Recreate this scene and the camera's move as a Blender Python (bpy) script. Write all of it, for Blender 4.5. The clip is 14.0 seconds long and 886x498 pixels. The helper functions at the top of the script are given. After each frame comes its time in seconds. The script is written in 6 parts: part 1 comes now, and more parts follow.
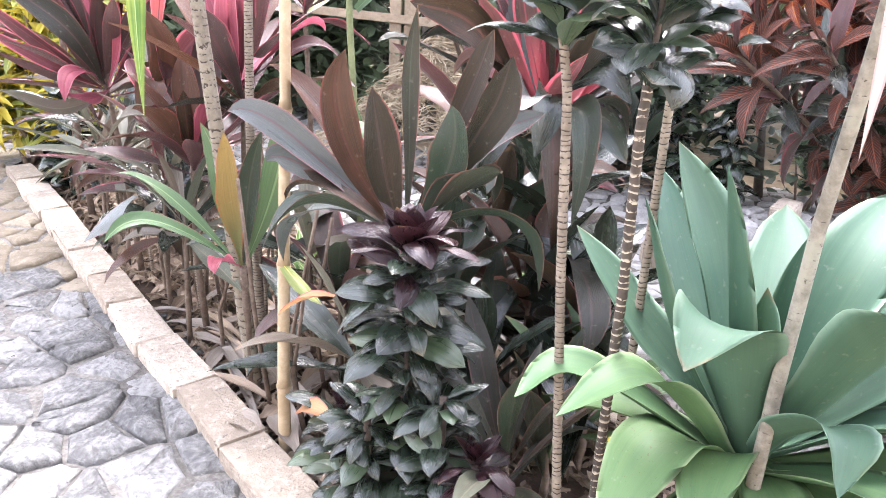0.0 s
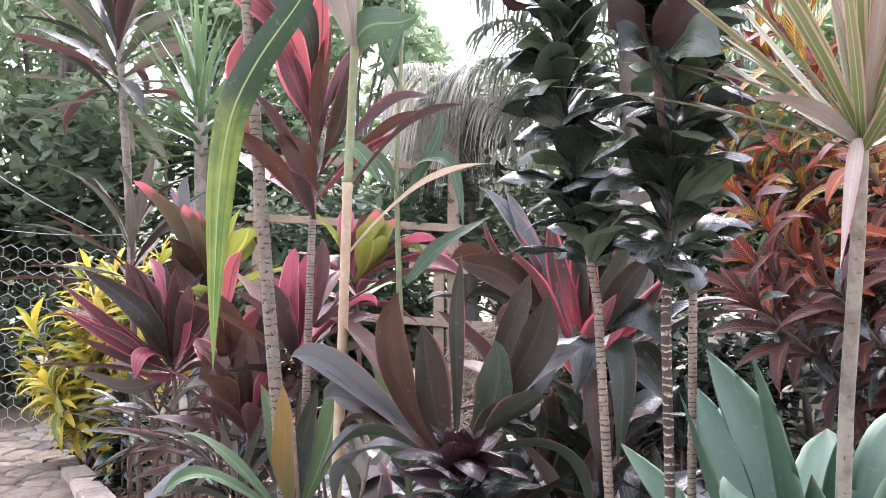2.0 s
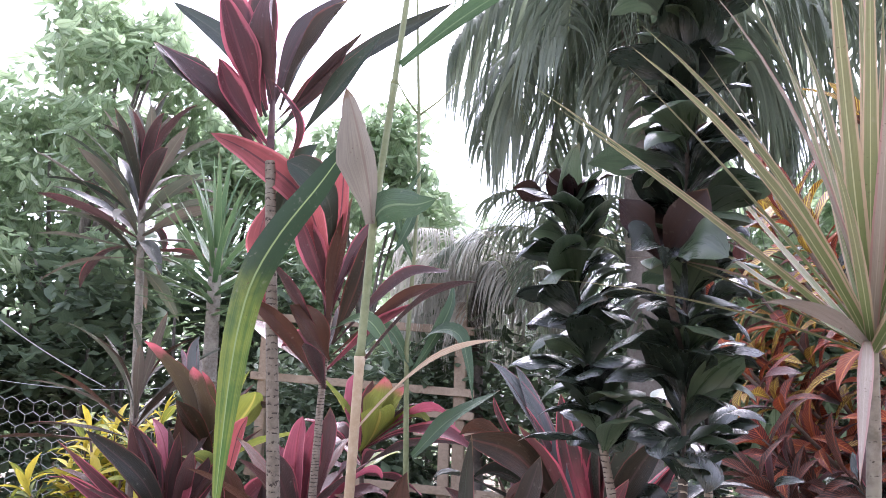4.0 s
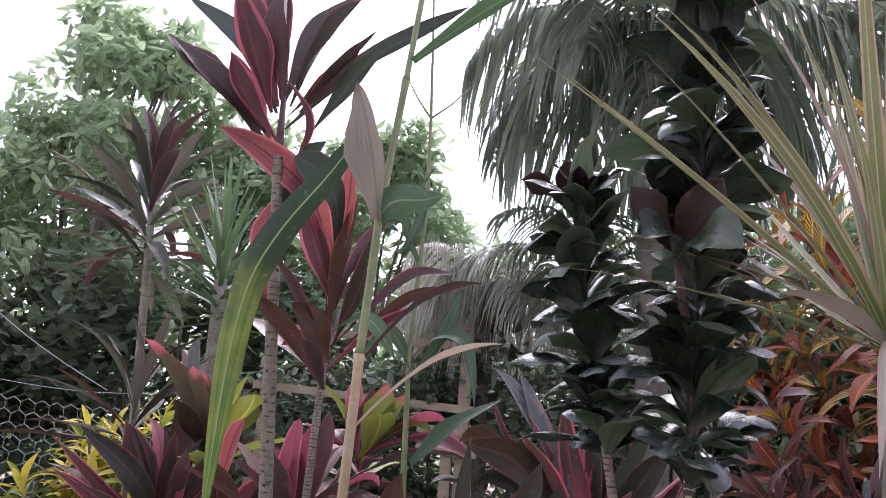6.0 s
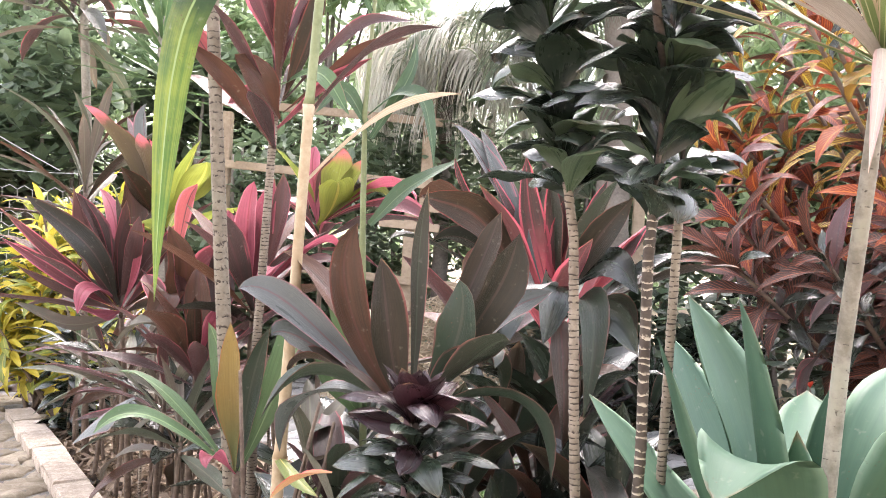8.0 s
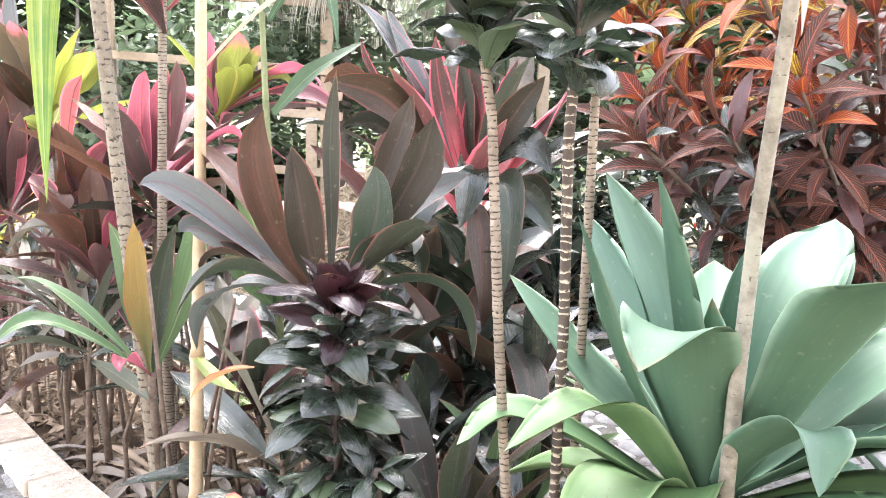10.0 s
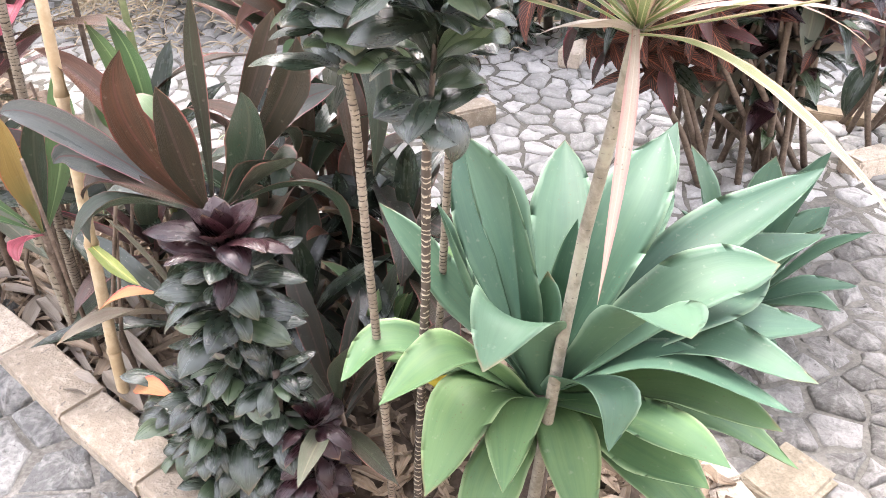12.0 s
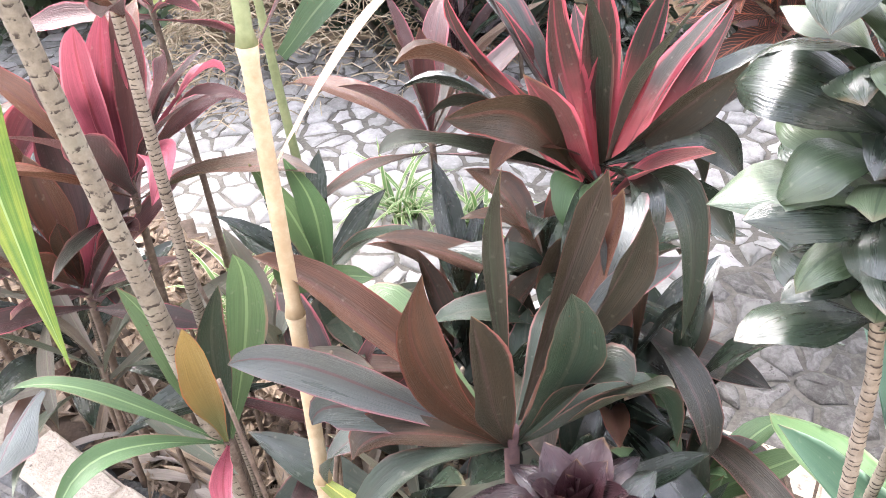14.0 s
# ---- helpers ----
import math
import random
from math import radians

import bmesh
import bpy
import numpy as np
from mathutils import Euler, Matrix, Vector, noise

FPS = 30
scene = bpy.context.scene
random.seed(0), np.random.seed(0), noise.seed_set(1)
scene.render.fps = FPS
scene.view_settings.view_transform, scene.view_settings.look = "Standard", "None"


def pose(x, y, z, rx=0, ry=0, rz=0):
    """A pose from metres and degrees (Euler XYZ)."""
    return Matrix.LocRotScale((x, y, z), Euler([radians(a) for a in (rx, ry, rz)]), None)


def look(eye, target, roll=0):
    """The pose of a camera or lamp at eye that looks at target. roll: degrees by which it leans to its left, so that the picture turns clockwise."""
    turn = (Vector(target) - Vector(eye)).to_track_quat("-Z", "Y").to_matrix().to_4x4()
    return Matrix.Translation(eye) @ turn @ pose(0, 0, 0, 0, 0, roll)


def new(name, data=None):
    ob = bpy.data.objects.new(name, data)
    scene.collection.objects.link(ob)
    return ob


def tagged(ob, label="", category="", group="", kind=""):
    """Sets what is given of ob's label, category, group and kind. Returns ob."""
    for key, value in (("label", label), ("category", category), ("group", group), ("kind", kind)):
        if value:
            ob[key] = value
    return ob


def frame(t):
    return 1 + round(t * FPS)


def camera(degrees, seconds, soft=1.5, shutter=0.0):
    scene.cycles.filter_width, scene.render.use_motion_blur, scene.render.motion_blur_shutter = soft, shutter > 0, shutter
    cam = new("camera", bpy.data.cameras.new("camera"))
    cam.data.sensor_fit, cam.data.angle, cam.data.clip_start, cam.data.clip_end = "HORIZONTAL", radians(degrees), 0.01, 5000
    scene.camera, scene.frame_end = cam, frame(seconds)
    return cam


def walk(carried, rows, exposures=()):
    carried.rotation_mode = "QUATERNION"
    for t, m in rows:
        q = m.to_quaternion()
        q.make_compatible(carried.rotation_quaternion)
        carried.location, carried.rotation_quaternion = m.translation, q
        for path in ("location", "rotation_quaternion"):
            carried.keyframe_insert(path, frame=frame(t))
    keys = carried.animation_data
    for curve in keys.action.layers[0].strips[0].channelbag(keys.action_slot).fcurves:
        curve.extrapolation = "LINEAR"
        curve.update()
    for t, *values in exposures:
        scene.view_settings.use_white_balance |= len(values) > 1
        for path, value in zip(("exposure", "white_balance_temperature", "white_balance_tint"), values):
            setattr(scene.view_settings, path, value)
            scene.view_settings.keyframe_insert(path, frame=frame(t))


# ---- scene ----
cam = camera(56.3, 14.0, soft=0.7)
PATH = [
    (0, (0.149, 0.097, 1.237), (-0.011, 1.959, 0.526), 1.7),
    (0.5, (0.158, 0.066, 1.044), (-0.011, 1.999, 0.56), 2.1),
    (1, (0.164, 0.002, 1.057), (-0.017, 1.983, 0.847), 0.4),
    (1.5, (0.158, -0.024, 1.066), (-0.099, 1.956, 0.946), -0.3),
    (2, (0.16, -0.054, 1.084), (-0.121, 1.925, 1.137), -0.5),
    (2.5, (0.159, -0.077, 1.103), (-0.123, 1.897, 1.253), -0.0),
    (3, (0.157, -0.081, 1.109), (-0.132, 1.881, 1.374), 1.0),
    (3.5, (0.149, -0.091, 1.123), (-0.137, 1.86, 1.455), 0.9),
    (3.7, (0.148, -0.089, 1.125), (-0.139, 1.855, 1.497), 0.9),
    (5.8, (0.157, -0.035, 1.086), (-0.165, 1.861, 1.633), 3.7),
    (6, (0.155, -0.028, 1.08), (-0.162, 1.887, 1.561), 3.5),
    (6.5, (0.155, 0.005, 1.065), (-0.161, 1.948, 1.421), 2.9),
    (7, (0.154, 0.025, 1.046), (-0.15, 1.991, 1.253), 2.4),
    (7.5, (0.154, 0.052, 1.03), (-0.106, 2.034, 1.105), 2.3),
    (8, (0.16, 0.08, 1.017), (-0.056, 2.068, 0.996), 2.4),
    (8.2, (0.161, 0.089, 1.009), (-0.041, 2.078, 0.956), 2.5),
    (10.5, (0.134, 0.124, 1.009), (0.302, 2.059, 0.53), 0.9),
    (11, (0.18, 0.204, 1.206), (0.49, 2.024, 0.437), 2.4),
    (11.5, (0.166, 0.165, 1.476), (0.485, 1.856, 0.456), 3.1),
    (12, (0.165, 0.161, 1.567), (0.438, 1.787, 0.435), 1.4),
    (12.5, (0.05, 0.305, 1.568), (0.279, 1.916, 0.405), 0.1),
    (13, (-0.038, 0.493, 1.589), (0.223, 2.086, 0.408), -3.7),
    (13.5, (-0.104, 0.674, 1.591), (0.147, 2.297, 0.45), -5.3),
    (14, (-0.258, 0.834, 1.613), (0.011, 2.43, 0.437), -5.2),
]
walk(cam, [(t, look(eye, target, roll)) for t, eye, target, roll in PATH],
     exposures=[(0, 3.66, 6200, 21), (0.9, 3.64, 6180, 22), (1.5, 3.34, 6050, 30), (2, 2.84, 6050, 28), (2.5, 2.72, 6050, 31), (3.5, 2.57, 5800, 28), (6, 1.73, 6000, 28), (6.5, 2.75, 6250, 22), (7, 2.83, 6700, 21), (7.5, 3.17, 7000, 21), (8.2, 3.31, 6500, 20), (10.5, 3.95, 6400, 17), (11.5, 3.55, 6650, 18), (12.5, 3.45, 6550, 19), (14, 3.60, 6400, 19)])

# ---------------------------------------------------------------- light
world = bpy.data.worlds.new("sky")
scene.world = world
world.use_nodes = True
wn = world.node_tree
wn.nodes.clear()
sky = wn.nodes.new("ShaderNodeTexSky")
sky.sky_type = "NISHITA"
sky.sun_disc = False
SUN_EL, SUN_AZ = 55.0, 357.0
sky.sun_elevation, sky.sun_rotation = radians(SUN_EL), radians(SUN_AZ)
sky.dust_density, sky.air_density, sky.ozone_density = 2.0, 1.0, 1.0
pale = wn.nodes.new("ShaderNodeHueSaturation")
pale.inputs["Saturation"].default_value = 0.3
bg = wn.nodes.new("ShaderNodeBackground")
bg.inputs["Strength"].default_value = 0.15
wout = wn.nodes.new("ShaderNodeOutputWorld")
wn.links.new(sky.outputs[0], pale.inputs["Color"])
wn.links.new(pale.outputs[0], bg.inputs[0])
wn.links.new(bg.outputs[0], wout.inputs[0])
sun = new("sun", bpy.data.lights.new("sun", "SUN"))
sun.data.energy, sun.data.angle, sun.data.color = 1.2, radians(35), (1.0, 0.96, 0.9)
_a, _e = radians(SUN_AZ), radians(SUN_EL)
sun.matrix_world = look((0, 0, 0), (-math.sin(_a) * math.cos(_e), -math.cos(_a) * math.cos(_e), -math.sin(_e)))


# ---------------------------------------------------------------- materials
class Nodes:
    """A small builder of node materials."""

    def __init__(self, name):
        self.mat = bpy.data.materials.new(name)
        self.mat.use_nodes = True
        self.t = self.mat.node_tree
        self.t.nodes.clear()
        self.out = self.t.nodes.new("ShaderNodeOutputMaterial")

    def add(self, kind, **values):
        n = self.t.nodes.new("ShaderNode" + kind)
        for k, v in values.items():
            setattr(n, k, v)
        return n

    def put(self, n, key, v):
        if isinstance(v, bpy.types.NodeSocket):
            self.t.links.new(v, n.inputs[key])
        else:
            n.inputs[key].default_value = v

    def math(self, op, a, b=0.0, c=0.0):
        n = self.add("Math", operation=op)
        for i, v in enumerate((a, b, c)):
            self.put(n, i, v)
        return n.outputs[0]

    def mix(self, f, a, b):
        n = self.add("Mix", data_type="RGBA")
        self.put(n, 0, f)
        self.put(n, 6, a if isinstance(a, bpy.types.NodeSocket) else (*a, 1))
        self.put(n, 7, b if isinstance(b, bpy.types.NodeSocket) else (*b, 1))
        return n.outputs[2]

    def ramp(self, f, lo, hi):
        n = self.add("MapRange", interpolation_type="SMOOTHSTEP")
        self.put(n, 0, f)
        self.put(n, 1, lo)
        self.put(n, 2, hi)
        return n.outputs[0]

    def noise(self, scale, detail=3.0, rough=0.6, coord=None, lac=2.0):
        n = self.add("TexNoise")
        self.put(n, "Scale", scale)
        self.put(n, "Detail", detail)
        self.put(n, "Roughness", rough)
        if coord is None:
            coord = self.add("TexCoord").outputs["Object"]
        self.put(n, "Vector", coord)
        return n.outputs["Fac"]

    def bump(self, height, strength=0.3, distance=0.002):
        n = self.add("Bump")
        self.put(n, "Height", height)
        self.put(n, "Strength", strength)
        self.put(n, "Distance", distance)
        return n.outputs[0]

    def surface(self, color, rough=0.6, metal=0.0, normal=None, trans=0.0, spec=0.5, tcolor=None):
        p = self.add("BsdfPrincipled")
        self.put(p, "Base Color", color if isinstance(color, bpy.types.NodeSocket) else (*color, 1))
        self.put(p, "Roughness", rough)
        self.put(p, "Metallic", metal)
        self.put(p, "Specular IOR Level", spec)
        if normal is not None:
            self.put(p, "Normal", normal)
        last = p.outputs[0]
        if trans:
            tr = self.add("BsdfTranslucent")
            tc = tcolor if tcolor is not None else color
            self.put(tr, "Color", tc if isinstance(tc, bpy.types.NodeSocket) else (*tc, 1))
            mx = self.add("MixShader")
            self.put(mx, 0, trans)
            self.t.links.new(last, mx.inputs[1])
            self.t.links.new(tr.outputs[0], mx.inputs[2])
            last = mx.outputs[0]
        self.t.links.new(last, self.out.inputs[0])
        return self.mat


def leaf_mat(name, base, alt, edge=None, edge_at=0.75, rib=None, rib_w=0.05, tip=None, stripe=None, vein=None, rough=0.4,
             trans=0.2, spec=0.5, blotch=0.5, veins=26.0, base_tint=None, grainy=0.75, relief=0.5, ragged=0.8, spoil=0.75, tint_to=(0.62, 0.22), vein_at=0.78):
    """Leaf surface: two tones by leaf, margin, midrib, base or tip colour, lengthwise stripes or side veins, blotches and fine relief."""
    n = Nodes(name)
    uv = n.add("UVMap")
    sep = n.add("SeparateXYZ")
    n.t.links.new(uv.outputs[0], sep.inputs[0])
    across = n.math("ABSOLUTE", n.math("MULTIPLY_ADD", sep.outputs[0], 2.0, -1.0))
    along = sep.outputs[1]
    rnd = n.add("ObjectInfo").outputs["Random"]
    isl = n.add("NewGeometry").outputs["Random Per Island"]
    rnd = n.math("FRACT", n.math("ADD", rnd, isl))
    spots = n.noise(14.0, 4.0)

    def streaks(kx, ky):
        v = n.add("CombineXYZ")
        n.put(v, 0, n.math("MULTIPLY", sep.outputs[0], kx))
        n.put(v, 1, n.math("MULTIPLY", along, ky))
        n.put(v, 2, n.math("MULTIPLY", rnd, 40.0))
        return n.noise(1.0, 3.0, 0.6, v.outputs[0])

    streak, grain = streaks(7.0, 1.6), streaks(46.0, 2.5)
    f = n.math("ADD", n.math("MULTIPLY", rnd, 0.6), n.math("MULTIPLY", n.math("SUBTRACT", n.math("ADD", n.math("MULTIPLY", spots, 0.5), n.math("MULTIPLY", streak, 0.8)), 0.5), blotch * 2.2))
    color = n.mix(n.ramp(f, 0.0, 0.9), base, alt)
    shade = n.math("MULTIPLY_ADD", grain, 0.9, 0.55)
    dim = n.add("Mix", data_type="RGBA", blend_type="MULTIPLY")
    n.put(dim, 0, grainy)
    n.put(dim, 6, color)
    n.put(dim, 7, shade)
    color = dim.outputs[2]
    side = n.math("SINE", n.math("MULTIPLY", n.math("SUBTRACT", along, n.math("MULTIPLY", across, 0.22)), veins * 6.283))
    if base_tint is not None:
        color = n.mix(n.ramp(n.math("ADD", along, n.math("MULTIPLY", spots, 0.2)), tint_to[0], tint_to[1]), color, base_tint)
    if tip is not None:
        color = n.mix(n.ramp(n.math("ADD", along, n.math("MULTIPLY", spots, 0.3)), 0.92, 1.12), color, tip)
    if stripe is not None:
        wide = n.math("SINE", n.math("MULTIPLY", sep.outputs[0], 42.0))
        color = n.mix(n.ramp(n.math("ADD", n.math("MULTIPLY", wide, 0.5), n.math("MULTIPLY", streak, 1.6)), 0.95, 1.35), color, stripe)
    if vein is not None:
        color = n.mix(n.ramp(n.math("ADD", side, n.math("MULTIPLY", spots, 0.5)), vein_at, vein_at + 0.27), color, vein)
    if edge is not None:
        color = n.mix(n.ramp(n.math("ADD", across, n.math("MULTIPLY", n.math("SUBTRACT", streak, 0.5), ragged)), edge_at, edge_at + 0.16), color, edge)
    if rib is not None:
        color = n.mix(n.ramp(across, rib_w + 0.05, rib_w), color, rib)
    dust = n.noise(70.0, 2.0)
    color = n.mix(n.math("MULTIPLY", n.ramp(dust, 0.62, 0.8), 0.22), color, (0.35, 0.33, 0.27))
    speck = n.noise(230.0, 2.0, 0.5)
    worn = n.noise(9.0, 2.0)
    color = n.mix(n.math("MULTIPLY", n.math("MULTIPLY", n.ramp(speck, 0.66, 0.72), n.ramp(worn, 0.45, 0.62)), spoil), color, (0.10, 0.065, 0.035))
    dry = n.math("ADD", n.math("ADD", along, n.math("MULTIPLY", n.math("POWER", across, 3.0), 0.10)), n.math("ADD", n.math("MULTIPLY", n.math("SUBTRACT", spots, 0.5), 0.25), n.math("MULTIPLY", n.math("SUBTRACT", rnd, 1.0), 0.16)))
    color = n.mix(n.math("MULTIPLY", n.ramp(dry, 0.93, 0.99), spoil), color, (0.20, 0.125, 0.07))
    h = n.math("ADD", n.math("MULTIPLY", side, 0.07), n.math("ADD", n.math("MULTIPLY", grain, 2.2), n.math("MULTIPLY", dust, 0.4)))
    r = n.math("ADD", rough - 0.16, n.math("ADD", n.math("MULTIPLY", spots, 0.18), n.math("MULTIPLY", streak, 0.16)))
    return n.surface(color, r, normal=n.bump(h, relief, 0.0016), trans=trans, spec=spec)


def rough_mat(name, a, b, scale, c=None, rough=0.85, bump=0.5, dist=0.004, fine=80.0, island=0.0, c_at=0.6):
    """Soil, stone, bark and the like: two tones at one scale, a third in patches, grain at a fine one."""
    n = Nodes(name)
    big = n.noise(scale, 5.0, 0.65)
    small = n.noise(fine, 4.0, 0.7)
    f = n.math("ADD", big, n.math("MULTIPLY", n.math("SUBTRACT", small, 0.5), 0.7))
    if island:
        r = n.math("FRACT", n.math("ADD", n.add("NewGeometry").outputs["Random Per Island"], n.add("ObjectInfo").outputs["Random"]))
        f = n.math("ADD", f, n.math("MULTIPLY", n.math("SUBTRACT", r, 0.5), island))
    color = n.mix(n.ramp(f, 0.25, 0.8), a, b)
    if c is not None:
        color = n.mix(n.ramp(n.noise(scale * 2.3, 5.0, 0.7), c_at, c_at + 0.12), color, c)
    h = n.math("ADD", big, n.math("MULTIPLY", small, 0.4))
    return n.surface(color, rough, normal=n.bump(h, bump, dist), spec=0.3)


M_AGAVE = leaf_mat("agave_leaf", (0.046, 0.100, 0.066), (0.070, 0.132, 0.082), edge=(0.22, 0.33, 0.225), edge_at=0.86, rough=0.52, trans=0.07, spec=0.25, blotch=0.7, veins=0.3, grainy=0.22, relief=0.07, ragged=0.08, spoil=0.5)
M_AGAVE_LOW = leaf_mat("agave_leaf_lower", (0.062, 0.130, 0.060), (0.100, 0.175, 0.072), edge=(0.28, 0.38, 0.20), edge_at=0.86, rough=0.52, trans=0.09, spec=0.25, blotch=0.8, veins=0.3, grainy=0.22, relief=0.07, ragged=0.08, spoil=0.5)
M_DARK = leaf_mat("dark_green_leaf", (0.009, 0.014, 0.010), (0.031, 0.047, 0.031), rib=(0.018, 0.030, 0.018), rough=0.25, trans=0.08, spec=0.75, veins=0.3, grainy=0.6, relief=0.28, spoil=0.3)
M_DARK_MID = leaf_mat("green_leaf", (0.034, 0.058, 0.032), (0.095, 0.135, 0.074), rib=(0.04, 0.07, 0.035), rough=0.28, trans=0.2, spec=0.8, veins=0.3, grainy=0.6, relief=0.28, spoil=0.3)
M_DARK_YOUNG = leaf_mat("dark_purple_young_leaf", (0.016, 0.008, 0.010), (0.034, 0.012, 0.015), rough=0.27, trans=0.12, spec=0.55, veins=0.3, grainy=0.6, relief=0.45)
M_BROWN_YOUNG = leaf_mat("brown_purple_young_leaf", (0.020, 0.012, 0.010), (0.038, 0.019, 0.015), rib=(0.03, 0.017, 0.014), rough=0.36, trans=0.12, spec=0.3, veins=0.3, grainy=0.6, relief=0.4)
M_BROWN = leaf_mat("bronze_leaf", (0.034, 0.028, 0.018), (0.104, 0.046, 0.028), edge=(0.26, 0.065, 0.055), edge_at=0.9, rib=(0.09, 0.040, 0.030), rough=0.38, trans=0.2, spec=0.4, ragged=0.45)
M_BRONZE_GREEN = leaf_mat("bronze_green_leaf", (0.030, 0.052, 0.032), (0.042, 0.040, 0.028), edge=(0.30, 0.13, 0.11), edge_at=0.9, rib=(0.055, 0.068, 0.045), rough=0.36, trans=0.2, spec=0.55, ragged=0.45)
M_GREY = leaf_mat("grey_green_leaf", (0.085, 0.105, 0.092), (0.115, 0.125, 0.122), edge=(0.42, 0.14, 0.16), edge_at=0.9, rib=(0.13, 0.08, 0.08), rib_w=0.04, rough=0.30, trans=0.15, spec=0.7, relief=0.8, ragged=0.45)
M_PINK = leaf_mat("pink_leaf", (0.40, 0.095, 0.135), (0.17, 0.045, 0.06), edge=(0.52, 0.17, 0.20), edge_at=0.85, rib=(0.24, 0.05, 0.065), rough=0.42, trans=0.35)
M_PURPLE = leaf_mat("purple_leaf", (0.052, 0.040, 0.036), (0.110, 0.048, 0.046), edge=(0.36, 0.09, 0.11), edge_at=0.86, rib=(0.085, 0.046, 0.045), rough=0.35, trans=0.18)
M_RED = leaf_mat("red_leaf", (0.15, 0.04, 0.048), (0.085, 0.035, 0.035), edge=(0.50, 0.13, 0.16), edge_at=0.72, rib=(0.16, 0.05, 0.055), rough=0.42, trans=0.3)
# lit copy of the red leaf: the backlit glow is put into its colour
M_REDLIT = leaf_mat("backlit_tone_red_leaf", (0.34, 0.085, 0.085), (0.17, 0.050, 0.05), edge=(0.50, 0.15, 0.16), edge_at=0.78, rib=(0.12, 0.04, 0.045), rough=0.42, trans=0.4)
M_REDSTALK = leaf_mat("red_stalked_leaf", (0.034, 0.036, 0.028), (0.105, 0.040, 0.038), edge=(0.50, 0.10, 0.13), edge_at=0.76, rib=(0.22, 0.055, 0.065), rib_w=0.04, base_tint=(0.52, 0.11, 0.13), rough=0.4, trans=0.3, tint_to=(0.74, 0.30))
M_LIMERED = leaf_mat("lime_leaf_red_tip", (0.26, 0.30, 0.05), (0.18, 0.20, 0.05), tip=(0.55, 0.13, 0.16), edge=(0.30, 0.12, 0.08), edge_at=0.92, rough=0.42, trans=0.3)
M_REDTIP = leaf_mat("olive_leaf_red_tip", (0.09, 0.075, 0.03), (0.07, 0.05, 0.03), edge=(0.25, 0.05, 0.06), edge_at=0.9, tip=(0.55, 0.13, 0.16), rough=0.42, trans=0.25)
M_CORN = leaf_mat("maize_leaf", (0.075, 0.160, 0.036), (0.23, 0.29, 0.055), rib=(0.26, 0.36, 0.15), rib_w=0.03, rough=0.45, trans=0.3, veins=2.0, base_tint=(0.028, 0.062, 0.028), blotch=1.0, tint_to=(0.68, 0.45))
M_CORN_DARK = leaf_mat("maize_leaf_green", (0.045, 0.088, 0.046), (0.065, 0.115, 0.055), rib=(0.13, 0.19, 0.10), rib_w=0.04, rough=0.45, trans=0.3, veins=2.0)
M_STRAP = leaf_mat("green_strap_leaf", (0.080, 0.150, 0.068), (0.12, 0.19, 0.085), rib=(0.2, 0.3, 0.14), edge=(0.25, 0.16, 0.12), edge_at=0.93, rough=0.42, trans=0.28)
M_STRAP_DULL = leaf_mat("dull_strap_leaf", (0.105, 0.125, 0.085), (0.15, 0.12, 0.095), rib=(0.18, 0.17, 0.12), rough=0.45, trans=0.22)
M_OCHRE = leaf_mat("ochre_leaf", (0.27, 0.165, 0.045), (0.21, 0.15, 0.05), edge=(0.35, 0.12, 0.05), edge_at=0.85, rough=0.45, trans=0.3, base_tint=(0.14, 0.15, 0.055))
M_ORANGE = leaf_mat("orange_fallen_leaf", (0.50, 0.20, 0.09), (0.50, 0.30, 0.14), edge=(0.65, 0.12, 0.09), edge_at=0.8, rough=0.5, trans=0.3)
M_YELLOW = leaf_mat("yellow_leaf", (0.68, 0.54, 0.06), (0.50, 0.45, 0.06), rough=0.45, trans=0.35, vein=(0.60, 0.50, 0.08), veins=9)
M_YELLOWGREEN = leaf_mat("yellow_green_leaf", (0.30, 0.34, 0.06), (0.17, 0.22, 0.05), rib=(0.5, 0.45, 0.1), rough=0.42, trans=0.32)
M_CROTON = leaf_mat("croton_leaf", (0.055, 0.018, 0.018), (0.115, 0.028, 0.026), rib=(0.48, 0.12, 0.06), rib_w=0.05, vein=(0.46, 0.12, 0.05), vein_at=0.95, veins=15, edge=(0.16, 0.04, 0.03), edge_at=0.93, rough=0.38, trans=0.25, spec=0.3)
M_CROTON_DULL = leaf_mat("dull_croton_leaf", (0.036, 0.026, 0.020), (0.065, 0.030, 0.024), rib=(0.30, 0.10, 0.06), rib_w=0.05, vein=(0.26, 0.085, 0.05), vein_at=0.95, veins=15, rough=0.38, trans=0.2, spec=0.3)
M_CROTON_HOT = leaf_mat("orange_croton_leaf", (0.20, 0.030, 0.020), (0.27, 0.055, 0.026), rib=(0.60, 0.20, 0.05), rib_w=0.07, vein=(0.50, 0.17, 0.05), vein_at=0.9, veins=15, rough=0.38, trans=0.3, spec=0.3)
M_YELLOWVEIN = leaf_mat("yellow_veined_leaf", (0.13, 0.050, 0.020), (0.20, 0.10, 0.025), rib=(0.62, 0.46, 0.07), rib_w=0.08, vein=(0.66, 0.50, 0.07), vein_at=0.85, veins=15, rough=0.38, trans=0.3, spec=0.3)
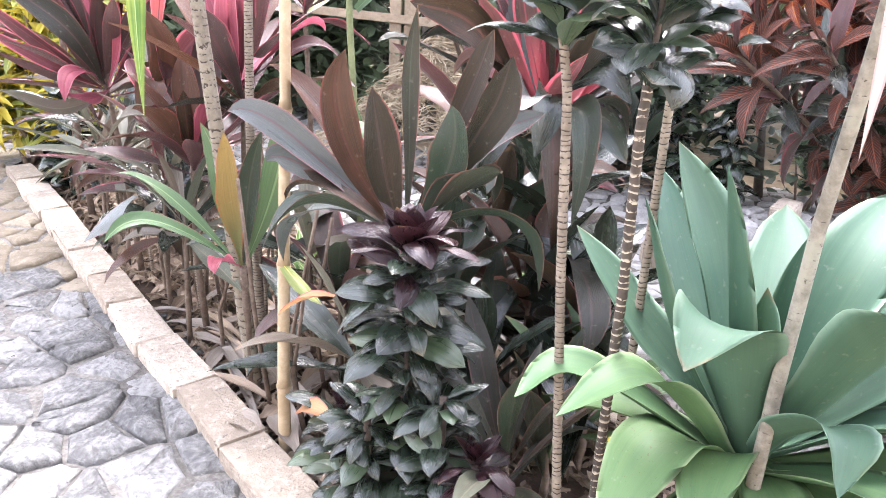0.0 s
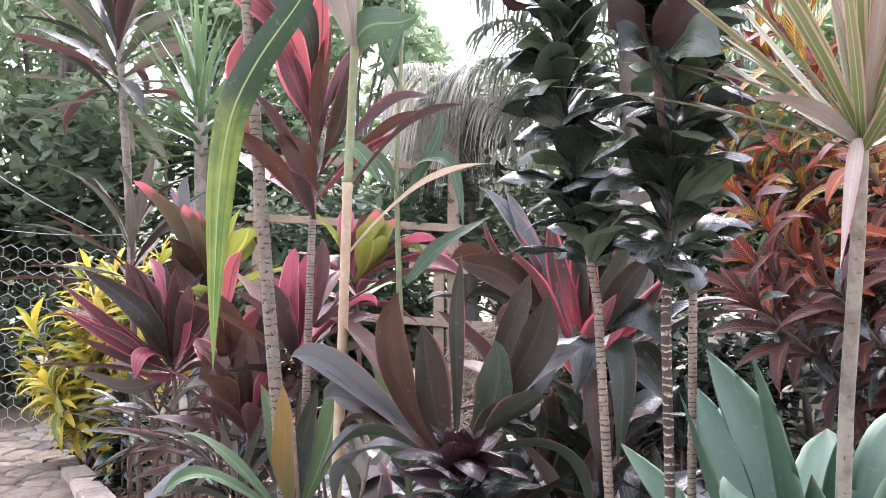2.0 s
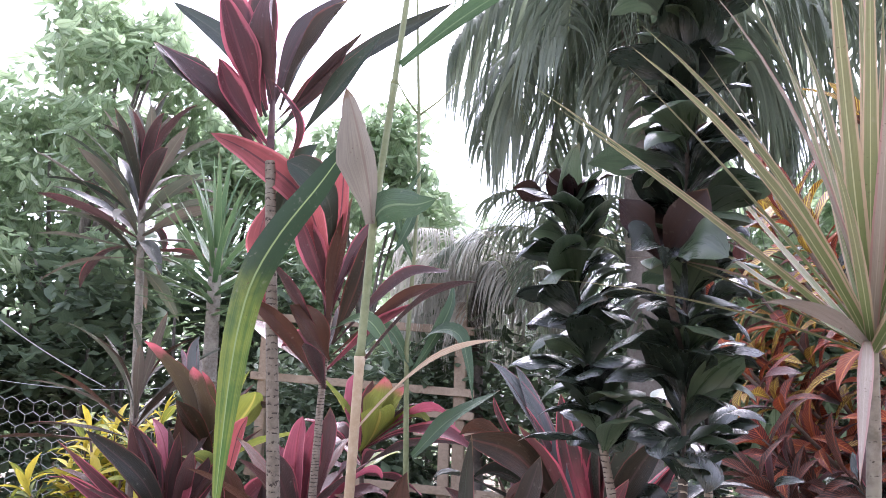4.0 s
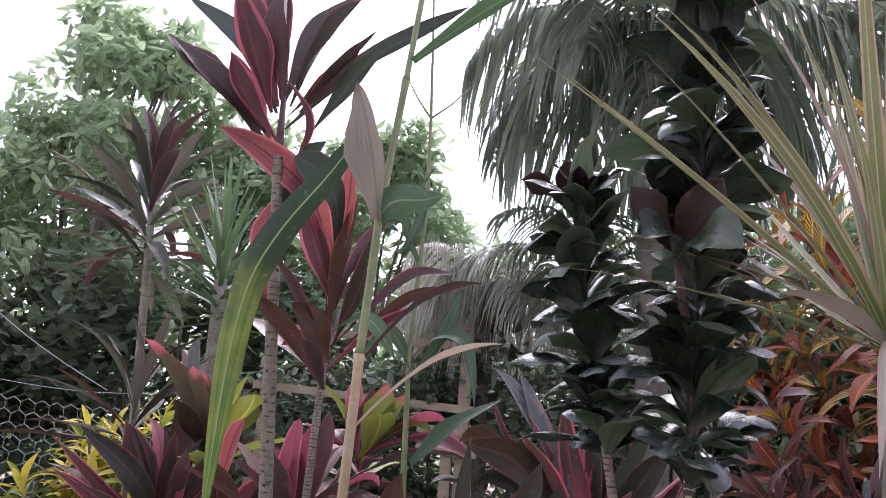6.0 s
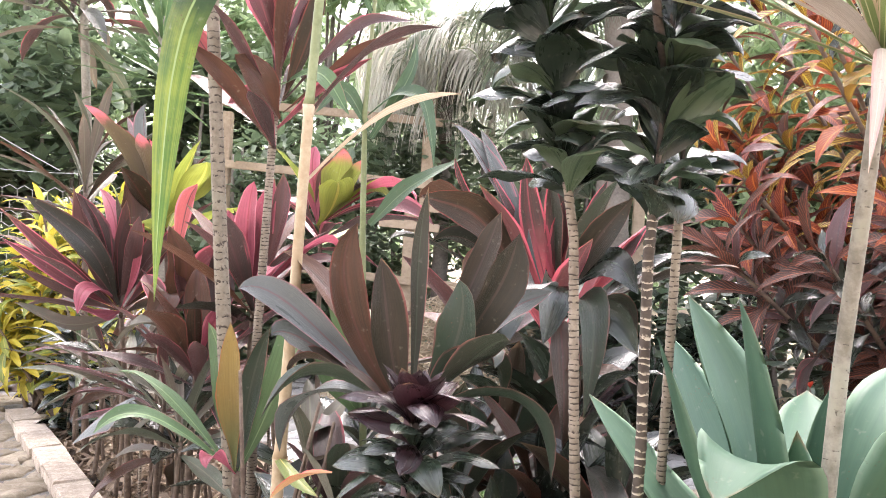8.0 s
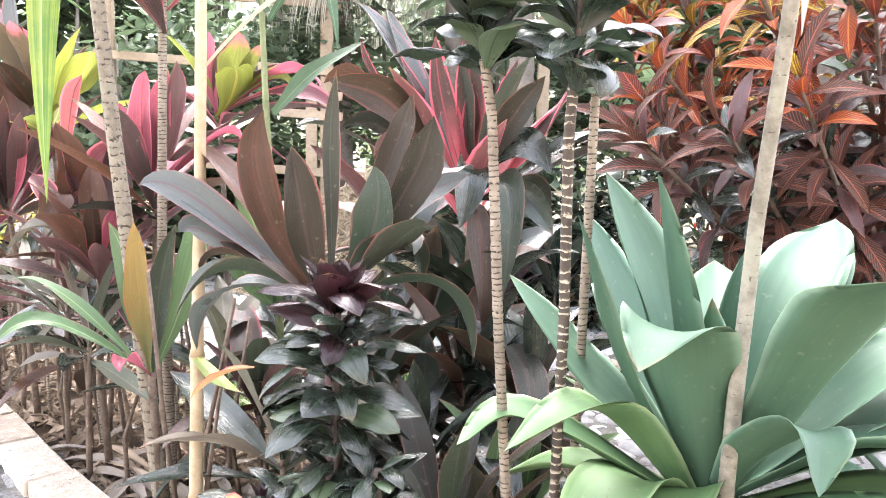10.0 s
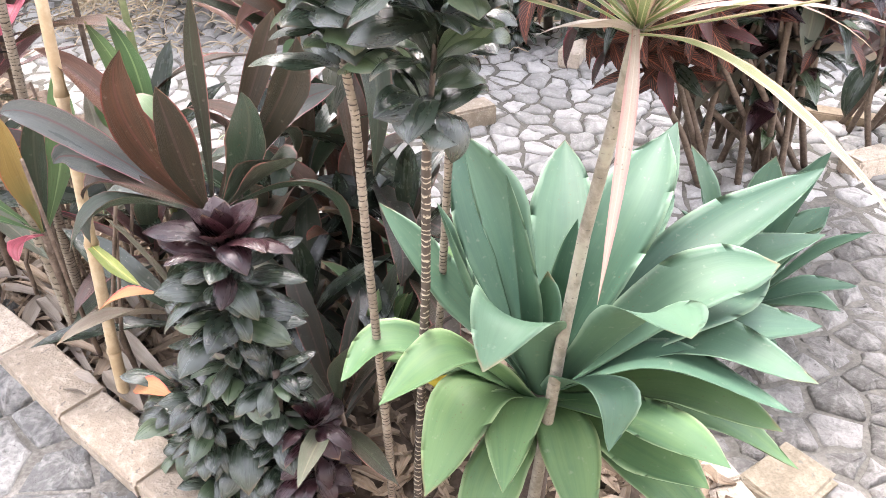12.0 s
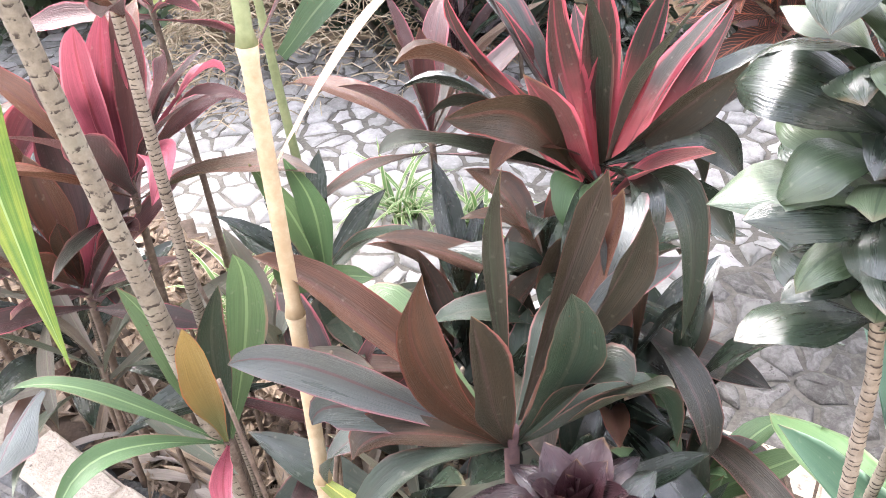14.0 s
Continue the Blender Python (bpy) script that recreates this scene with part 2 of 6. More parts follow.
M_GREYBROWN = leaf_mat("grey_bronze_leaf", (0.020, 0.024, 0.017), (0.048, 0.034, 0.022), edge=(0.22, 0.08, 0.07), edge_at=0.9, rib=(0.060, 0.040, 0.034), rough=0.38, trans=0.15, spec=0.4, ragged=0.45)
M_VARIEG = leaf_mat("cream_striped_leaf", (0.17, 0.19, 0.09), (0.25, 0.25, 0.12), edge=(0.42, 0.32, 0.21), edge_at=0.66, rib=(0.40, 0.40, 0.22), rough=0.42, trans=0.25, base_tint=(0.15, 0.20, 0.065))
M_VARIEG_PINK = leaf_mat("pink_striped_leaf", (0.34, 0.29, 0.235), (0.39, 0.33, 0.26), edge=(0.38, 0.23, 0.20), edge_at=0.6, rib=(0.44, 0.37, 0.30), rough=0.45, trans=0.25)
M_SPIDER = leaf_mat("spider_plant_leaf", (0.12, 0.24, 0.07), (0.16, 0.28, 0.08), edge=(0.55, 0.56, 0.38), edge_at=0.6, rough=0.42, trans=0.3)
# background tree leaves: colour lightened past foliage green to stand in for haze
M_TREE = leaf_mat("haze_paled_tree_leaf", (0.27, 0.36, 0.21), (0.38, 0.48, 0.29), rib=(0.2, 0.28, 0.13), rough=0.42, trans=0.55, veins=7, spoil=0.0)
M_HEDGE = leaf_mat("hedge_leaf", (0.075, 0.115, 0.065), (0.15, 0.205, 0.115), rough=0.45, trans=0.35, veins=7, spoil=0.0)
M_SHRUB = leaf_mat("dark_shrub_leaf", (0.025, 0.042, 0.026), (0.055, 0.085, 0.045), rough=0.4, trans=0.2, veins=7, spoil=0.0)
M_PALM = leaf_mat("palm_leaflet", (0.105, 0.135, 0.090), (0.185, 0.22, 0.145), rough=0.4, trans=0.4, veins=2, spoil=0.0)
M_PALM_DRY = leaf_mat("greyed_palm_leaflet", (0.52, 0.50, 0.43), (0.38, 0.39, 0.31), rough=0.5, trans=0.4, veins=2, spoil=0.0)
M_SPIKE = leaf_mat("spiky_green_leaf", (0.07, 0.14, 0.06), (0.11, 0.19, 0.08), edge=(0.22, 0.28, 0.14), edge_at=0.8, rough=0.4, trans=0.25, veins=2)
M_LITTER = leaf_mat("dry_leaf", (0.19, 0.145, 0.105), (0.38, 0.30, 0.225), rib=(0.3, 0.22, 0.15), rough=0.8, trans=0.1, spec=0.2)
M_LITTER_PALE = leaf_mat("bleached_dry_leaf", (0.36, 0.32, 0.28), (0.26, 0.22, 0.18), rough=0.8, trans=0.1, spec=0.2)
M_DRYSHEATH = leaf_mat("dry_maize_husk", (0.42, 0.32, 0.22), (0.50, 0.40, 0.28), stripe=(0.56, 0.47, 0.36), rough=0.7, trans=0.25, spec=0.25)
M_HUSK = leaf_mat("brown_maize_husk", (0.17, 0.155, 0.125), (0.27, 0.245, 0.195), rib=(0.23, 0.19, 0.15), rough=0.7, trans=0.25, spec=0.25, blotch=0.8)
M_FLOWER = leaf_mat("red_petal", (0.60, 0.06, 0.03), (0.62, 0.14, 0.06), rough=0.5, trans=0.3)

M_SOIL = rough_mat("bed_soil", (0.055, 0.040, 0.030), (0.13, 0.095, 0.070), 7.0, c=(0.17, 0.13, 0.10), bump=0.9, dist=0.012, fine=60)
M_GROUND = rough_mat("sandy_ground", (0.17, 0.13, 0.082), (0.27, 0.21, 0.14), 1.4, c=(0.11, 0.11, 0.055), bump=0.6, dist=0.01, fine=40)
M_STONE = rough_mat("paving_stone", (0.10, 0.10, 0.096), (0.29, 0.287, 0.272), 16.0, c=(0.075, 0.075, 0.07), rough=0.8, bump=1.0, dist=0.022, fine=60, island=0.3)
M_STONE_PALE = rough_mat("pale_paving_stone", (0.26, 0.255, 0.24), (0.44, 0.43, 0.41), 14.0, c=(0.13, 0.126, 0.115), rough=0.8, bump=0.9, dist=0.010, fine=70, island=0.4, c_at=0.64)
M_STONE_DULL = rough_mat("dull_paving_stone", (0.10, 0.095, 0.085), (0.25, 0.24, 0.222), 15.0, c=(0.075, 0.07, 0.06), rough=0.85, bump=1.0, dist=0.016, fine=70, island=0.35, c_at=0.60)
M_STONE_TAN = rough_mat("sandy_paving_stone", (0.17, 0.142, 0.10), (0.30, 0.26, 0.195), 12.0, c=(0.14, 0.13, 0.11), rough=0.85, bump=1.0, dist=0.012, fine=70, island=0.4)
M_PLASTER = rough_mat("dull_plaster", (0.30, 0.285, 0.26), (0.38, 0.365, 0.335), 3.0, c=(0.24, 0.225, 0.20), bump=0.4, dist=0.003)
M_MORTAR = rough_mat("mortar_bed", (0.075, 0.07, 0.06), (0.22, 0.21, 0.19), 11.0, c=(0.06, 0.055, 0.045), bump=0.8, dist=0.006)
M_MORTAR_PALE = rough_mat("earthy_mortar_bed", (0.085, 0.08, 0.067), (0.18, 0.168, 0.145), 12.0, c=(0.17, 0.155, 0.13), bump=0.8, dist=0.006)
M_KERB = rough_mat("kerb_brick", (0.30, 0.25, 0.195), (0.57, 0.49, 0.40), 19.0, c=(0.17, 0.15, 0.125), rough=0.88, bump=1.0, dist=0.012, fine=110, island=0.35, c_at=0.60)


def ring_bark(name, pale, mid, scar, gap, thin=0.2, broken=0.5, moss=None):
    """Bark of a stem with uneven thin leaf scars, about every gap metres of height, broken here and there."""
    n = Nodes(name)
    pos = n.add("NewGeometry").outputs["Position"]
    sep = n.add("SeparateXYZ")
    n.t.links.new(pos, sep.inputs[0])
    tall = n.add("CombineXYZ")
    n.put(tall, 2, sep.outputs[2])
    spacing = n.noise(17.0, 2.0, 0.6, tall.outputs[0])
    wob = n.noise(45.0, 2.0, 0.6, pos)
    saw = n.math("FRACT", n.math("ADD", n.math("MULTIPLY", sep.outputs[2], 1.0 / gap), n.math("ADD", n.math("MULTIPLY", wob, 1.1), n.math("MULTIPLY", spacing, 3.0))))
    patch = n.noise(70.0, 4.0, 0.7, pos)
    gaps = n.noise(110.0, 2.0, 0.6, pos)
    blot = n.noise(14.0, 3.0, 0.6, pos)
    line = n.math("MULTIPLY", n.ramp(saw, thin, thin * 0.35), n.ramp(gaps, broken - 0.08, broken + 0.06))
    color = n.mix(n.ramp(n.math("ADD", n.math("MULTIPLY", patch, 0.6), n.math("MULTIPLY", blot, 0.5)), 0.35, 0.75), mid, pale)
    if moss is not None:
        color = n.mix(n.math("MULTIPLY", n.ramp(blot, 0.52, 0.68), 0.6), color, moss)
    color = n.mix(line, color, scar)
    h = n.math("ADD", n.math("MULTIPLY", line, -0.5), n.math("MULTIPLY", patch, 0.6))
    return n.surface(color, 0.85, normal=n.bump(h, 0.4, 0.0015), spec=0.3)


M_BARK = ring_bark("smooth_grey_bark", (0.30, 0.275, 0.225), (0.15, 0.135, 0.105), (0.075, 0.065, 0.052), 0.014, 0.16, 0.60, moss=(0.25, 0.25, 0.19))
M_BARK_TAN = ring_bark("tan_notched_bark", (0.30, 0.255, 0.20), (0.15, 0.12, 0.092), (0.045, 0.034, 0.027), 0.0085, 0.36, 0.46)
M_BARK_ZEBRA = ring_bark("dark_bark_pale_scars", (0.085, 0.068, 0.055), (0.045, 0.036, 0.03), (0.42, 0.37, 0.29), 0.013, 0.36, 0.45)
M_BARK_ROUGH = ring_bark("pale_notched_bark", (0.27, 0.235, 0.18), (0.15, 0.125, 0.095), (0.055, 0.043, 0.033), 0.019, 0.34, 0.50, moss=(0.20, 0.19, 0.14))
M_BARK_DARK = rough_mat("dark_ring_scar", (0.055, 0.042, 0.035), (0.11, 0.085, 0.07), 30.0, bump=0.5, dist=0.002, fine=120)
M_STEM = rough_mat("brown_stem", (0.09, 0.065, 0.05), (0.19, 0.145, 0.11), 25.0, c=(0.27, 0.22, 0.17), bump=0.5, dist=0.002)
M_STEM_PURPLE = rough_mat("purple_stem", (0.07, 0.04, 0.045), (0.13, 0.075, 0.07), 25.0, bump=0.4, dist=0.002)
M_CANE = rough_mat("yellow_cane", (0.37, 0.275, 0.165), (0.50, 0.405, 0.275), 12.0, c=(0.30, 0.25, 0.13), rough=0.5, bump=0.2, dist=0.002)
M_CANE_GREEN = rough_mat("green_cane", (0.17, 0.20, 0.095), (0.26, 0.29, 0.15), 12.0, rough=0.5, bump=0.2, dist=0.002)
M_TREEBARK = rough_mat("tree_bark", (0.10, 0.085, 0.07), (0.20, 0.18, 0.15), 8.0, bump=0.8, dist=0.01)
M_TIMBER = rough_mat("weathered_timber", (0.24, 0.185, 0.125), (0.37, 0.295, 0.21), 6.0, c=(0.17, 0.13, 0.09), rough=0.75, bump=0.4, dist=0.003, fine=50, island=0.3)
M_STRAW = rough_mat("dry_straw", (0.30, 0.24, 0.16), (0.45, 0.38, 0.27), 20.0, rough=0.8, bump=0.3, dist=0.002, island=0.5)
_n = Nodes("galvanised_wire")
M_WIRE = _n.surface(_n.mix(_n.noise(40.0), (0.40, 0.40, 0.39), (0.28, 0.27, 0.25)), 0.6, metal=0.3)


# ---------------------------------------------------------------- shapes
def profile(s, peak, foot, point):
    """The width of a leaf along its length, 0 to 1."""
    if s < peak:
        return foot + (1 - foot) * math.sin(math.pi / 2 * s / peak) ** 1.6
    k = (s - peak) / (1 - peak)
    return max(0.0, 1 - k ** (point + 0.45)) ** 0.92


def sheet(points, width, side, peak=0.5, foot=0.2, point=1.5, fold=0.15, wave=0.0, nw=4, thick=0.0, roll=0.0, seed=0, name="leaf", hook=None):
    """A leaf along a line of points: V-fold, waved margin, and a rounded underside where it is thick."""
    pts = [Vector(p) for p in points]
    n = len(pts) - 1
    if hook is not None:
        pts = [p + Vector(hook) * max(0.0, (i / n - 0.45) / 0.55) ** 2 for i, p in enumerate(pts)]
    verts, uvs, faces = [], [], []
    cols = nw + 1
    side = Vector(side)
    lower = []
    bend_pow = 2.0 if thick or fold < 0 else 1.4
    for i, p in enumerate(pts):
        s = i / n
        t = (pts[min(i + 1, n)] - pts[max(i - 1, 0)]).normalized()
        sd = (side - t * side.dot(t)).normalized()
        nm = sd.cross(t).normalized()
        if roll:
            a = roll * s
            sd, nm = sd * math.cos(a) + nm * math.sin(a), nm * math.cos(a) - sd * math.sin(a)
        w = width * 0.5 * max(profile(s, peak, foot, point), 0.015) * (1 + 0.09 * noise.noise((s * 7.0, seed * 3.1, width * 50)))
        for j in range(cols):
            u = -1 + 2 * j / nw
            lift = fold * abs(u) ** bend_pow * w * 2 + wave * w * u * u * math.sin(9.0 * s + 2.3 * (1 if u > 0 else -1) + seed)
            verts.append(p + sd * u * w + nm * lift)
            uvs.append((j / nw, s))
        if thick:
            for j in range(1, nw):
                u = -1 + 2 * j / nw
                verts_low = p + sd * u * w * 0.96 + nm * (fold * abs(u) ** bend_pow * w * 2 - thick * (1 - u * u) * (1.05 - s))
                lower.append(((i, j), verts_low))
    idx = {}
    if thick:
        for key, v in lower:
            idx[key] = len(verts)
            verts.append(v)
            uvs.append((key[1] / nw, key[0] / n))
    for i in range(n):
        for j in range(nw):
            a = i * cols + j
            faces.append((a, a + 1, a + cols + 1, a + cols))
            if thick:
                low = [idx.get((q, r), q * cols + r) for q, r in ((i, j), (i + 1, j), (i + 1, j + 1), (i, j + 1))]
                faces.append(tuple(low))
    me = bpy.data.meshes.new(name)
    me.from_pydata(verts, [], faces)
    layer = me.uv_layers.new(name="UVMap")
    loop_v = np.empty(len(me.loops), dtype=np.int32)
    me.loops.foreach_get("vertex_index", loop_v)
    layer.data.foreach_set("uv", np.array(uvs, dtype=np.float32)[loop_v].ravel())
    me.polygons.foreach_set("use_smooth", [True] * len(me.polygons))
    return me


def arc(length, a0, a1, n=8, power=1.0):
    """Points of a leaf that leaves the stem at a0 degrees above level, bends to a1 at its tip, and lies along +y."""
    p, out = Vector((0, 0, 0)), [Vector((0, 0, 0))]
    for i in range(n):
        a = radians(a0 + (a1 - a0) * ((i + 0.5) / n) ** power)
        p = p + Vector((0, math.cos(a), math.sin(a))) * (length / n)
        out.append(p.copy())
    return out


def bow(base, tip, bulge=(0, 0, 0), n=10):
    """Points of a leaf from base to tip, bent towards bulge at its middle."""
    a, c = Vector(base), Vector(tip)
    b = (a + c) / 2 + Vector(bulge) * 2
    return [a * (1 - s) ** 2 + b * 2 * s * (1 - s) + c * s * s for s in [i / n for i in range(n + 1)]]


def thread(points, n=14):
    """A smooth line through a few points."""
    p = [Vector(q) for q in points]
    p = [p[0] * 2 - p[1], *p, p[-1] * 2 - p[-2]]
    out, spans = [], len(p) - 3
    for i in range(n + 1):
        f = i / n * spans
        k = min(int(f), spans - 1)
        u = f - k
        a, b, c, d = p[k:k + 4]
        out.append((b * 2 + (c - a) * u + (a * 2 - b * 5 + c * 4 - d) * u * u + (b * 3 - a - c * 3 + d) * u ** 3) / 2)
    return out


def tube_mesh(points, radii, nseg=8, name="stem", rings=0.0, ring_gap=0.02):
    """A round stem along points; rings: how far leaf scars stand out, every ring_gap metres."""
    pts = [Vector(p) for p in points]
    dense, rad, mats = [], [], []
    for i in range(len(pts) - 1):
        d = (pts[i + 1] - pts[i]).length
        k = max(1, int(d / ring_gap) * 2) if rings else 1
        for q in range(k):
            f = (q + (random.uniform(-0.3, 0.3) if rings and q else 0)) / k
            dense.append(pts[i].lerp(pts[i + 1], f))
            r = radii[i] + (radii[i + 1] - radii[i]) * f
            rad.append(r * (1 + (rings * random.uniform(-0.3, 1.3) if rings and q % 2 else 0)))
    dense.append(pts[-1])
    rad.append(radii[-1])
    verts, faces = [], []
    n = len(dense)
    for i, p in enumerate(dense):
        t = (dense[min(i + 1, n - 1)] - dense[max(i - 1, 0)]).normalized()
        x = t.cross(Vector((0.3, 1, 0.1))).normalized()
        y = t.cross(x)
        for j in range(nseg):
            a = 2 * math.pi * j / nseg
            verts.append(p + (x * math.cos(a) + y * math.sin(a)) * rad[i])
    for i in range(n - 1):
        for j in range(nseg):
            a, b = i * nseg + j, i * nseg + (j + 1) % nseg
            faces.append((a, b, b + nseg, a + nseg))
    faces.append(tuple(range(nseg))[::-1])
    faces.append(tuple((n - 1) * nseg + j for j in range(nseg)))
    me = bpy.data.meshes.new(name)
    me.from_pydata([tuple(v) for v in verts], [], faces)
    me.polygons.foreach_set("use_smooth", [True] * len(me.polygons))
    return me


def block_mesh(sx, sy, sz, bevel=0.008, rough=0.0, name="block", seed=0):
    """A block with worn edges, its middle at the origin."""
    bm = bmesh.new()
    bmesh.ops.create_cube(bm, size=1)
    bmesh.ops.scale(bm, vec=(sx, sy, sz), verts=bm.verts)
    bmesh.ops.bevel(bm, geom=bm.edges[:], offset=bevel, segments=2, affect="EDGES")
    rnd = random.Random(seed)
    for v in bm.verts:
        v.co += Vector((rnd.uniform(-rough, rough) for _ in range(3)))
    me = bpy.data.meshes.new(name)
    bm.to_mesh(me)
    bm.free()
    return me


def thing(name, at, label, category, group="", kind=""):
    """An empty at a thing's base that carries its parts."""
    ob = new(name)
    ob.location = at
    ob.empty_display_size = 0.05
    return tagged(ob, label, category, group, kind)


def home(ob):
    return Matrix.Translation(ob.location) if ob.parent is None else home(ob.parent) @ ob.matrix_basis


def part(name, me, mat, parent, label="", m=None):
    """One mesh under a thing or a part; m is its pose in the world."""
    if isinstance(me, bmesh.types.BMesh):
        data = bpy.data.meshes.new(name)
        me.to_mesh(data)
        me.free()
        me = data
    ob = new(name, me)
    if not me.materials:
        me.materials.append(mat)
    ob.parent = parent
    ob.matrix_basis = home(parent).inverted() @ (m if m is not None else Matrix())
    if label:
        ob["label"] = label
    if me.materials[0] != mat:
        ob.material_slots[0].link = "OBJECT"
        ob.material_slots[0].material = mat
    return ob


def aim(at, axis=(0, 0, 1), az=0.0, el=0.0, scale=1.0, wide=1.0):
    """The pose of a leaf (which lies along +y): out from an axis at the angle az, raised by el degrees."""
    q = Vector(axis).normalized().to_track_quat("Z", "Y").to_matrix().to_4x4()
    return Matrix.Translation(at) @ q @ Matrix.Rotation(az, 4, "Z") @ Matrix.Rotation(radians(el), 4, "X") @ Matrix.Diagonal((scale * wide, scale, scale, 1))


GOLDEN = radians(137.5)


# ---------------------------------------------------------------- ground, bed, kerb, paving
KERB = [Vector((0.646, 0.522)), Vector((-0.237, 1.47)), Vector((-1.055, 2.393)), Vector((-2.28, 3.84)), Vector((-3.2, 5.05))]
BACK = [Vector((1.08, 1.00)), Vector((0.95, 1.60)), Vector((0.45, 2.05)), Vector((-0.25, 2.75)), Vector((-1.2, 3.9)), Vector((-2.6, 5.6))]
BED = KERB + BACK[::-1]


def inside(p, poly):
    hit = False
    for i in range(len(poly)):
        a, b = poly[i], poly[i - 1]
        if (a[1] > p[1]) != (b[1] > p[1]) and p[0] < (b[0] - a[0]) * (p[1] - a[1]) / (b[1] - a[1]) + a[0]:
            hit = not hit
    return hit


def ground_sheet():
    bm = bmesh.new()
    ring = []
    for r in (0.0, 3, 6, 10, 16, 30, 60, 120, 300, 900):
        row = []
        for k in range(48):
            a = 2 * math.pi * k / 48
            x, y = r * math.cos(a), 3 + r * math.sin(a)
            z = -0.045 + (0.0 if r < 7 else 0.25 * noise.noise((x * 0.1, y * 0.1, 0)))
            row.append(bm.verts.new((x, y, z)))
            if r == 0:
                break
        ring.append(row)
    for i in range(1, len(ring)):
        for k in range(48):
            if i == 1:
                bm.faces.new((ring[0][0], ring[1][k], ring[1][(k + 1) % 48]))
            else:
                bm.faces.new((ring[i - 1][k], ring[i][k], ring[i][(k + 1) % 48], ring[i - 1][(k + 1) % 48]))
    me = bpy.data.meshes.new("ground")
    bm.to_mesh(me)
    bm.free()
    me.materials.append(M_GROUND)
    return tagged(new("ground", me), "sandy bare earth with dry grass", "ground", kind="structure")


ground_sheet()


def bed_soil():
    """Soil of the planting bed, heaped a little and uneven."""
    bm = bmesh.new()
    step, cells = 0.05, {}
    for i in range(-70, 25):
        for j in range(8, 116):
            x, y = i * step, j * step
            if inside((x, y), BED):
                for q in ((i, j), (i + 1, j), (i + 1, j + 1), (i, j + 1)):
                    if q not in cells:
                        px, py = q[0] * step, q[1] * step
                        z = 0.055 + 0.022 * noise.noise((px * 3, py * 3, 0)) + 0.014 * noise.noise((px * 14, py * 14, 3))
                        cells[q] = bm.verts.new((px, py, z))
                bm.faces.new([cells[q] for q in ((i, j), (i + 1, j), (i + 1, j + 1), (i, j + 1))])
    edge = [e for e in bm.edges if e.is_boundary]
    ex = bmesh.ops.extrude_edge_only(bm, edges=edge)
    for v in [g for g in ex["geom"] if isinstance(g, bmesh.types.BMVert)]:
        v.co.z = -0.06
    me = bpy.data.meshes.new("bed_soil")
    bm.to_mesh(me)
    bm.free()
    me.polygons.foreach_set("use_smooth", [True] * len(me.polygons))
    me.materials.append(M_SOIL)
    return tagged(new("bed_soil", me), "dark crumbly soil of the planting bed", "soil", kind="structure")


bed_soil()


def clip(poly, p, n):
    """The side of a polygon that lies against n from p."""
    out = []
    for i in range(len(poly)):
        a, b = poly[i - 1], poly[i]
        da, db = (a - p).dot(n), (b - p).dot(n)
        if da <= 0:
            out.append(a)
        if (da < 0 < db) or (db < 0 < da):
            out.append(a.lerp(b, da / (da - db)))
    return out


def stone_cells(x0, x1, y0, y1, gap, seed):
    rnd = random.Random(seed)
    nx, ny = int((x1 - x0) / gap), int((y1 - y0) / gap)
    seeds = {(i, j): Vector((x0 + (i + 0.5 + 0.49 * rnd.uniform(-1, 1)) * gap, y0 + (j + 0.5 + 0.49 * rnd.uniform(-1, 1)) * gap)) for i in range(nx) for j in range(ny)}
    for (i, j), c in seeds.items():
        poly = [c + Vector(d) * gap * 1.3 for d in ((-1, -1), (1, -1), (1, 1), (-1, 1))]
        for di in range(-2, 3):
            for dj in range(-2, 3):
                o = seeds.get((i + di, j + dj))
                if o is not None and (di or dj):
                    poly = clip(poly, (c + o) / 2, o - c)
        if len(poly) > 2:
            yield c, poly


def stone_shape(c, poly, rnd, joint=0.007, rough=0.005):
    """Verts and faces of one flat stone with a worn, rounded rim, round its own middle."""
    tilt = Vector((rnd.uniform(-0.05, 0.05), rnd.uniform(-0.05, 0.05)))
    top = rnd.uniform(-0.008, 0.008)
    ring, m = [], len(poly)
    fine = []
    for i in range(m):
        a, b = poly[i], poly[(i + 1) % m]
        fine += [a, a.lerp(b, 0.5) + Vector((rnd.uniform(-1, 1), rnd.uniform(-1, 1))) * 0.006]
    verts, faces = [], []
    n = len(fine)
    for k, (inset, dz) in enumerate(((joint, -0.05), (joint * 0.8, -0.012), (joint + 0.007, -0.003), (joint + 0.022, 0.001), (joint + 0.045, 0.002))):
        for v in fine:
            d = v - c
            w = d * max(0.3, 1 - inset / max(d.length, 0.02))
            verts.append((w.x, w.y, top + dz + (tilt.dot(w) if k else 0) + (rnd.uniform(-rough, rough) if k > 1 else 0)))
    for k in range(4):
        for i in range(n):
            a, b = k * n + i, k * n + (i + 1) % n
            faces.append((a, b, b + n, a + n))
    verts.append((0, 0, top + rnd.uniform(0.0, 0.005)))
    for i in range(n):
        faces.append((4 * n + i, 4 * n + (i + 1) % n, 5 * n))
    return verts, faces


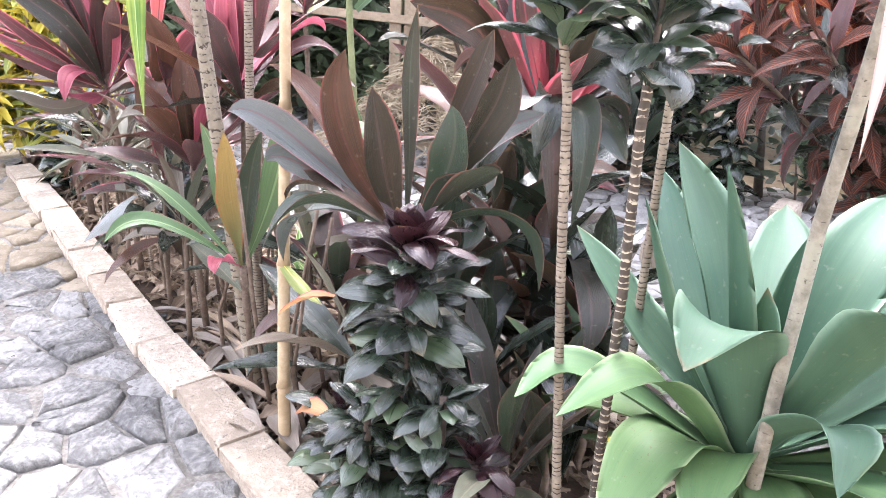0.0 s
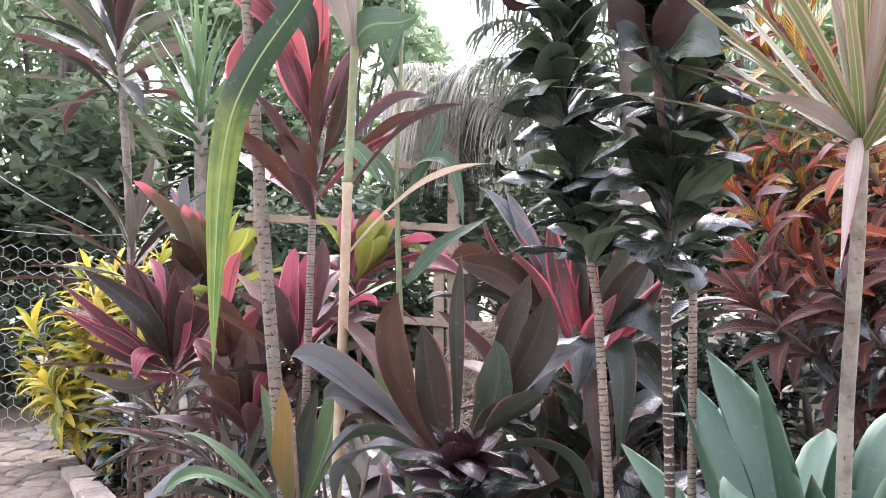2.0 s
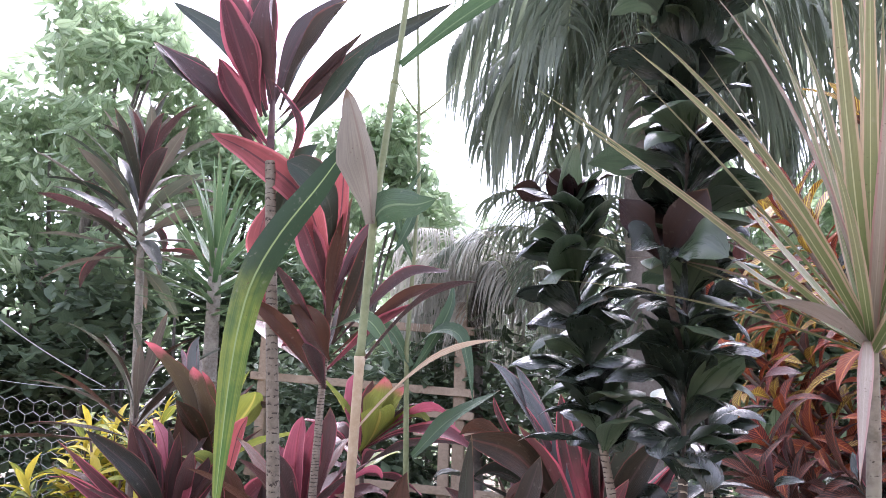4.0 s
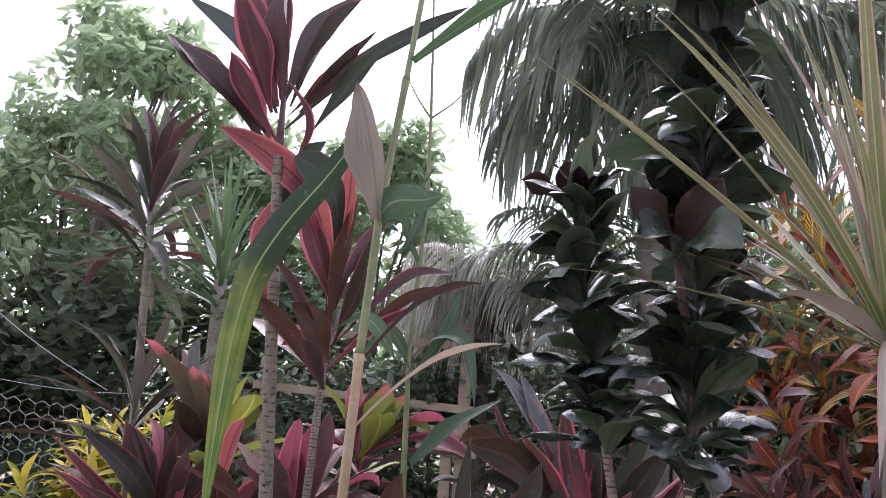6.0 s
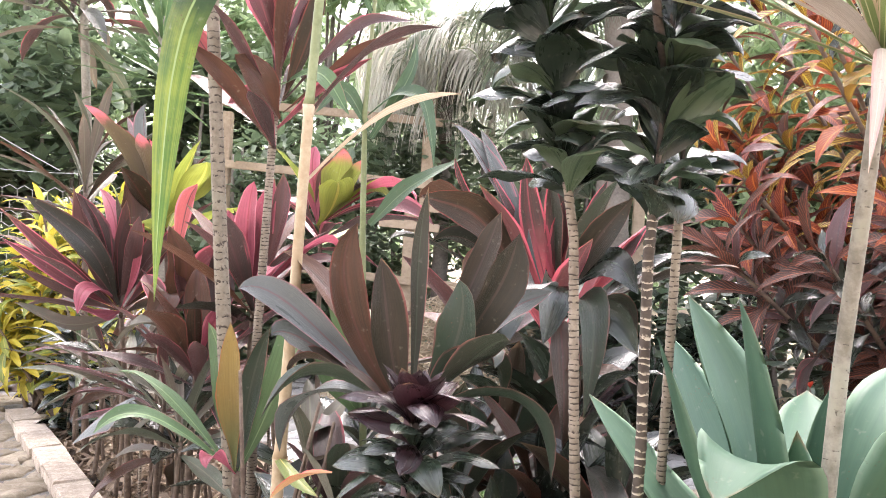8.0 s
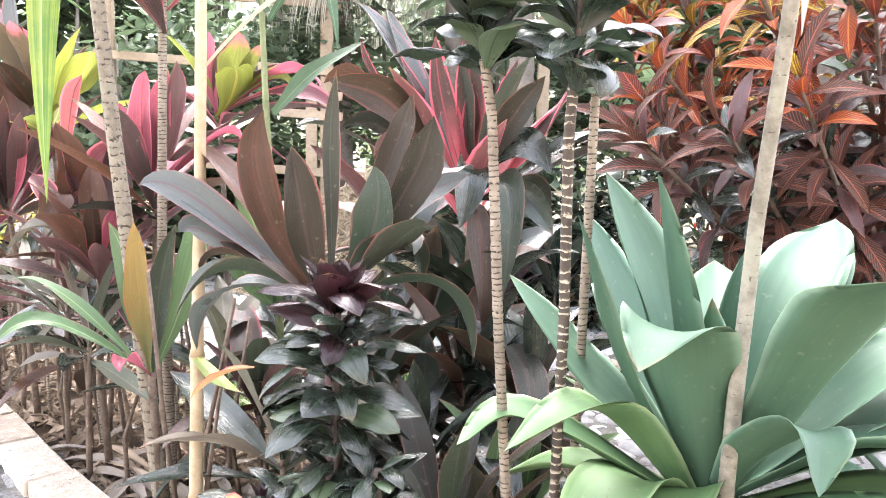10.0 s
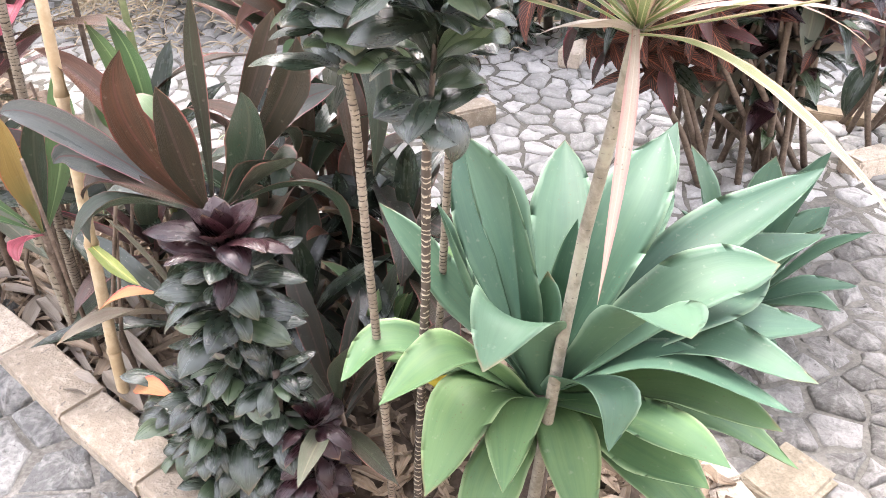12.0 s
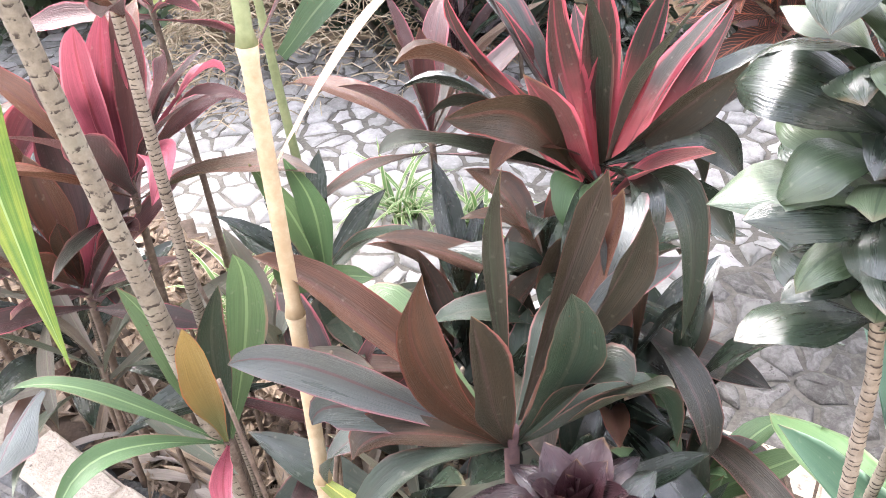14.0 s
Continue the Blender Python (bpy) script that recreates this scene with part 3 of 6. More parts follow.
def paving(name, label, x0, x1, y0, y1, gap, mat, seed, keep, near, lift=0.0, far_mat=None):
    """A paved floor: mortar bed, single stones near the walk, the rest joined."""
    bed = thing(name, ((x0 + x1) / 2, (y0 + y1) / 2, -0.03), label, "paving", kind="structure")
    bm = bmesh.new()
    for i in range(int((x1 - x0) / 0.2)):
        for j in range(int((y1 - y0) / 0.2)):
            x, y = x0 + i * 0.2, y0 + j * 0.2
            if keep((x + 0.1, y + 0.1)):
                bm.faces.new([bm.verts.new((x + a * 0.2, y + b * 0.2, lift - 0.010 + 0.006 * noise.noise((x + a * .2, y + b * .2, 0)))) for a, b in ((0, 0), (1, 0), (1, 1), (0, 1))])
    bmesh.ops.remove_doubles(bm, verts=bm.verts, dist=0.001)
    part("mortar", bm, M_MORTAR if mat is M_STONE else M_MORTAR_PALE, bed)
    rnd = random.Random(seed)
    cells = sorted((((c - Vector(near)).length, k, c, p) for k, (c, p) in enumerate(stone_cells(x0, x1, y0, y1, gap, seed)) if keep(c)), key=lambda e: e[:2])
    V, Fc = [], []
    for k, (_, _, c, poly) in enumerate(cells):
        verts, faces = stone_shape(c, poly, rnd, 0.007 if lift else 0.010)
        if k < 290:
            me = bpy.data.meshes.new("stone")
            me.from_pydata(verts, [], faces)
            me.polygons.foreach_set("use_smooth", [True] * len(me.polygons))
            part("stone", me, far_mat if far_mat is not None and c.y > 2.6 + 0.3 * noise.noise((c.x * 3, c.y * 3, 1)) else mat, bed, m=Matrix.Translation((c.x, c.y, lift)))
        else:
            o = len(V)
            V += [(v[0] + c.x, v[1] + c.y, v[2] + lift) for v in verts]
            Fc += [tuple(i + o for i in f) for f in faces]
    if V:
        me = bpy.data.meshes.new("far_stones")
        me.from_pydata(V, [], Fc)
        me.polygons.foreach_set("use_smooth", [True] * len(me.polygons))
        tagged(part("far_stones", me, far_mat or mat, bed), kind="stuff")




def front_keep(c):
    if inside(c, BED):
        return False
    return inside(c, [*KERB, Vector((-4.6, 4.6)), Vector((-2.6, 1.0)), Vector((-1.5, -0.5)), Vector((0.62, -0.5))])


def back_keep(c):
    if inside(c, BED):
        return False
    return inside(c, [*BACK, Vector((-2.0, 6.4)), Vector((0.3, 5.3)), Vector((1.9, 4.35)), Vector((3.6, 3.6)), Vector((3.4, 0.6))])


def kerb_row():
    """The edging of single worn blocks along the bed."""
    kerb = thing("kerb", (KERB[1].x, KERB[1].y, 0), "weathered sandy-brown block edging of the planting bed", "kerb", kind="structure")
    rnd = random.Random(5)
    shapes = [block_mesh(0.287, 0.122, 0.17, 0.006, 0.003, "brick", k) for k in range(6)]
    for line, off in ((KERB[:-1], 0.0), (BACK[:3], 0.0)):
        for a, b in zip(line, line[1:]):
            d = b - a
            n = max(1, round(d.length / 0.29))
            for i in range(n):
                p = a.lerp(b, (i + 0.5) / n)
                low = 0.0 if line is not BACK[:3] and off == 0.0 and line[0] == KERB[0] else -0.055
                m = pose(p.x + rnd.uniform(-0.004, 0.004), p.y, 0.035 + low + rnd.uniform(-0.005, 0.005), rnd.uniform(-1.5, 1.5), rnd.uniform(-1, 1), math.degrees(math.atan2(d.y, d.x)) + rnd.uniform(-2, 2))
                part("brick", shapes[rnd.randrange(6)], M_KERB, kerb, m=m @ Matrix.Diagonal((d.length / n / 0.288, 1, 1, 1)))
    return kerb


def shading_wall():
    """Unseen plain wall added to close off behind the path and cut frontal light."""
    me = block_mesh(14.0, 0.22, 3.7, 0.01, 0.0, "unseen_wall_south")
    ob = new("unseen_wall_south", me)
    me.materials.append(M_PLASTER)
    ob.matrix_world = pose(-0.5, -2.4, 1.75)
    return tagged(ob, "unseen plain dull plastered wall added behind the path to block light", "wall", kind="structure")


shading_wall()


# ---------------------------------------------------------------- the great agave
def agave(at, heart, label, rows):
    """A rosette of thick lance-shaped leaves. Rows: a point halfway along the leaf, its tip, its width, and whether it is an old green one."""
    root = thing("agave", at, label, "agave", group="agaves")
    heart = Vector(heart)
    part("stem", tube_mesh([Vector(at) - Vector((0, 0, 0.04)), Vector(at).lerp(heart, 0.45), heart - Vector((0, 0, 0.07))], [0.03, 0.032, 0.02], 10), M_BARK_DARK, root)
    rnd = random.Random(41)
    for k, (via, tip, wide, low) in enumerate(rows):
        flat = Vector((tip[0] - heart.x, tip[1] - heart.y, 0))
        base = heart + flat.normalized() * 0.022 + Vector((0, 0, -0.05 if low else -0.025))
        side = flat.cross(Vector((0, 0, 1))) + Vector((rnd.uniform(-1, 1), rnd.uniform(-1, 1), rnd.uniform(-1, 1))) * 0.12 * flat.length
        on_the_way = via if isinstance(via[0], tuple) else (via,)
        me = sheet(thread((base, *on_the_way, tip), 18), wide, side, peak=0.56, foot=0.40, point=1.25, fold=rnd.uniform(0.08, 0.16), wave=0.07, nw=8, thick=0.010, roll=rnd.uniform(-0.25, 0.25), seed=k)
        part("leaf", me, M_AGAVE_LOW if low else M_AGAVE, root)


AGAVE_LEAVES = [
    ((0.468, 1.345, 0.766), (0.398, 1.375, 0.949), 0.135, 0), ((0.478, 1.235, 0.76), (0.438, 1.225, 0.954), 0.105, 0),
    ((0.455, 1.42, 0.70), (0.405, 1.53, 0.865), 0.125, 0), ((0.62, 1.47, 0.67), (0.679, 1.687, 0.765), 0.135, 0),
    ((0.69, 1.346, 0.765), (0.819, 1.506, 0.865), 0.138, 0), ((0.735, 1.42, 0.72), (0.875, 1.585, 0.845), 0.125, 0),
    ((0.86, 1.385, 0.665), (1.165, 1.495, 0.77), 0.130, 0), ((0.63, 1.09, 0.77), (0.625, 0.925, 0.865), 0.150, 0),
    ((0.80, 1.255, 0.685), (0.965, 1.262, 0.715), 0.145, 0), ((0.82, 1.265, 0.635), (1.03, 1.37, 0.60), 0.135, 0),
    ((0.86, 1.34, 0.64), (1.16, 1.42, 0.66), 0.12, 0), ((0.84, 1.25, 0.595), (1.10, 1.27, 0.55), 0.12, 0),
    ((0.79, 1.21, 0.60), (0.955, 1.06, 0.615), 0.125, 0), ((0.72, 1.165, 0.60), (0.90, 1.03, 0.585), 0.105, 0),
    ((0.76, 1.165, 0.525), (0.90, 1.035, 0.535), 0.118, 1), ((0.66, 1.09, 0.545), (0.742, 0.925, 0.595), 0.115, 1),
    ((0.665, 1.10, 0.475), (0.745, 0.965, 0.50), 0.125, 1), (((0.555, 1.14, 0.60), (0.580, 1.03, 0.665)), (0.560, 0.965, 0.615), 0.095, 0),
    ((0.472, 1.16, 0.535), (0.415, 1.01, 0.49), 0.108, 1), ((0.40, 1.185, 0.535), (0.295, 1.06, 0.44), 0.135, 1),
    ((0.365, 1.185, 0.640), (0.227, 1.117, 0.605), 0.120, 1), ((0.275, 1.285, 0.597), (0.170, 1.208, 0.578), 0.085, 1),
    ((0.39, 1.37, 0.63), (0.262, 1.463, 0.774), 0.100, 0), ((0.405, 1.275, 0.69), (0.337, 1.253, 0.895), 0.110, 0),
    ((0.55, 1.115, 0.485), (0.565, 0.985, 0.37), 0.105, 1), (((0.475, 1.185, 0.66), (0.432, 1.115, 0.765)), (0.375, 1.035, 0.735), 0.150, 0),
    ((0.74, 1.46, 0.60), (0.93, 1.64, 0.64), 0.12, 0), ((0.66, 1.50, 0.55), (0.78, 1.72, 0.52), 0.117, 1),
    ((0.44, 1.50, 0.56), (0.42, 1.68, 0.52), 0.115, 1), ((0.80, 1.17, 0.47), (0.98, 1.06, 0.40), 0.12, 1),
    ((0.36, 1.33, 0.50), (0.24, 1.42, 0.44), 0.10, 1), ((0.43, 1.10, 0.44), (0.36, 1.0, 0.33), 0.11, 1), ((0.70, 1.08, 0.41), (0.82, 0.97, 0.32), 0.115, 1),
    ((0.555, 1.25, 0.70), (0.575, 1.265, 0.84), 0.055, 0), ((0.525, 1.215, 0.68), (0.51, 1.195, 0.79), 0.045, 0),
]
agave((0.54, 1.24, 0.06), (0.54, 1.24, 0.525), "large blue-green agave rosette with broad arching leaves", AGAVE_LEAVES)
_far = []
for _k in range(17):
    _a, _r = _k * 2.4, 0.30 + 0.05 * (_k % 3)
    _z = 0.60 - 0.030 * _k
    _reach = 0.55 + 0.03 * _k
    _far.append(((1.28 + 0.6 * _r * math.cos(_a) * _reach, 1.86 + 0.6 * _r * math.sin(_a) * _reach, 0.15 + 0.62 * (_z - 0.14)), (1.28 + _r * math.cos(_a) * _reach, 1.86 + _r * math.sin(_a) * _reach, _z), 0.10, 0))
agave((1.28, 1.86, -0.02), (1.28, 1.86, 0.14), "smaller blue-green agave at the paving's edge", _far)


# ---------------------------------------------------------------- striped dracaena on a bare leaning stem
def leaf_set(length, width, bends, **kw):
    return [sheet(arc(length, a0, a1, kw.get("n", 8), kw.get("power", 1.2)), width, (1, 0, 0), kw.get("peak", 0.45), kw.get("foot", 0.3), kw.get("point", 1.4), kw.get("fold", 0.15),
                  kw.get("wave", 0.0), kw.get("nw", 4), seed=i) for i, (a0, a1) in enumerate(bends)]


def striped_dracaena():
    root = thing("dracaena", (0.512, 1.16, 0.05), "slender dracaena with cream-striped narrow leaves on a bare grey stem", "dracaena")
    line = [(0.512, 1.16, 0.03), (0.522, 1.155, 0.35), (0.531, 1.15, 0.65), (0.540, 1.135, 0.90), (0.544, 1.09, 1.12), (0.54, 1.055, 1.245)]
    part("stem", tube_mesh(line, [0.0135, 0.0115, 0.0105, 0.0098, 0.0092, 0.0085], 12, rings=0.015, ring_gap=0.013), M_BARK, root)
    top = Vector(line[-1])
    axis = (0.05, -0.12, 1)
    shapes = leaf_set(0.54, 0.0165, [(0, -6), (0, -16), (0, 6), (0, -28)], foot=0.75, peak=0.3, point=1.1, fold=0.2, nw=2, n=8)
    rnd = random.Random(2)
    for k in range(46):
        el = 85 - 66 * (k / 46) ** 1.1 + rnd.uniform(-6, 6)
        part("leaf", shapes[k % 4], M_VARIEG if k % 11 else M_VARIEG_PINK, root, m=aim(top + Vector((0, 0, 0.012 - 0.03 * k / 46)), axis, k * GOLDEN, el, rnd.uniform(0.75, 1.1), rnd.uniform(0.9, 1.3)))
    # old pale leaves
    part("leaf", sheet(bow(top + Vector((-0.012, -0.02, 0)), (0.413, 0.747, 1.082), (0.0, -0.012, 0.03), 10), 0.017, (1, -0.35, 0), 0.45, 0.5, 1.1, 0.1, nw=2), M_VARIEG_PINK, root, "pale pink hanging leaf")
    part("leaf", sheet(bow(top + Vector((-0.01, -0.015, -0.005)), (0.377, 0.93, 1.278), (0.0, -0.01, 0.02), 10), 0.022, (0.5, -0.6, 0.5), 0.45, 0.5, 1.1, 0.2, 0.2, 4), M_LITTER_PALE, root, "withered curled leaf")
    for tip, bulge in (((0.26, 1.30, 1.50), (0, 0, 0.03)), ((0.28, 1.22, 1.60), (0, 0, 0.04)), ((0.24, 1.15, 1.38), (0, 0, 0.03)), ((0.95, 0.98, 1.19), (0, 0, 0.05)), ((0.90, 1.10, 1.17), (0, 0, 0.05))):
        part("leaf", sheet(bow(top, tip, bulge, 10), 0.017, (Vector(tip) - top).cross(Vector((0, 0, 1))), 0.3, 0.7, 1.1, 0.15, nw=2), M_VARIEG_PINK, root)


striped_dracaena()


# ---------------------------------------------------------------- dark compact dracaenas
DARK_SHAPES = leaf_set(0.148, 0.067, [(62, -30), (52, -42), (68, -52), (46, -18), (70, -8), (56, -64), (40, -36), (64, -78)], peak=0.58, foot=0.12, point=1.7, fold=-0.12, wave=0.18, nw=8, n=14, power=1.5)
BUSH_SHAPES = leaf_set(0.165, 0.062, [(34, -56), (22, -68), (44, -46), (14, -74), (28, -40), (48, -74), (18, -54), (38, -88)], peak=0.60, foot=0.10, point=1.6, fold=-0.13, wave=0.14, nw=8, n=14, power=1.3)
TOP_SHAPES = leaf_set(0.125, 0.074, [(58, 10), (66, -5), (48, 15)], peak=0.62, foot=0.12, point=2.0, fold=0.12, wave=0.3, nw=8, n=12, power=1.4)
YOUNG_SHAPES = leaf_set(0.11, 0.045, [(20, 5), (10, -15), (25, 20)], peak=0.5, foot=0.4, point=1.5, fold=0.2, nw=4, n=6)


def dark_column(at, line, z_from, n, label, scale=1.0, stem_r=0.012, ringed=True, mid=0.12, taper=0.0, young=9, seed=1, group="compact dark dracaenas", bark=None, tone=None, crown=1.0, broad=1.0):
    """A stem with whorls of curved glossy leaves from the height z_from to its top, and a tuft of young leaves."""
    root = thing("compact_dracaena", at, label, "dracaena", group=group)
    pts = [Vector(p) for p in line]
    if ringed:
        bare = [p for p in pts if p.z < z_from]
        nxt = [q for q in pts if q.z >= z_from][0]
        bare.append(bare[-1].lerp(nxt, min(1.0, (z_from + 0.03 - bare[-1].z) / (nxt.z - bare[-1].z))))
        part("trunk", tube_mesh(bare, [stem_r * (1.25 - 0.25 * i / len(bare)) for i in range(len(bare))], 10, rings=0.11, ring_gap=0.0105, name="trunk"), bark or M_BARK_TAN, root)
    part("stem", tube_mesh(pts, [stem_r * 0.62] * len(pts), 7), M_BARK_DARK, root)
    rnd = random.Random(seed)
    z_top = pts[-1].z

    def along(z):
        for a, b in zip(pts, pts[1:]):
            if a.z <= z <= b.z:
                return a.lerp(b, (z - a.z) / max(b.z - a.z, 1e-6)), (b - a).normalized()
        return pts[-1].copy(), (pts[-1] - pts[-2]).normalized()

    for k in range(n):
        f = k / (n - 1)
        p, ax = along(z_from + (z_top - 0.01 - z_from) * f)
        s = scale * rnd.uniform(0.7, 1.18) * (1 - taper * f)
        el = (0 if ringed else -4) + 20 * f ** 2 + rnd.uniform(-22, 22)
        mat = tone or (M_DARK_MID if rnd.random() < mid else M_DARK)
        if f > 0.94 and ringed:
            mat = M_BROWN_YOUNG
        if f > 0.93 and crown > 1.3:
            mat = M_DARK_YOUNG
        shape = (DARK_SHAPES if ringed else BUSH_SHAPES)[rnd.randrange(8)]
        if ringed and f > 0.94:
            shape = TOP_SHAPES[k % 3]
        part("leaf", shape, mat, root, m=aim(p, ax, k * GOLDEN + rnd.uniform(-0.6, 0.6), el, s, rnd.uniform(0.85, 1.15)) @ Matrix.Rotation(rnd.uniform(-0.5, 0.5), 4, "Y"))
    for k in range(young):
        part("leaf", YOUNG_SHAPES[k % 3], M_DARK_YOUNG, root, m=aim(pts[-1] - Vector((0, 0, 0.01)), (0, 0, 1), k * GOLDEN, 30 + 45 * k / max(young, 1), scale * crown * (0.78 - 0.3 * k / max(young, 1)), broad))
    return root


dark_column((0.255, 1.30, 0.05), [(0.262, 1.29, 0.03), (0.256, 1.28, 0.30), (0.23, 1.29, 0.75), (0.218, 1.30, 1.03), (0.175, 1.31, 1.30), (0.158, 1.32, 1.505)], 1.08, 88,
            "tall dark green dracaena with whorled leaves on a ringed tan stem", seed=11, mid=0.45, young=3, scale=0.92, stem_r=0.0066)
scarred = dark_column((0.315, 1.28, 0.05), [(0.31, 1.28, 0.03), (0.312, 1.27, 0.28), (0.319, 1.24, 0.75), (0.312, 1.20, 1.0), (0.325, 1.17, 1.3), (0.343, 1.16, 1.65), (0.36, 1.16, 2.10)], 1.05, 168,
            "tall dark dracaena with glossy whorled leaves and a scarred stem", seed=12, mid=0.35, scale=0.94, bark=M_BARK_ZEBRA, stem_r=0.0066)
dark_column((0.385, 1.44, 0.05), [(0.35, 1.40, 0.03), (0.372, 1.40, 0.6), (0.378, 1.38, 1.0), (0.38, 1.35, 1.3), (0.385, 1.34, 1.55)], 1.05, 44,
            "dark dracaena with drooping leaves on a pale stem", seed=13, mid=0.2, scale=0.9, bark=M_BARK_TAN, stem_r=0.0062)
dark_column((-0.02, 1.44, 0.05), [(-0.01, 1.44, 0.03), (-0.02, 1.44, 0.3), (-0.025, 1.44, 0.5), (-0.022, 1.435, 0.725)], 0.08, 150,
            "bushy dark green dracaena with a purple young top", seed=14, mid=0.10, scale=0.98, ringed=False, taper=0.10, young=15, crown=1.38, broad=1.4)
dark_column((0.11, 1.31, 0.05), [(0.11, 1.31, 0.03), (0.112, 1.31, 0.2), (0.112, 1.31, 0.38)], 0.08, 46,
            "short dark dracaena with a purple heart", seed=15, scale=0.66, ringed=False, young=14, tone=M_DARK_YOUNG, crown=1.4)
dark_column((-0.09, 1.40, 0.05), [(-0.085, 1.41, 0.03), (-0.09, 1.40, 0.25), (-0.095, 1.395, 0.42)], 0.05, 76,
            "short dark green dracaena at the kerb", seed=26, mid=0.12, scale=0.62, ringed=False, young=0)
dark_column((0.045, 1.36, 0.05), [(0.04, 1.37, 0.03), (0.045, 1.36, 0.25), (0.05, 1.355, 0.48)], 0.05, 84,
            "short dark green dracaena at the kerb", seed=27, mid=0.12, scale=0.65, ringed=False, young=0)
dark_column((-0.16, 1.52, 0.05), [(-0.16, 1.52, 0.03), (-0.165, 1.50, 0.2), (-0.165, 1.49, 0.36)], 0.06, 40,
            "short dark dracaena hidden among leaves", seed=25, mid=0.4, scale=0.7, ringed=False, young=6)
dark_column((0.42, 1.03, 0.05), [(0.42, 1.03, 0.03), (0.41, 1.02, 0.2), (0.405, 1.01, 0.36)], 0.15, 14,
            "small dark purple dracaena shaded by the agave", seed=16, mid=0.1, scale=0.6, ringed=False, young=14)


# ---------------------------------------------------------------- cordylines
def cordyline(at, crown, label, mats, n=14, length=0.42, width=0.085, seed=1, lean=(0, 0, 1), el=(80, 5), droop=35, stem=0.009, stem_mat=None, group="cordylines", rings=False, foot=0.16, spread=0.06, bend=None):
    """A stem with a tuft of broad stalked leaves at its crown."""
    root = thing("cordyline", at, label, "cordyline", group=group)
    rnd = random.Random(seed)
    top = Vector(crown)
    a = Vector(at)
    mid_p = a.lerp(top, 0.5) + (Vector(bend) if bend else Vector((rnd.uniform(-0.02, 0.02), rnd.uniform(-0.02, 0.02), 0)))
    line = [a - Vector((0, 0, 0.03)), a.lerp(mid_p, 0.6), mid_p, mid_p.lerp(top, 0.5), top]
    part("stem", tube_mesh(line, [stem * (1.2 - 0.09 * i) for i in range(5)], 8, rings=0.03 if rings else 0.0, ring_gap=0.017), stem_mat or M_STEM, root)
    shapes = leaf_set(length, width, [(0, -droop), (4, -droop * 0.5), (-4, -droop * 1.5), (6, -droop * 0.2)], peak=0.58, foot=foot, point=1.5, fold=0.2, wave=0.16, nw=4, n=10, power=1.6)
    for k in range(n):
        f = k / max(n - 1, 1)
        e = el[0] + (el[1] - el[0]) * f + rnd.uniform(-8, 8)
        s = rnd.uniform(0.8, 1.12) * (0.75 + 0.25 * min(1, f * 3))
        part("leaf", shapes[rnd.randrange(4)], mats[rnd.randrange(len(mats))], root, m=aim(top - Vector((0, 0, spread * f)), lean, k * GOLDEN + rnd.uniform(-0.35, 0.35), e, s, rnd.uniform(0.8, 1.15)) @ Matrix.Rotation(rnd.uniform(-0.5, 0.5), 4, "Y"))
    return root


def leaves_to(root, base, rows, climb=0.0):
    """Single leaves of a plant: tip, bulge, width, material, and the turn of the blade towards the path, in degrees."""
    rnd = random.Random(len(rows))
    for k, (tip, bulge, wide, mat, *turn) in enumerate(rows):
        foot = Vector(base) + Vector((0, 0, climb * max(0.0, tip[2] - base[2]) * rnd.uniform(0.6, 1.2)))
        d = Vector(tip) - foot
        side = d.cross(Vector((0, 0, 1)) if abs(d.normalized().z) < 0.95 else Vector((0, -1, 0))).normalized()
        a = radians(turn[0] if turn else rnd.uniform(-28, 28))
        side = side * math.cos(a) + d.normalized().cross(side) * math.sin(a)
        L = d.length
        hook = Vector((rnd.uniform(-0.10, 0.10), rnd.uniform(-0.12, 0.05), rnd.uniform(-0.16, 0.0))) * L
        part("leaf", sheet(bow(foot, Vector(tip) - hook * 0.55, bulge, 14), wide, side, rnd.uniform(0.48, 0.62), 0.13, rnd.uniform(1.3, 1.8), rnd.uniform(0.16, 0.36), 0.26, 6, roll=rnd.uniform(-0.55, 0.55), seed=k, hook=hook), mat, root)


def leaves_by(root, rows):
    """Single leaves of a plant, turned towards the path: foot, a point halfway, tip, width and material."""
    rnd = random.Random(len(rows) + 7)
    for k, (foot, via, tip, wide, mat) in enumerate(rows):
        d = (Vector(tip) - Vector(foot)).normalized()
        side = d.cross(Vector((0.1, -1, 0.25))).normalized()
        a = radians(rnd.uniform(-32, 32))
        side = side * math.cos(a) + d.cross(side) * math.sin(a)
        part("leaf", sheet(thread((foot, via, tip), 16), wide, side, rnd.uniform(0.5, 0.62), 0.12, rnd.uniform(1.2, 1.6), rnd.uniform(0.14, 0.32), 0.22, 6, roll=rnd.uniform(-0.5, 0.5), seed=k), mat, root)


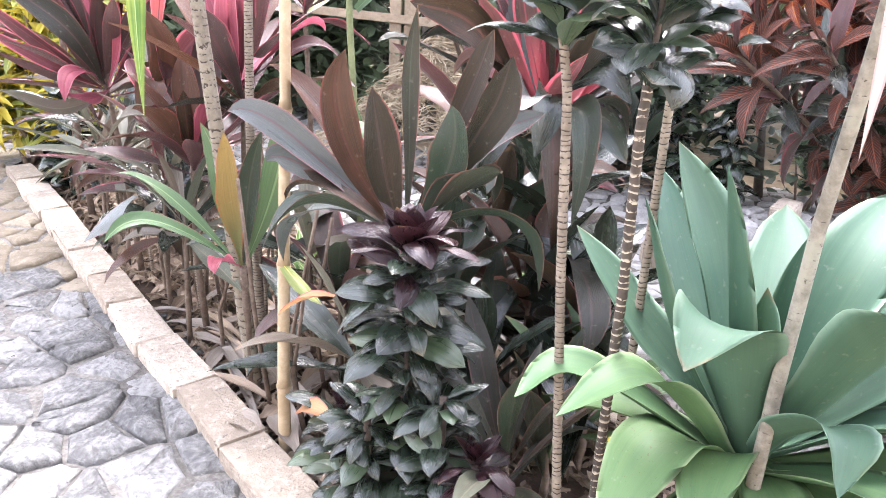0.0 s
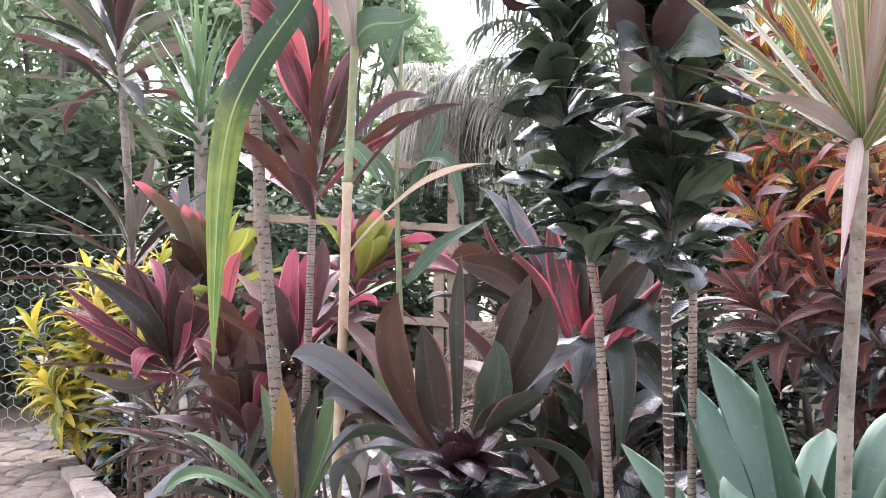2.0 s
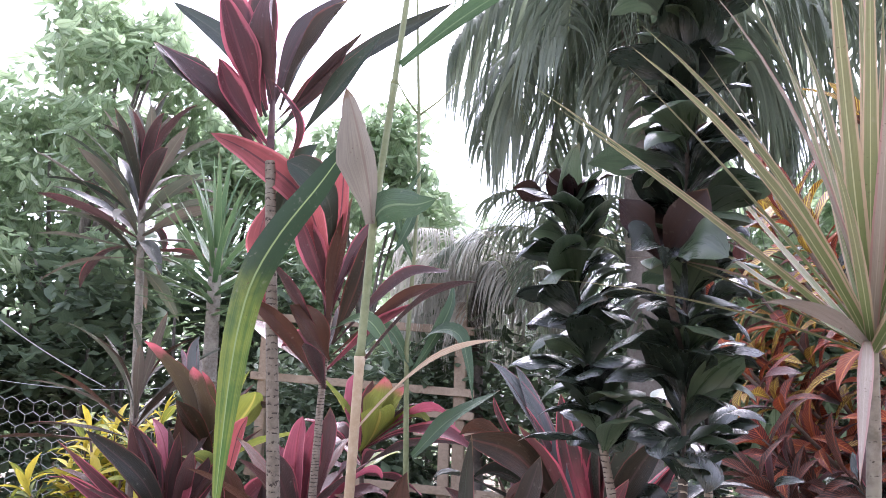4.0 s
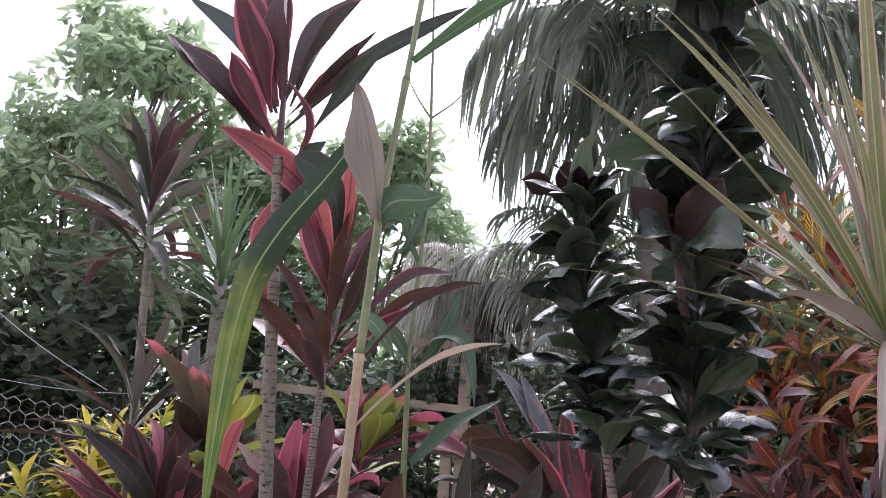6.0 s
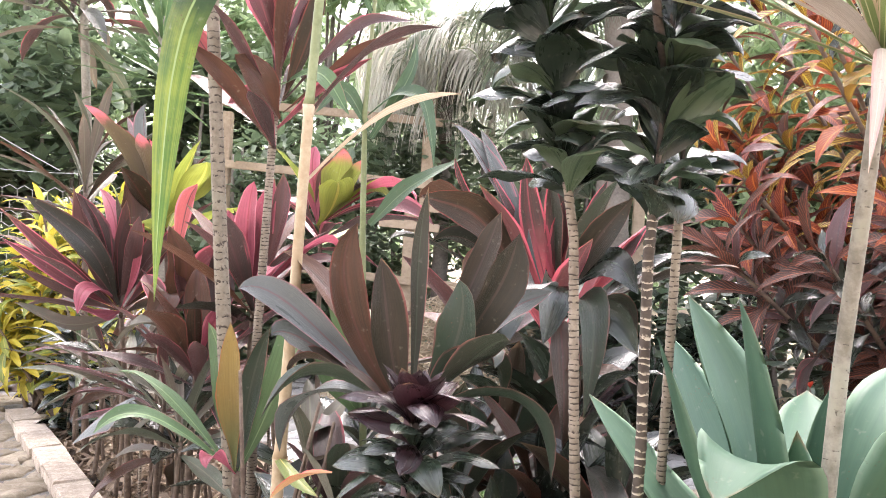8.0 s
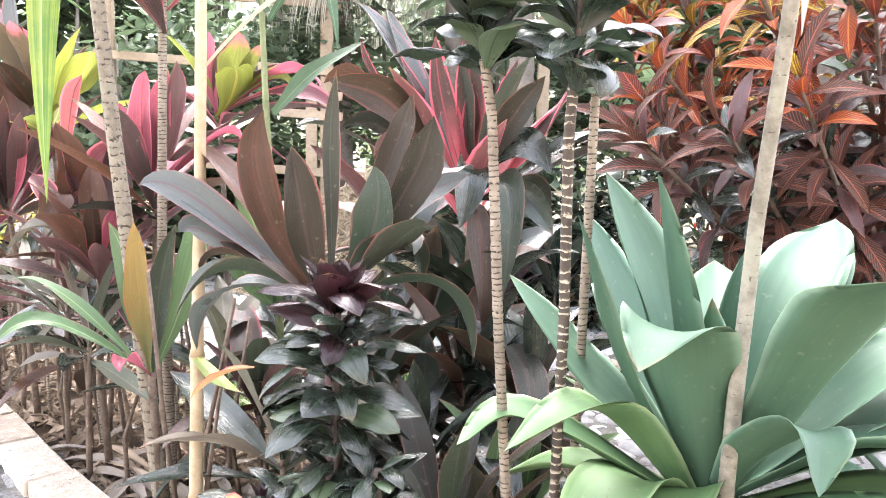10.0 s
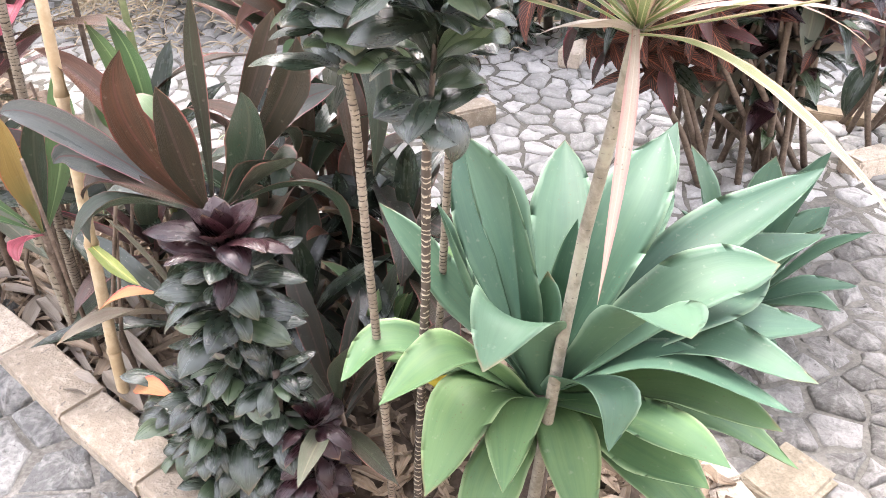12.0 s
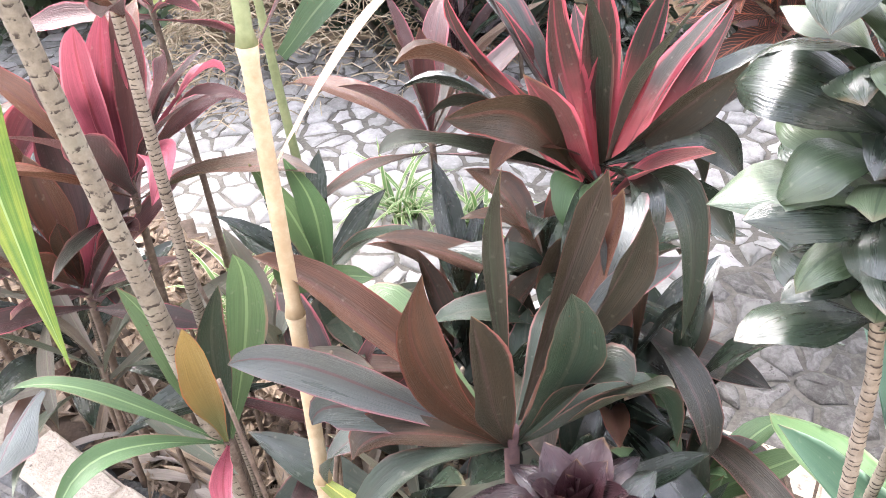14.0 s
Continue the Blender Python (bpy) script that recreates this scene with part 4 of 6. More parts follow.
# brown young crown of a side shoot on the scarred dracaena
part("side_shoot", tube_mesh([(0.322, 1.175, 1.24), (0.298, 1.11, 1.30), (0.288, 1.085, 1.375)], [0.007, 0.006, 0.005], 7, name="side_shoot"), M_BARK_DARK, scarred)
leaves_by(scarred, [
    ((0.288, 1.085, 1.36), (0.250, 1.06, 1.405), (0.223, 1.04, 1.440), 0.060, M_BROWN_YOUNG),
    ((0.288, 1.085, 1.36), (0.318, 1.06, 1.410), (0.343, 1.04, 1.452), 0.060, M_BROWN_YOUNG),
    ((0.288, 1.085, 1.36), (0.285, 1.13, 1.43), (0.290, 1.17, 1.47), 0.06, M_BROWN_YOUNG),
    ((0.288, 1.085, 1.35), (0.265, 1.03, 1.38), (0.235, 0.985, 1.355), 0.066, M_DARK),
    ((0.288, 1.085, 1.35), (0.325, 1.03, 1.375), (0.355, 0.985, 1.345), 0.066, M_DARK_MID),
])
# bronze one behind the bushy dark dracaena
bronze = thing("cordyline", (-0.05, 1.62, 0.05), "broad-leaved bronze and grey-green cordyline", "cordyline", group="cordylines")
part("stem", tube_mesh([(-0.05, 1.62, 0.02), (-0.055, 1.61, 0.35), (-0.055, 1.60, 0.72)], [0.014, 0.012, 0.011], 8), M_STEM_PURPLE, bronze)
leaves_to(bronze, (-0.055, 1.60, 0.68), [
    ((-0.172, 1.561, 1.063), (-0.05, 0.0, 0.0), 0.066, M_BROWN, 10), ((-0.404, 1.639, 0.928), (-0.05, 0.0, 0.05), 0.060, M_GREY, -48), ((-0.335, 1.60, 0.83), (-0.04, 0.0, 0.05), 0.066, M_GREY, -40),
    ((-0.36, 1.75, 0.992), (-0.02, 0.03, 0.04), 0.066, M_BROWN), ((-0.101, 1.55, 0.985), (-0.02, -0.01, 0.0), 0.072, M_GREYBROWN, 5),
    ((0.032, 1.59, 0.959), (0.035, 0.0, 0.0), 0.075, M_BRONZE_GREEN, -15), ((0.145, 1.72, 1.02), (0.04, 0.02, 0.0), 0.057, M_BROWN), ((-0.06, 1.66, 1.14), (0.01, 0.02, 0.0), 0.034, M_BRONZE_GREEN),
    ((0.128, 1.50, 0.858), (0.03, -0.03, 0.04), 0.066, M_BRONZE_GREEN),
    ((0.10, 1.56, 0.80), (0.03, 0.0, 0.05), 0.090, M_BRONZE_GREEN), ((0.22, 1.62, 0.60), (0.04, 0.0, 0.08), 0.052, M_BRONZE_GREEN),
    ((-0.29, 1.58, 0.76), (-0.03, -0.02, 0.06), 0.061, M_BROWN), ((-0.30, 1.50, 0.70), (-0.03, -0.03, 0.07), 0.057, M_BRONZE_GREEN),
    ((-0.24, 1.80, 0.86), (-0.03, 0.03, 0.05), 0.08, M_STRAP), ((0.12, 1.82, 0.70), (0.03, 0.04, 0.08), 0.066, M_BRONZE_GREEN),
    ((-0.33, 1.70, 0.58), (-0.05, 0.0, 0.08), 0.07, M_GREY), ((0.02, 1.78, 0.55), (0.02, 0.04, 0.05), 0.057, M_BRONZE_GREEN),
])
# the pale turned leaf, and one with red stalks
redstalk = cordyline((0.22, 1.99, 0.05), (0.218, 1.99, 0.82), "tall cordyline with red leaf stalks and dark green blades", [M_REDSTALK, M_REDSTALK, M_BRONZE_GREEN], n=10, length=0.42, width=0.075, seed=21, el=(86, 40), droop=25, foot=0.14)
leaves_to(redstalk, (0.218, 1.98, 0.838), [
    ((-0.047, 2.0, 1.216), (-0.03, 0, 0.02), 0.043, M_REDSTALK),
    ((0.054, 2.0, 1.21), (-0.02, 0, 0), 0.051, M_REDSTALK),
    ((0.123, 2.0, 1.224), (0, 0, 0), 0.060, M_REDSTALK),
    ((0.21, 2.0, 1.229), (0, 0, 0), 0.068, M_REDSTALK),
    ((0.338, 2.0, 1.194), (0, 0, 0), 0.051, M_REDSTALK),
    ((0.451, 2.0, 1.125), (0.03, 0, 0.0), 0.060, M_REDSTALK),
    ((0.587, 2.05, 1.029), (0.03, 0, 0.02), 0.06, M_DARK),
    ((0.627, 2.0, 0.991), (0.03, 0, 0.03), 0.07, M_GREYBROWN),
    ((0.018, 2.05, 1.091), (-0.03, 0, 0), 0.085, M_DARK),
    ((-0.076, 2.0, 1.033), (-0.02, 0, 0.05), 0.07, M_GREYBROWN),
    ((-0.173, 1.9, 1.02), (-0.05, 0, 0.06), 0.055, M_BRONZE_GREEN),
    ((-0.091, 2.15, 1.029), (-0.03, 0, 0.04), 0.06, M_DARK),
    ((0.394, 1.95, 0.819), (0.04, 0, 0.06), 0.07, M_BRONZE_GREEN),
    ((0.28, 1.75, 0.691), (0.03, -0.05, 0.12), 0.07, M_BRONZE_GREEN),
    ((0.11, 1.85, 0.864), (-0.02, -0.03, 0.05), 0.08, M_STRAP),
    ((0.008, 1.9, 0.959), (-0.02, -0.02, 0.08), 0.07, M_BROWN),
    ((0.245, 1.85, 0.532), (0.0, -0.03, 0.1), 0.07, M_BROWN),
])
leaves_to(redstalk, (0.21, 1.93, 0.85), [((0.11, 1.686, 0.90), (0.0, -0.03, 0.05), 0.08, M_GREY), ((-0.04, 2.1, 1.34), (-0.02, 0.0, 0.02), 0.06, M_GREY), ((0.03, 2.1, 1.30), (-0.02, 0.0, 0.02), 0.05, M_GREY), ((-0.10, 2.0, 1.14), (-0.04, 0.0, 0.05), 0.10, M_BROWN)])
leaves_by(redstalk, [
    ((0.160, 1.95, 0.90), (0.045, 1.86, 1.064), (-0.078, 1.8, 1.11), 0.076, M_BROWN),
    ((0.231, 1.95, 0.90), (0.297, 1.85, 1.037), (0.358, 1.8, 1.12), 0.063, M_GREYBROWN),
    ((0.205, 1.95, 0.90), (0.212, 1.80, 0.93), (0.187, 1.75, 0.817), 0.076, M_DARK),
    ((0.213, 1.95, 0.90), (0.321, 1.85, 0.985), (0.377, 1.8, 0.925), 0.069, M_DARK),
    ((0.184, 1.95, 0.88), (0.116, 1.8, 0.885), (0.075, 1.75, 0.776), 0.074, M_DARK),
    ((0.233, 1.95, 0.86), (0.328, 1.85, 0.872), (0.381, 1.8, 0.80), 0.063, M_DARK),
])
leaves_by(bronze, [
    ((-0.04, 1.61, 0.72), (0.06, 1.66, 0.97), (0.097, 1.66, 1.076), 0.051, M_GREYBROWN),
    ((-0.04, 1.61, 0.70), (0.096, 1.62, 0.925), (0.135, 1.62, 1.036), 0.080, M_GREYBROWN),
    ((-0.04, 1.61, 0.70), (0.105, 1.65, 0.875), (0.20, 1.64, 0.93), 0.050, M_GREY),
])
# green straps between agave and the stems
cordyline((0.16, 1.42, 0.05), (0.165, 1.42, 0.30), "young green cordyline with upright strap leaves", [M_BRONZE_GREEN, M_BRONZE_GREEN, M_GREYBROWN, M_STRAP_DULL], n=11, length=0.36, width=0.05, seed=22, el=(78, 15), droop=35)
cordyline((0.25, 1.62, 0.05), (0.25, 1.62, 0.20), "upright green cordyline among the stems", [M_STRAP, M_BRONZE_GREEN], n=8, length=0.34, width=0.06, seed=24, el=(88, 55), droop=18)
cordyline((0.33, 1.75, 0.05), (0.33, 1.75, 0.22), "low green cordyline on the bed's rim", [M_BRONZE_GREEN, M_STRAP], n=10, length=0.36, width=0.075, seed=23, el=(78, 15), droop=35)

# low dark growth that fills the bed under the taller plants
for k, (x, y, h, ms) in enumerate(((0.10, 1.72, 0.30, [M_DARK, M_BRONZE_GREEN]), (0.20, 1.86, 0.45, [M_DARK, M_BROWN]), (-0.18, 1.78, 0.32, [M_DARK, M_STRAP_DULL]), (-0.28, 2.02, 0.34, [M_BRONZE_GREEN, M_PURPLE]),
                                (-0.02, 2.05, 0.40, [M_DARK, M_BROWN]), (-0.40, 2.18, 0.40, [M_DARK, M_STRAP_DULL]), (-0.85, 2.40, 0.40, [M_DARK, M_BROWN]), (-1.0, 2.75, 0.45, [M_DARK, M_PURPLE]), (-1.35, 3.1, 0.45, [M_DARK, M_STRAP_DULL]), (-0.30, 2.40, 0.45, [M_BRONZE_GREEN, M_DARK]), (0.02, 2.25, 0.4, [M_DARK, M_BROWN]))):
    cordyline((x, y, 0.05), (x, y, h), "low dark-leaved cordyline in the shade of the bed", ms, n=13, length=0.34, width=0.07, seed=130 + k, el=(78, -15), droop=40, stem=0.007, group="low cordylines")

for k, (x, y, h, ms) in enumerate(((0.12, 1.98, 0.55, [M_DARK, M_BRONZE_GREEN, M_GREYBROWN]), (0.02, 1.84, 0.45, [M_DARK, M_BRONZE_GREEN]), (0.26, 2.02, 0.62, [M_DARK, M_GREYBROWN]), (0.16, 2.10, 0.62, [M_DARK, M_BROWN]), (0.36, 1.86, 0.44, [M_DARK, M_GREYBROWN]))):
    cordyline((x, y, 0.05), (x, y, h), "dark broad-leaved cordyline with drooping blades", ms, n=15, length=0.36, width=0.09, seed=160 + k, el=(80, -30), droop=65, stem=0.008, group="low cordylines", spread=0.2)

# two tall ones on ringed trunks
tall1 = cordyline((-0.49, 1.96, 0.05), (-0.63, 1.95, 1.82), "tall red-leaved cordyline on a pale ringed trunk", [M_PURPLE, M_BROWN, M_GREYBROWN], n=0, seed=31, el=(88, 45), droop=30, stem=0.0165, stem_mat=M_BARK_ROUGH, rings=True, spread=0.25, bend=(-0.005, 0, 0))
leaves_by(tall1, [
    ((-0.719, 2.06, 1.933), (-0.859, 1.99, 2.066), (-1.002, 1.95, 2.188), 0.088, M_BRONZE_GREEN),
    ((-0.683, 2.06, 1.907), (-0.771, 1.99, 2.031), (-0.803, 1.95, 2.131), 0.076, M_RED),
    ((-0.709, 2.06, 1.993), (-0.759, 1.99, 2.169), (-0.809, 1.95, 2.334), 0.097, M_RED),
    ((-0.652, 2.06, 2.01), (-0.554, 1.99, 2.156), (-0.434, 1.95, 2.287), 0.091, M_GREYBROWN),
    ((-0.625, 2.06, 1.993), (-0.513, 1.99, 2.07), (-0.428, 1.95, 2.155), 0.05, M_PURPLE),
    ((-0.579, 2.06, 1.941), (-0.463, 1.99, 2.044), (-0.338, 1.95, 2.17), 0.056, M_BRONZE_GREEN),
    ((-0.673, 2.06, 2.045), (-0.671, 1.99, 2.22), (-0.656, 1.95, 2.391), 0.11, M_PURPLE),
    ((-0.703, 2.08, 1.873), (-0.825, 2.0, 2.036), (-0.993, 1.95, 2.188), 0.074, M_PURPLE),
    ((-0.701, 2.08, 1.90), (-0.766, 2.02, 2.036), (-0.805, 1.98, 2.138), 0.075, M_RED),
    ((-0.70, 2.08, 2.0), (-0.821, 2.1, 2.229), (-1.061, 2.15, 2.426), 0.067, M_BRONZE_GREEN),
    ((-0.70, 2.08, 2.02), (-0.773, 2.02, 2.257), (-0.848, 2.0, 2.412), 0.095, M_RED),
    ((-0.691, 2.08, 2.04), (-0.71, 2.05, 2.291), (-0.7, 2.0, 2.481), 0.09, M_PURPLE),
    ((-0.685, 2.08, 2.02), (-0.622, 2.12, 2.272), (-0.501, 2.2, 2.459), 0.072, M_PURPLE),
    ((-0.675, 2.08, 1.98), (-0.524, 2.0, 2.067), (-0.389, 1.95, 2.183), 0.048, M_BROWN),
    ((-0.67, 2.08, 1.95), (-0.467, 2.15, 2.193), (-0.176, 2.2, 2.397), 0.061, M_BRONZE_GREEN),
    ((-0.64, 2.06, 1.80), (-0.571, 2.0, 1.941), (-0.668, 2.0, 2.086), 0.026, M_RED),
    ((-0.64, 2.06, 1.75), (-0.556, 1.98, 1.811), (-0.504, 1.96, 1.868), 0.067, M_BRONZE_GREEN),
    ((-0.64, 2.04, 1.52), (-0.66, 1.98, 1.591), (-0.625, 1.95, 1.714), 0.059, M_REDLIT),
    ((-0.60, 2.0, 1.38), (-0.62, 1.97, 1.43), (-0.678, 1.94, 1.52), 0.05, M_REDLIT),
    ((-0.64, 2.04, 1.60), (-0.60, 1.99, 1.72), (-0.545, 1.97, 1.80), 0.055, M_BRONZE_GREEN),
])
part("stem", tube_mesh([(-0.63, 1.95, 1.80), (-0.675, 2.06, 1.95), (-0.69, 2.09, 2.14)], [0.013, 0.010, 0.006], 7), M_STEM_PURPLE, tall1)
tall2 = cordyline((-0.50, 2.04, 0.05), (-0.48, 2.06, 1.42), "tall dark red cordyline on a slim scarred stem", [M_PURPLE, M_BROWN, M_RED], n=9, length=0.36, width=0.06, seed=32, el=(88, 30), droop=18, stem=0.011, stem_mat=M_BARK_TAN, rings=True, spread=0.2, bend=(-0.015, 0, 0))
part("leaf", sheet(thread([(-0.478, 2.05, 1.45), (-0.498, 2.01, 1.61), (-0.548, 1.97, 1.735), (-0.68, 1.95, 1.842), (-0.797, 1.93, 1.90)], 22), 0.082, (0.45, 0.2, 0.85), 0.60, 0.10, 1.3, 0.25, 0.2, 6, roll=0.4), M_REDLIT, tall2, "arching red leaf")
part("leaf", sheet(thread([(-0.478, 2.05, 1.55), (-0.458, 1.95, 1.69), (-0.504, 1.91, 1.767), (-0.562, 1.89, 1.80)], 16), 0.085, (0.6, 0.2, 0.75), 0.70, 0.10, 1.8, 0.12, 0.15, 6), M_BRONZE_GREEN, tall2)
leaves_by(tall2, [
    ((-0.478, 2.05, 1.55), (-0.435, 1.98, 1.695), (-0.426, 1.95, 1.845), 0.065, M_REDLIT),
    ((-0.481, 2.05, 1.459), (-0.516, 2.0, 1.584), (-0.558, 1.98, 1.693), 0.074, M_RED),
    ((-0.478, 2.05, 1.223), (-0.564, 1.96, 1.366), (-0.651, 1.9, 1.45), 0.047, M_BROWN),
    ((-0.47, 2.05, 1.296), (-0.505, 1.98, 1.379), (-0.551, 1.95, 1.43), 0.084, M_BROWN),
    ((-0.473, 2.05, 1.459), (-0.42, 2.1, 1.595), (-0.359, 2.15, 1.723), 0.048, M_PURPLE),
    ((-0.46, 2.05, 1.341), (-0.277, 2.0, 1.507), (-0.139, 1.98, 1.522), 0.037, M_PURPLE),
    ((-0.46, 2.05, 1.312), (-0.289, 2.08, 1.463), (-0.167, 2.1, 1.512), 0.032, M_BROWN),
    ((-0.462, 2.05, 1.34), (-0.392, 2.02, 1.5), (-0.357, 2.0, 1.64), 0.054, M_BROWN),
    ((-0.485, 2.05, 1.40), (-0.501, 2.1, 1.609), (-0.584, 2.15, 1.805), 0.06, M_PURPLE),
    ((-0.47, 2.05, 1.38), (-0.36, 2.0, 1.40), (-0.28, 1.98, 1.30), 0.045, M_STRAP),
    ((-0.48, 2.05, 1.30), (-0.54, 2.08, 1.36), (-0.62, 2.1, 1.34), 0.05, M_RED),
])
part("stem", tube_mesh([(-0.48, 2.06, 1.40), (-0.482, 2.05, 1.52), (-0.485, 2.05, 1.64)], [0.009, 0.007, 0.005], 7), M_STEM_PURPLE, tall2)
# pink and purple ones
rose = cordyline((-0.66, 2.36, 0.05), (-0.604, 2.31, 0.83), "bright pink and purple cordyline", [M_PURPLE, M_BROWN, M_GREYBROWN], n=14, length=0.38, width=0.075, seed=33, el=(85, 15), droop=28)
leaves_to(rose, (-0.604, 2.3, 0.831), [
    ((-0.586, 2.25, 1.18), (-0.03, 0, 0), 0.068, M_PINK),
    ((-0.527, 2.3, 1.198), (0.02, 0, 0), 0.064, M_PURPLE),
    ((-0.73, 2.4, 1.05), (-0.03, 0, 0.02), 0.064, M_PURPLE),
    ((-0.482, 2.4, 1.06), (0.03, 0, 0.03), 0.064, M_PURPLE),
    ((-0.387, 2.4, 0.998), (0.03, 0, 0.05), 0.060, M_PINK),
    ((-0.35, 2.4, 0.918), (0.03, 0, 0.05), 0.056, M_PURPLE),
    ((-0.55, 2.3, 1.176), (-0.02, 0, 0.0), 0.072, M_PINK),
    ((-0.698, 2.35, 1.09), (-0.03, 0, 0.03), 0.064, M_PINK),
    ((-0.53, 2.1, 0.9), (0.05, 0, 0.05), 0.064, M_PINK),
])
plum = cordyline((-1.15, 2.72, 0.05), (-1.154, 2.62, 0.78), "spreading purple cordyline with long red stalks", [M_PURPLE, M_PURPLE, M_BROWN], n=20, length=0.42, width=0.06, seed=35, el=(84, 0), droop=22, foot=0.12)
leaves_to(plum, (-1.154, 2.6, 0.779), [
    ((-1.398, 2.5, 1.076), (-0.03, -0.02, 0.05), 0.085, M_PURPLE),
    ((-1.273, 2.55, 1.128), (-0.02, 0, 0.02), 0.085, M_PURPLE),
    ((-1.169, 2.7, 1.203), (0, 0.02, 0), 0.1, M_BROWN),
    ((-1.525, 2.5, 1.082), (-0.03, 0, 0.0), 0.038, M_RED),
    ((-1.514, 2.45, 0.972), (-0.03, 0, 0.02), 0.038, M_RED),
    ((-1.47, 2.5, 0.899), (-0.03, 0, 0.05), 0.04, M_PURPLE),
    ((-1.013, 2.6, 1.026), (0.02, 0, 0.02), 0.06, M_PURPLE),
    ((-1.071, 2.8, 0.988), (0.03, 0, 0.0), 0.07, M_BROWN),
    ((-1.322, 2.8, 1.177), (0, 0.02, 0), 0.06, M_PINK),
    ((-1.147, 2.35, 0.771), (0.0, -0.05, 0.05), 0.05, M_PINK),
    ((-1.33, 2.5, 0.798), (0, -0.03, 0.05), 0.05, M_STRAP_DULL),
])
leaves_by(plum, [
    ((-1.148, 2.58, 0.759), (-1.248, 2.5, 0.874), (-1.42, 2.4, 1.052), 0.044, M_RED),
    ((-1.148, 2.58, 0.759), (-1.253, 2.48, 0.84), (-1.392, 2.35, 0.972), 0.037, M_RED),
    ((-1.148, 2.58, 0.754), (-1.245, 2.5, 0.804), (-1.369, 2.4, 0.889), 0.041, M_PURPLE),
    ((-1.143, 2.58, 0.769), (-1.204, 2.55, 0.928), (-1.258, 2.5, 1.136), 0.077, M_PURPLE),
    ((-1.139, 2.58, 0.769), (-1.196, 2.5, 0.946), (-1.363, 2.42, 1.101), 0.078, M_GREYBROWN),
    ((-1.129, 2.58, 0.769), (-1.108, 2.6, 0.932), (-1.183, 2.62, 1.119), 0.092, M_BROWN),
    ((-1.129, 2.58, 0.76), (-1.038, 2.5, 0.901), (-1.026, 2.5, 1.04), 0.034, M_PINK),
    ((-0.905, 2.4, 0.761), (-0.82, 2.35, 0.899), (-0.853, 2.3, 1.025), 0.096, M_BROWN),
    ((-0.905, 2.4, 0.761), (-0.799, 2.42, 0.914), (-0.744, 2.45, 0.966), 0.073, M_RED),
    ((-1.129, 2.58, 0.751), (-1.124, 2.45, 0.745), (-1.148, 2.35, 0.777), 0.05, M_PINK),
    ((-1.137, 2.58, 0.733), (-1.231, 2.45, 0.714), (-1.34, 2.35, 0.784), 0.05, M_STRAP_DULL),
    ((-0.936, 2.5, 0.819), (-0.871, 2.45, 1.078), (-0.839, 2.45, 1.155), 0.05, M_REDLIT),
    ((-1.129, 2.58, 0.748), (-1.063, 2.62, 0.842), (-1.014, 2.66, 0.953), 0.039, M_RED),
    ((-0.905, 2.4, 0.752), (-0.854, 2.32, 0.834), (-0.895, 2.28, 0.756), 0.092, M_BROWN),
])
plum2 = cordyline((-0.75, 2.29, 0.05), (-0.742, 2.26, 0.64), "bronze and pink cordyline with rounded leaves", [M_PURPLE, M_BROWN], n=12, length=0.32, width=0.06, seed=39, el=(80, 10), droop=25)
leaves_to(plum2, (-0.742, 2.25, 0.642), [
    ((-0.842, 2.15, 0.803), (-0.02, -0.02, 0.02), 0.11, M_BROWN),
    ((-0.657, 2.2, 0.851), (0.02, 0, 0.02), 0.06, M_PINK),
    ((-0.871, 2.35, 1.003), (-0.02, 0.02, 0.0), 0.085, M_PURPLE),
    ((-0.76, 2.4, 0.966), (0.03, 0.02, 0.0), 0.09, M_PURPLE),
    ((-0.761, 2.3, 0.927), (0, 0.0, 0.0), 0.07, M_BROWN),
    ((-0.967, 2.4, 0.89), (-0.03, 0, 0.03), 0.06, M_RED),
    ((-0.594, 2.2, 0.793), (0.02, 0, 0.03), 0.06, M_PURPLE),
    ((-0.942, 2.2, 0.698), (-0.02, 0, 0.08), 0.05, M_STRAP_DULL),
])
olive = cordyline((-1.08, 2.88, 0.05), (-1.083, 2.78, 1.03), "olive-green cordyline with red leaf tips", [M_REDTIP, M_YELLOWGREEN, M_BROWN], n=9, length=0.36, width=0.09, seed=36, el=(80, 20), droop=18)
leaves_to(olive, (-1.083, 2.75, 1.045), [
    ((-1.308, 2.65, 1.442), (-0.01, 0, -0.02), 0.125, M_REDTIP),
    ((-1.113, 2.6, 1.332), (0, 0, 0.0), 0.11, M_REDTIP),
    ((-1.19, 2.8, 1.45), (-0.02, 0, 0.04), 0.08, M_GREY),
    ((-0.908, 2.7, 1.255), (0.03, 0, 0.0), 0.11, M_YELLOWGREEN),
    ((-1.313, 2.9, 1.422), (-0.02, 0, 0.03), 0.07, M_PURPLE),
    ((-0.887, 2.8, 1.19), (0.03, 0, 0.04), 0.08, M_BROWN),
])
lime = cordyline((-0.55, 2.85, 0.05), (-0.547, 2.78, 1.03), "yellow-green cordyline with pink and red young leaves", [M_YELLOWGREEN, M_RED, M_PURPLE], n=12, length=0.34, width=0.08, seed=37, el=(80, 5), droop=30)
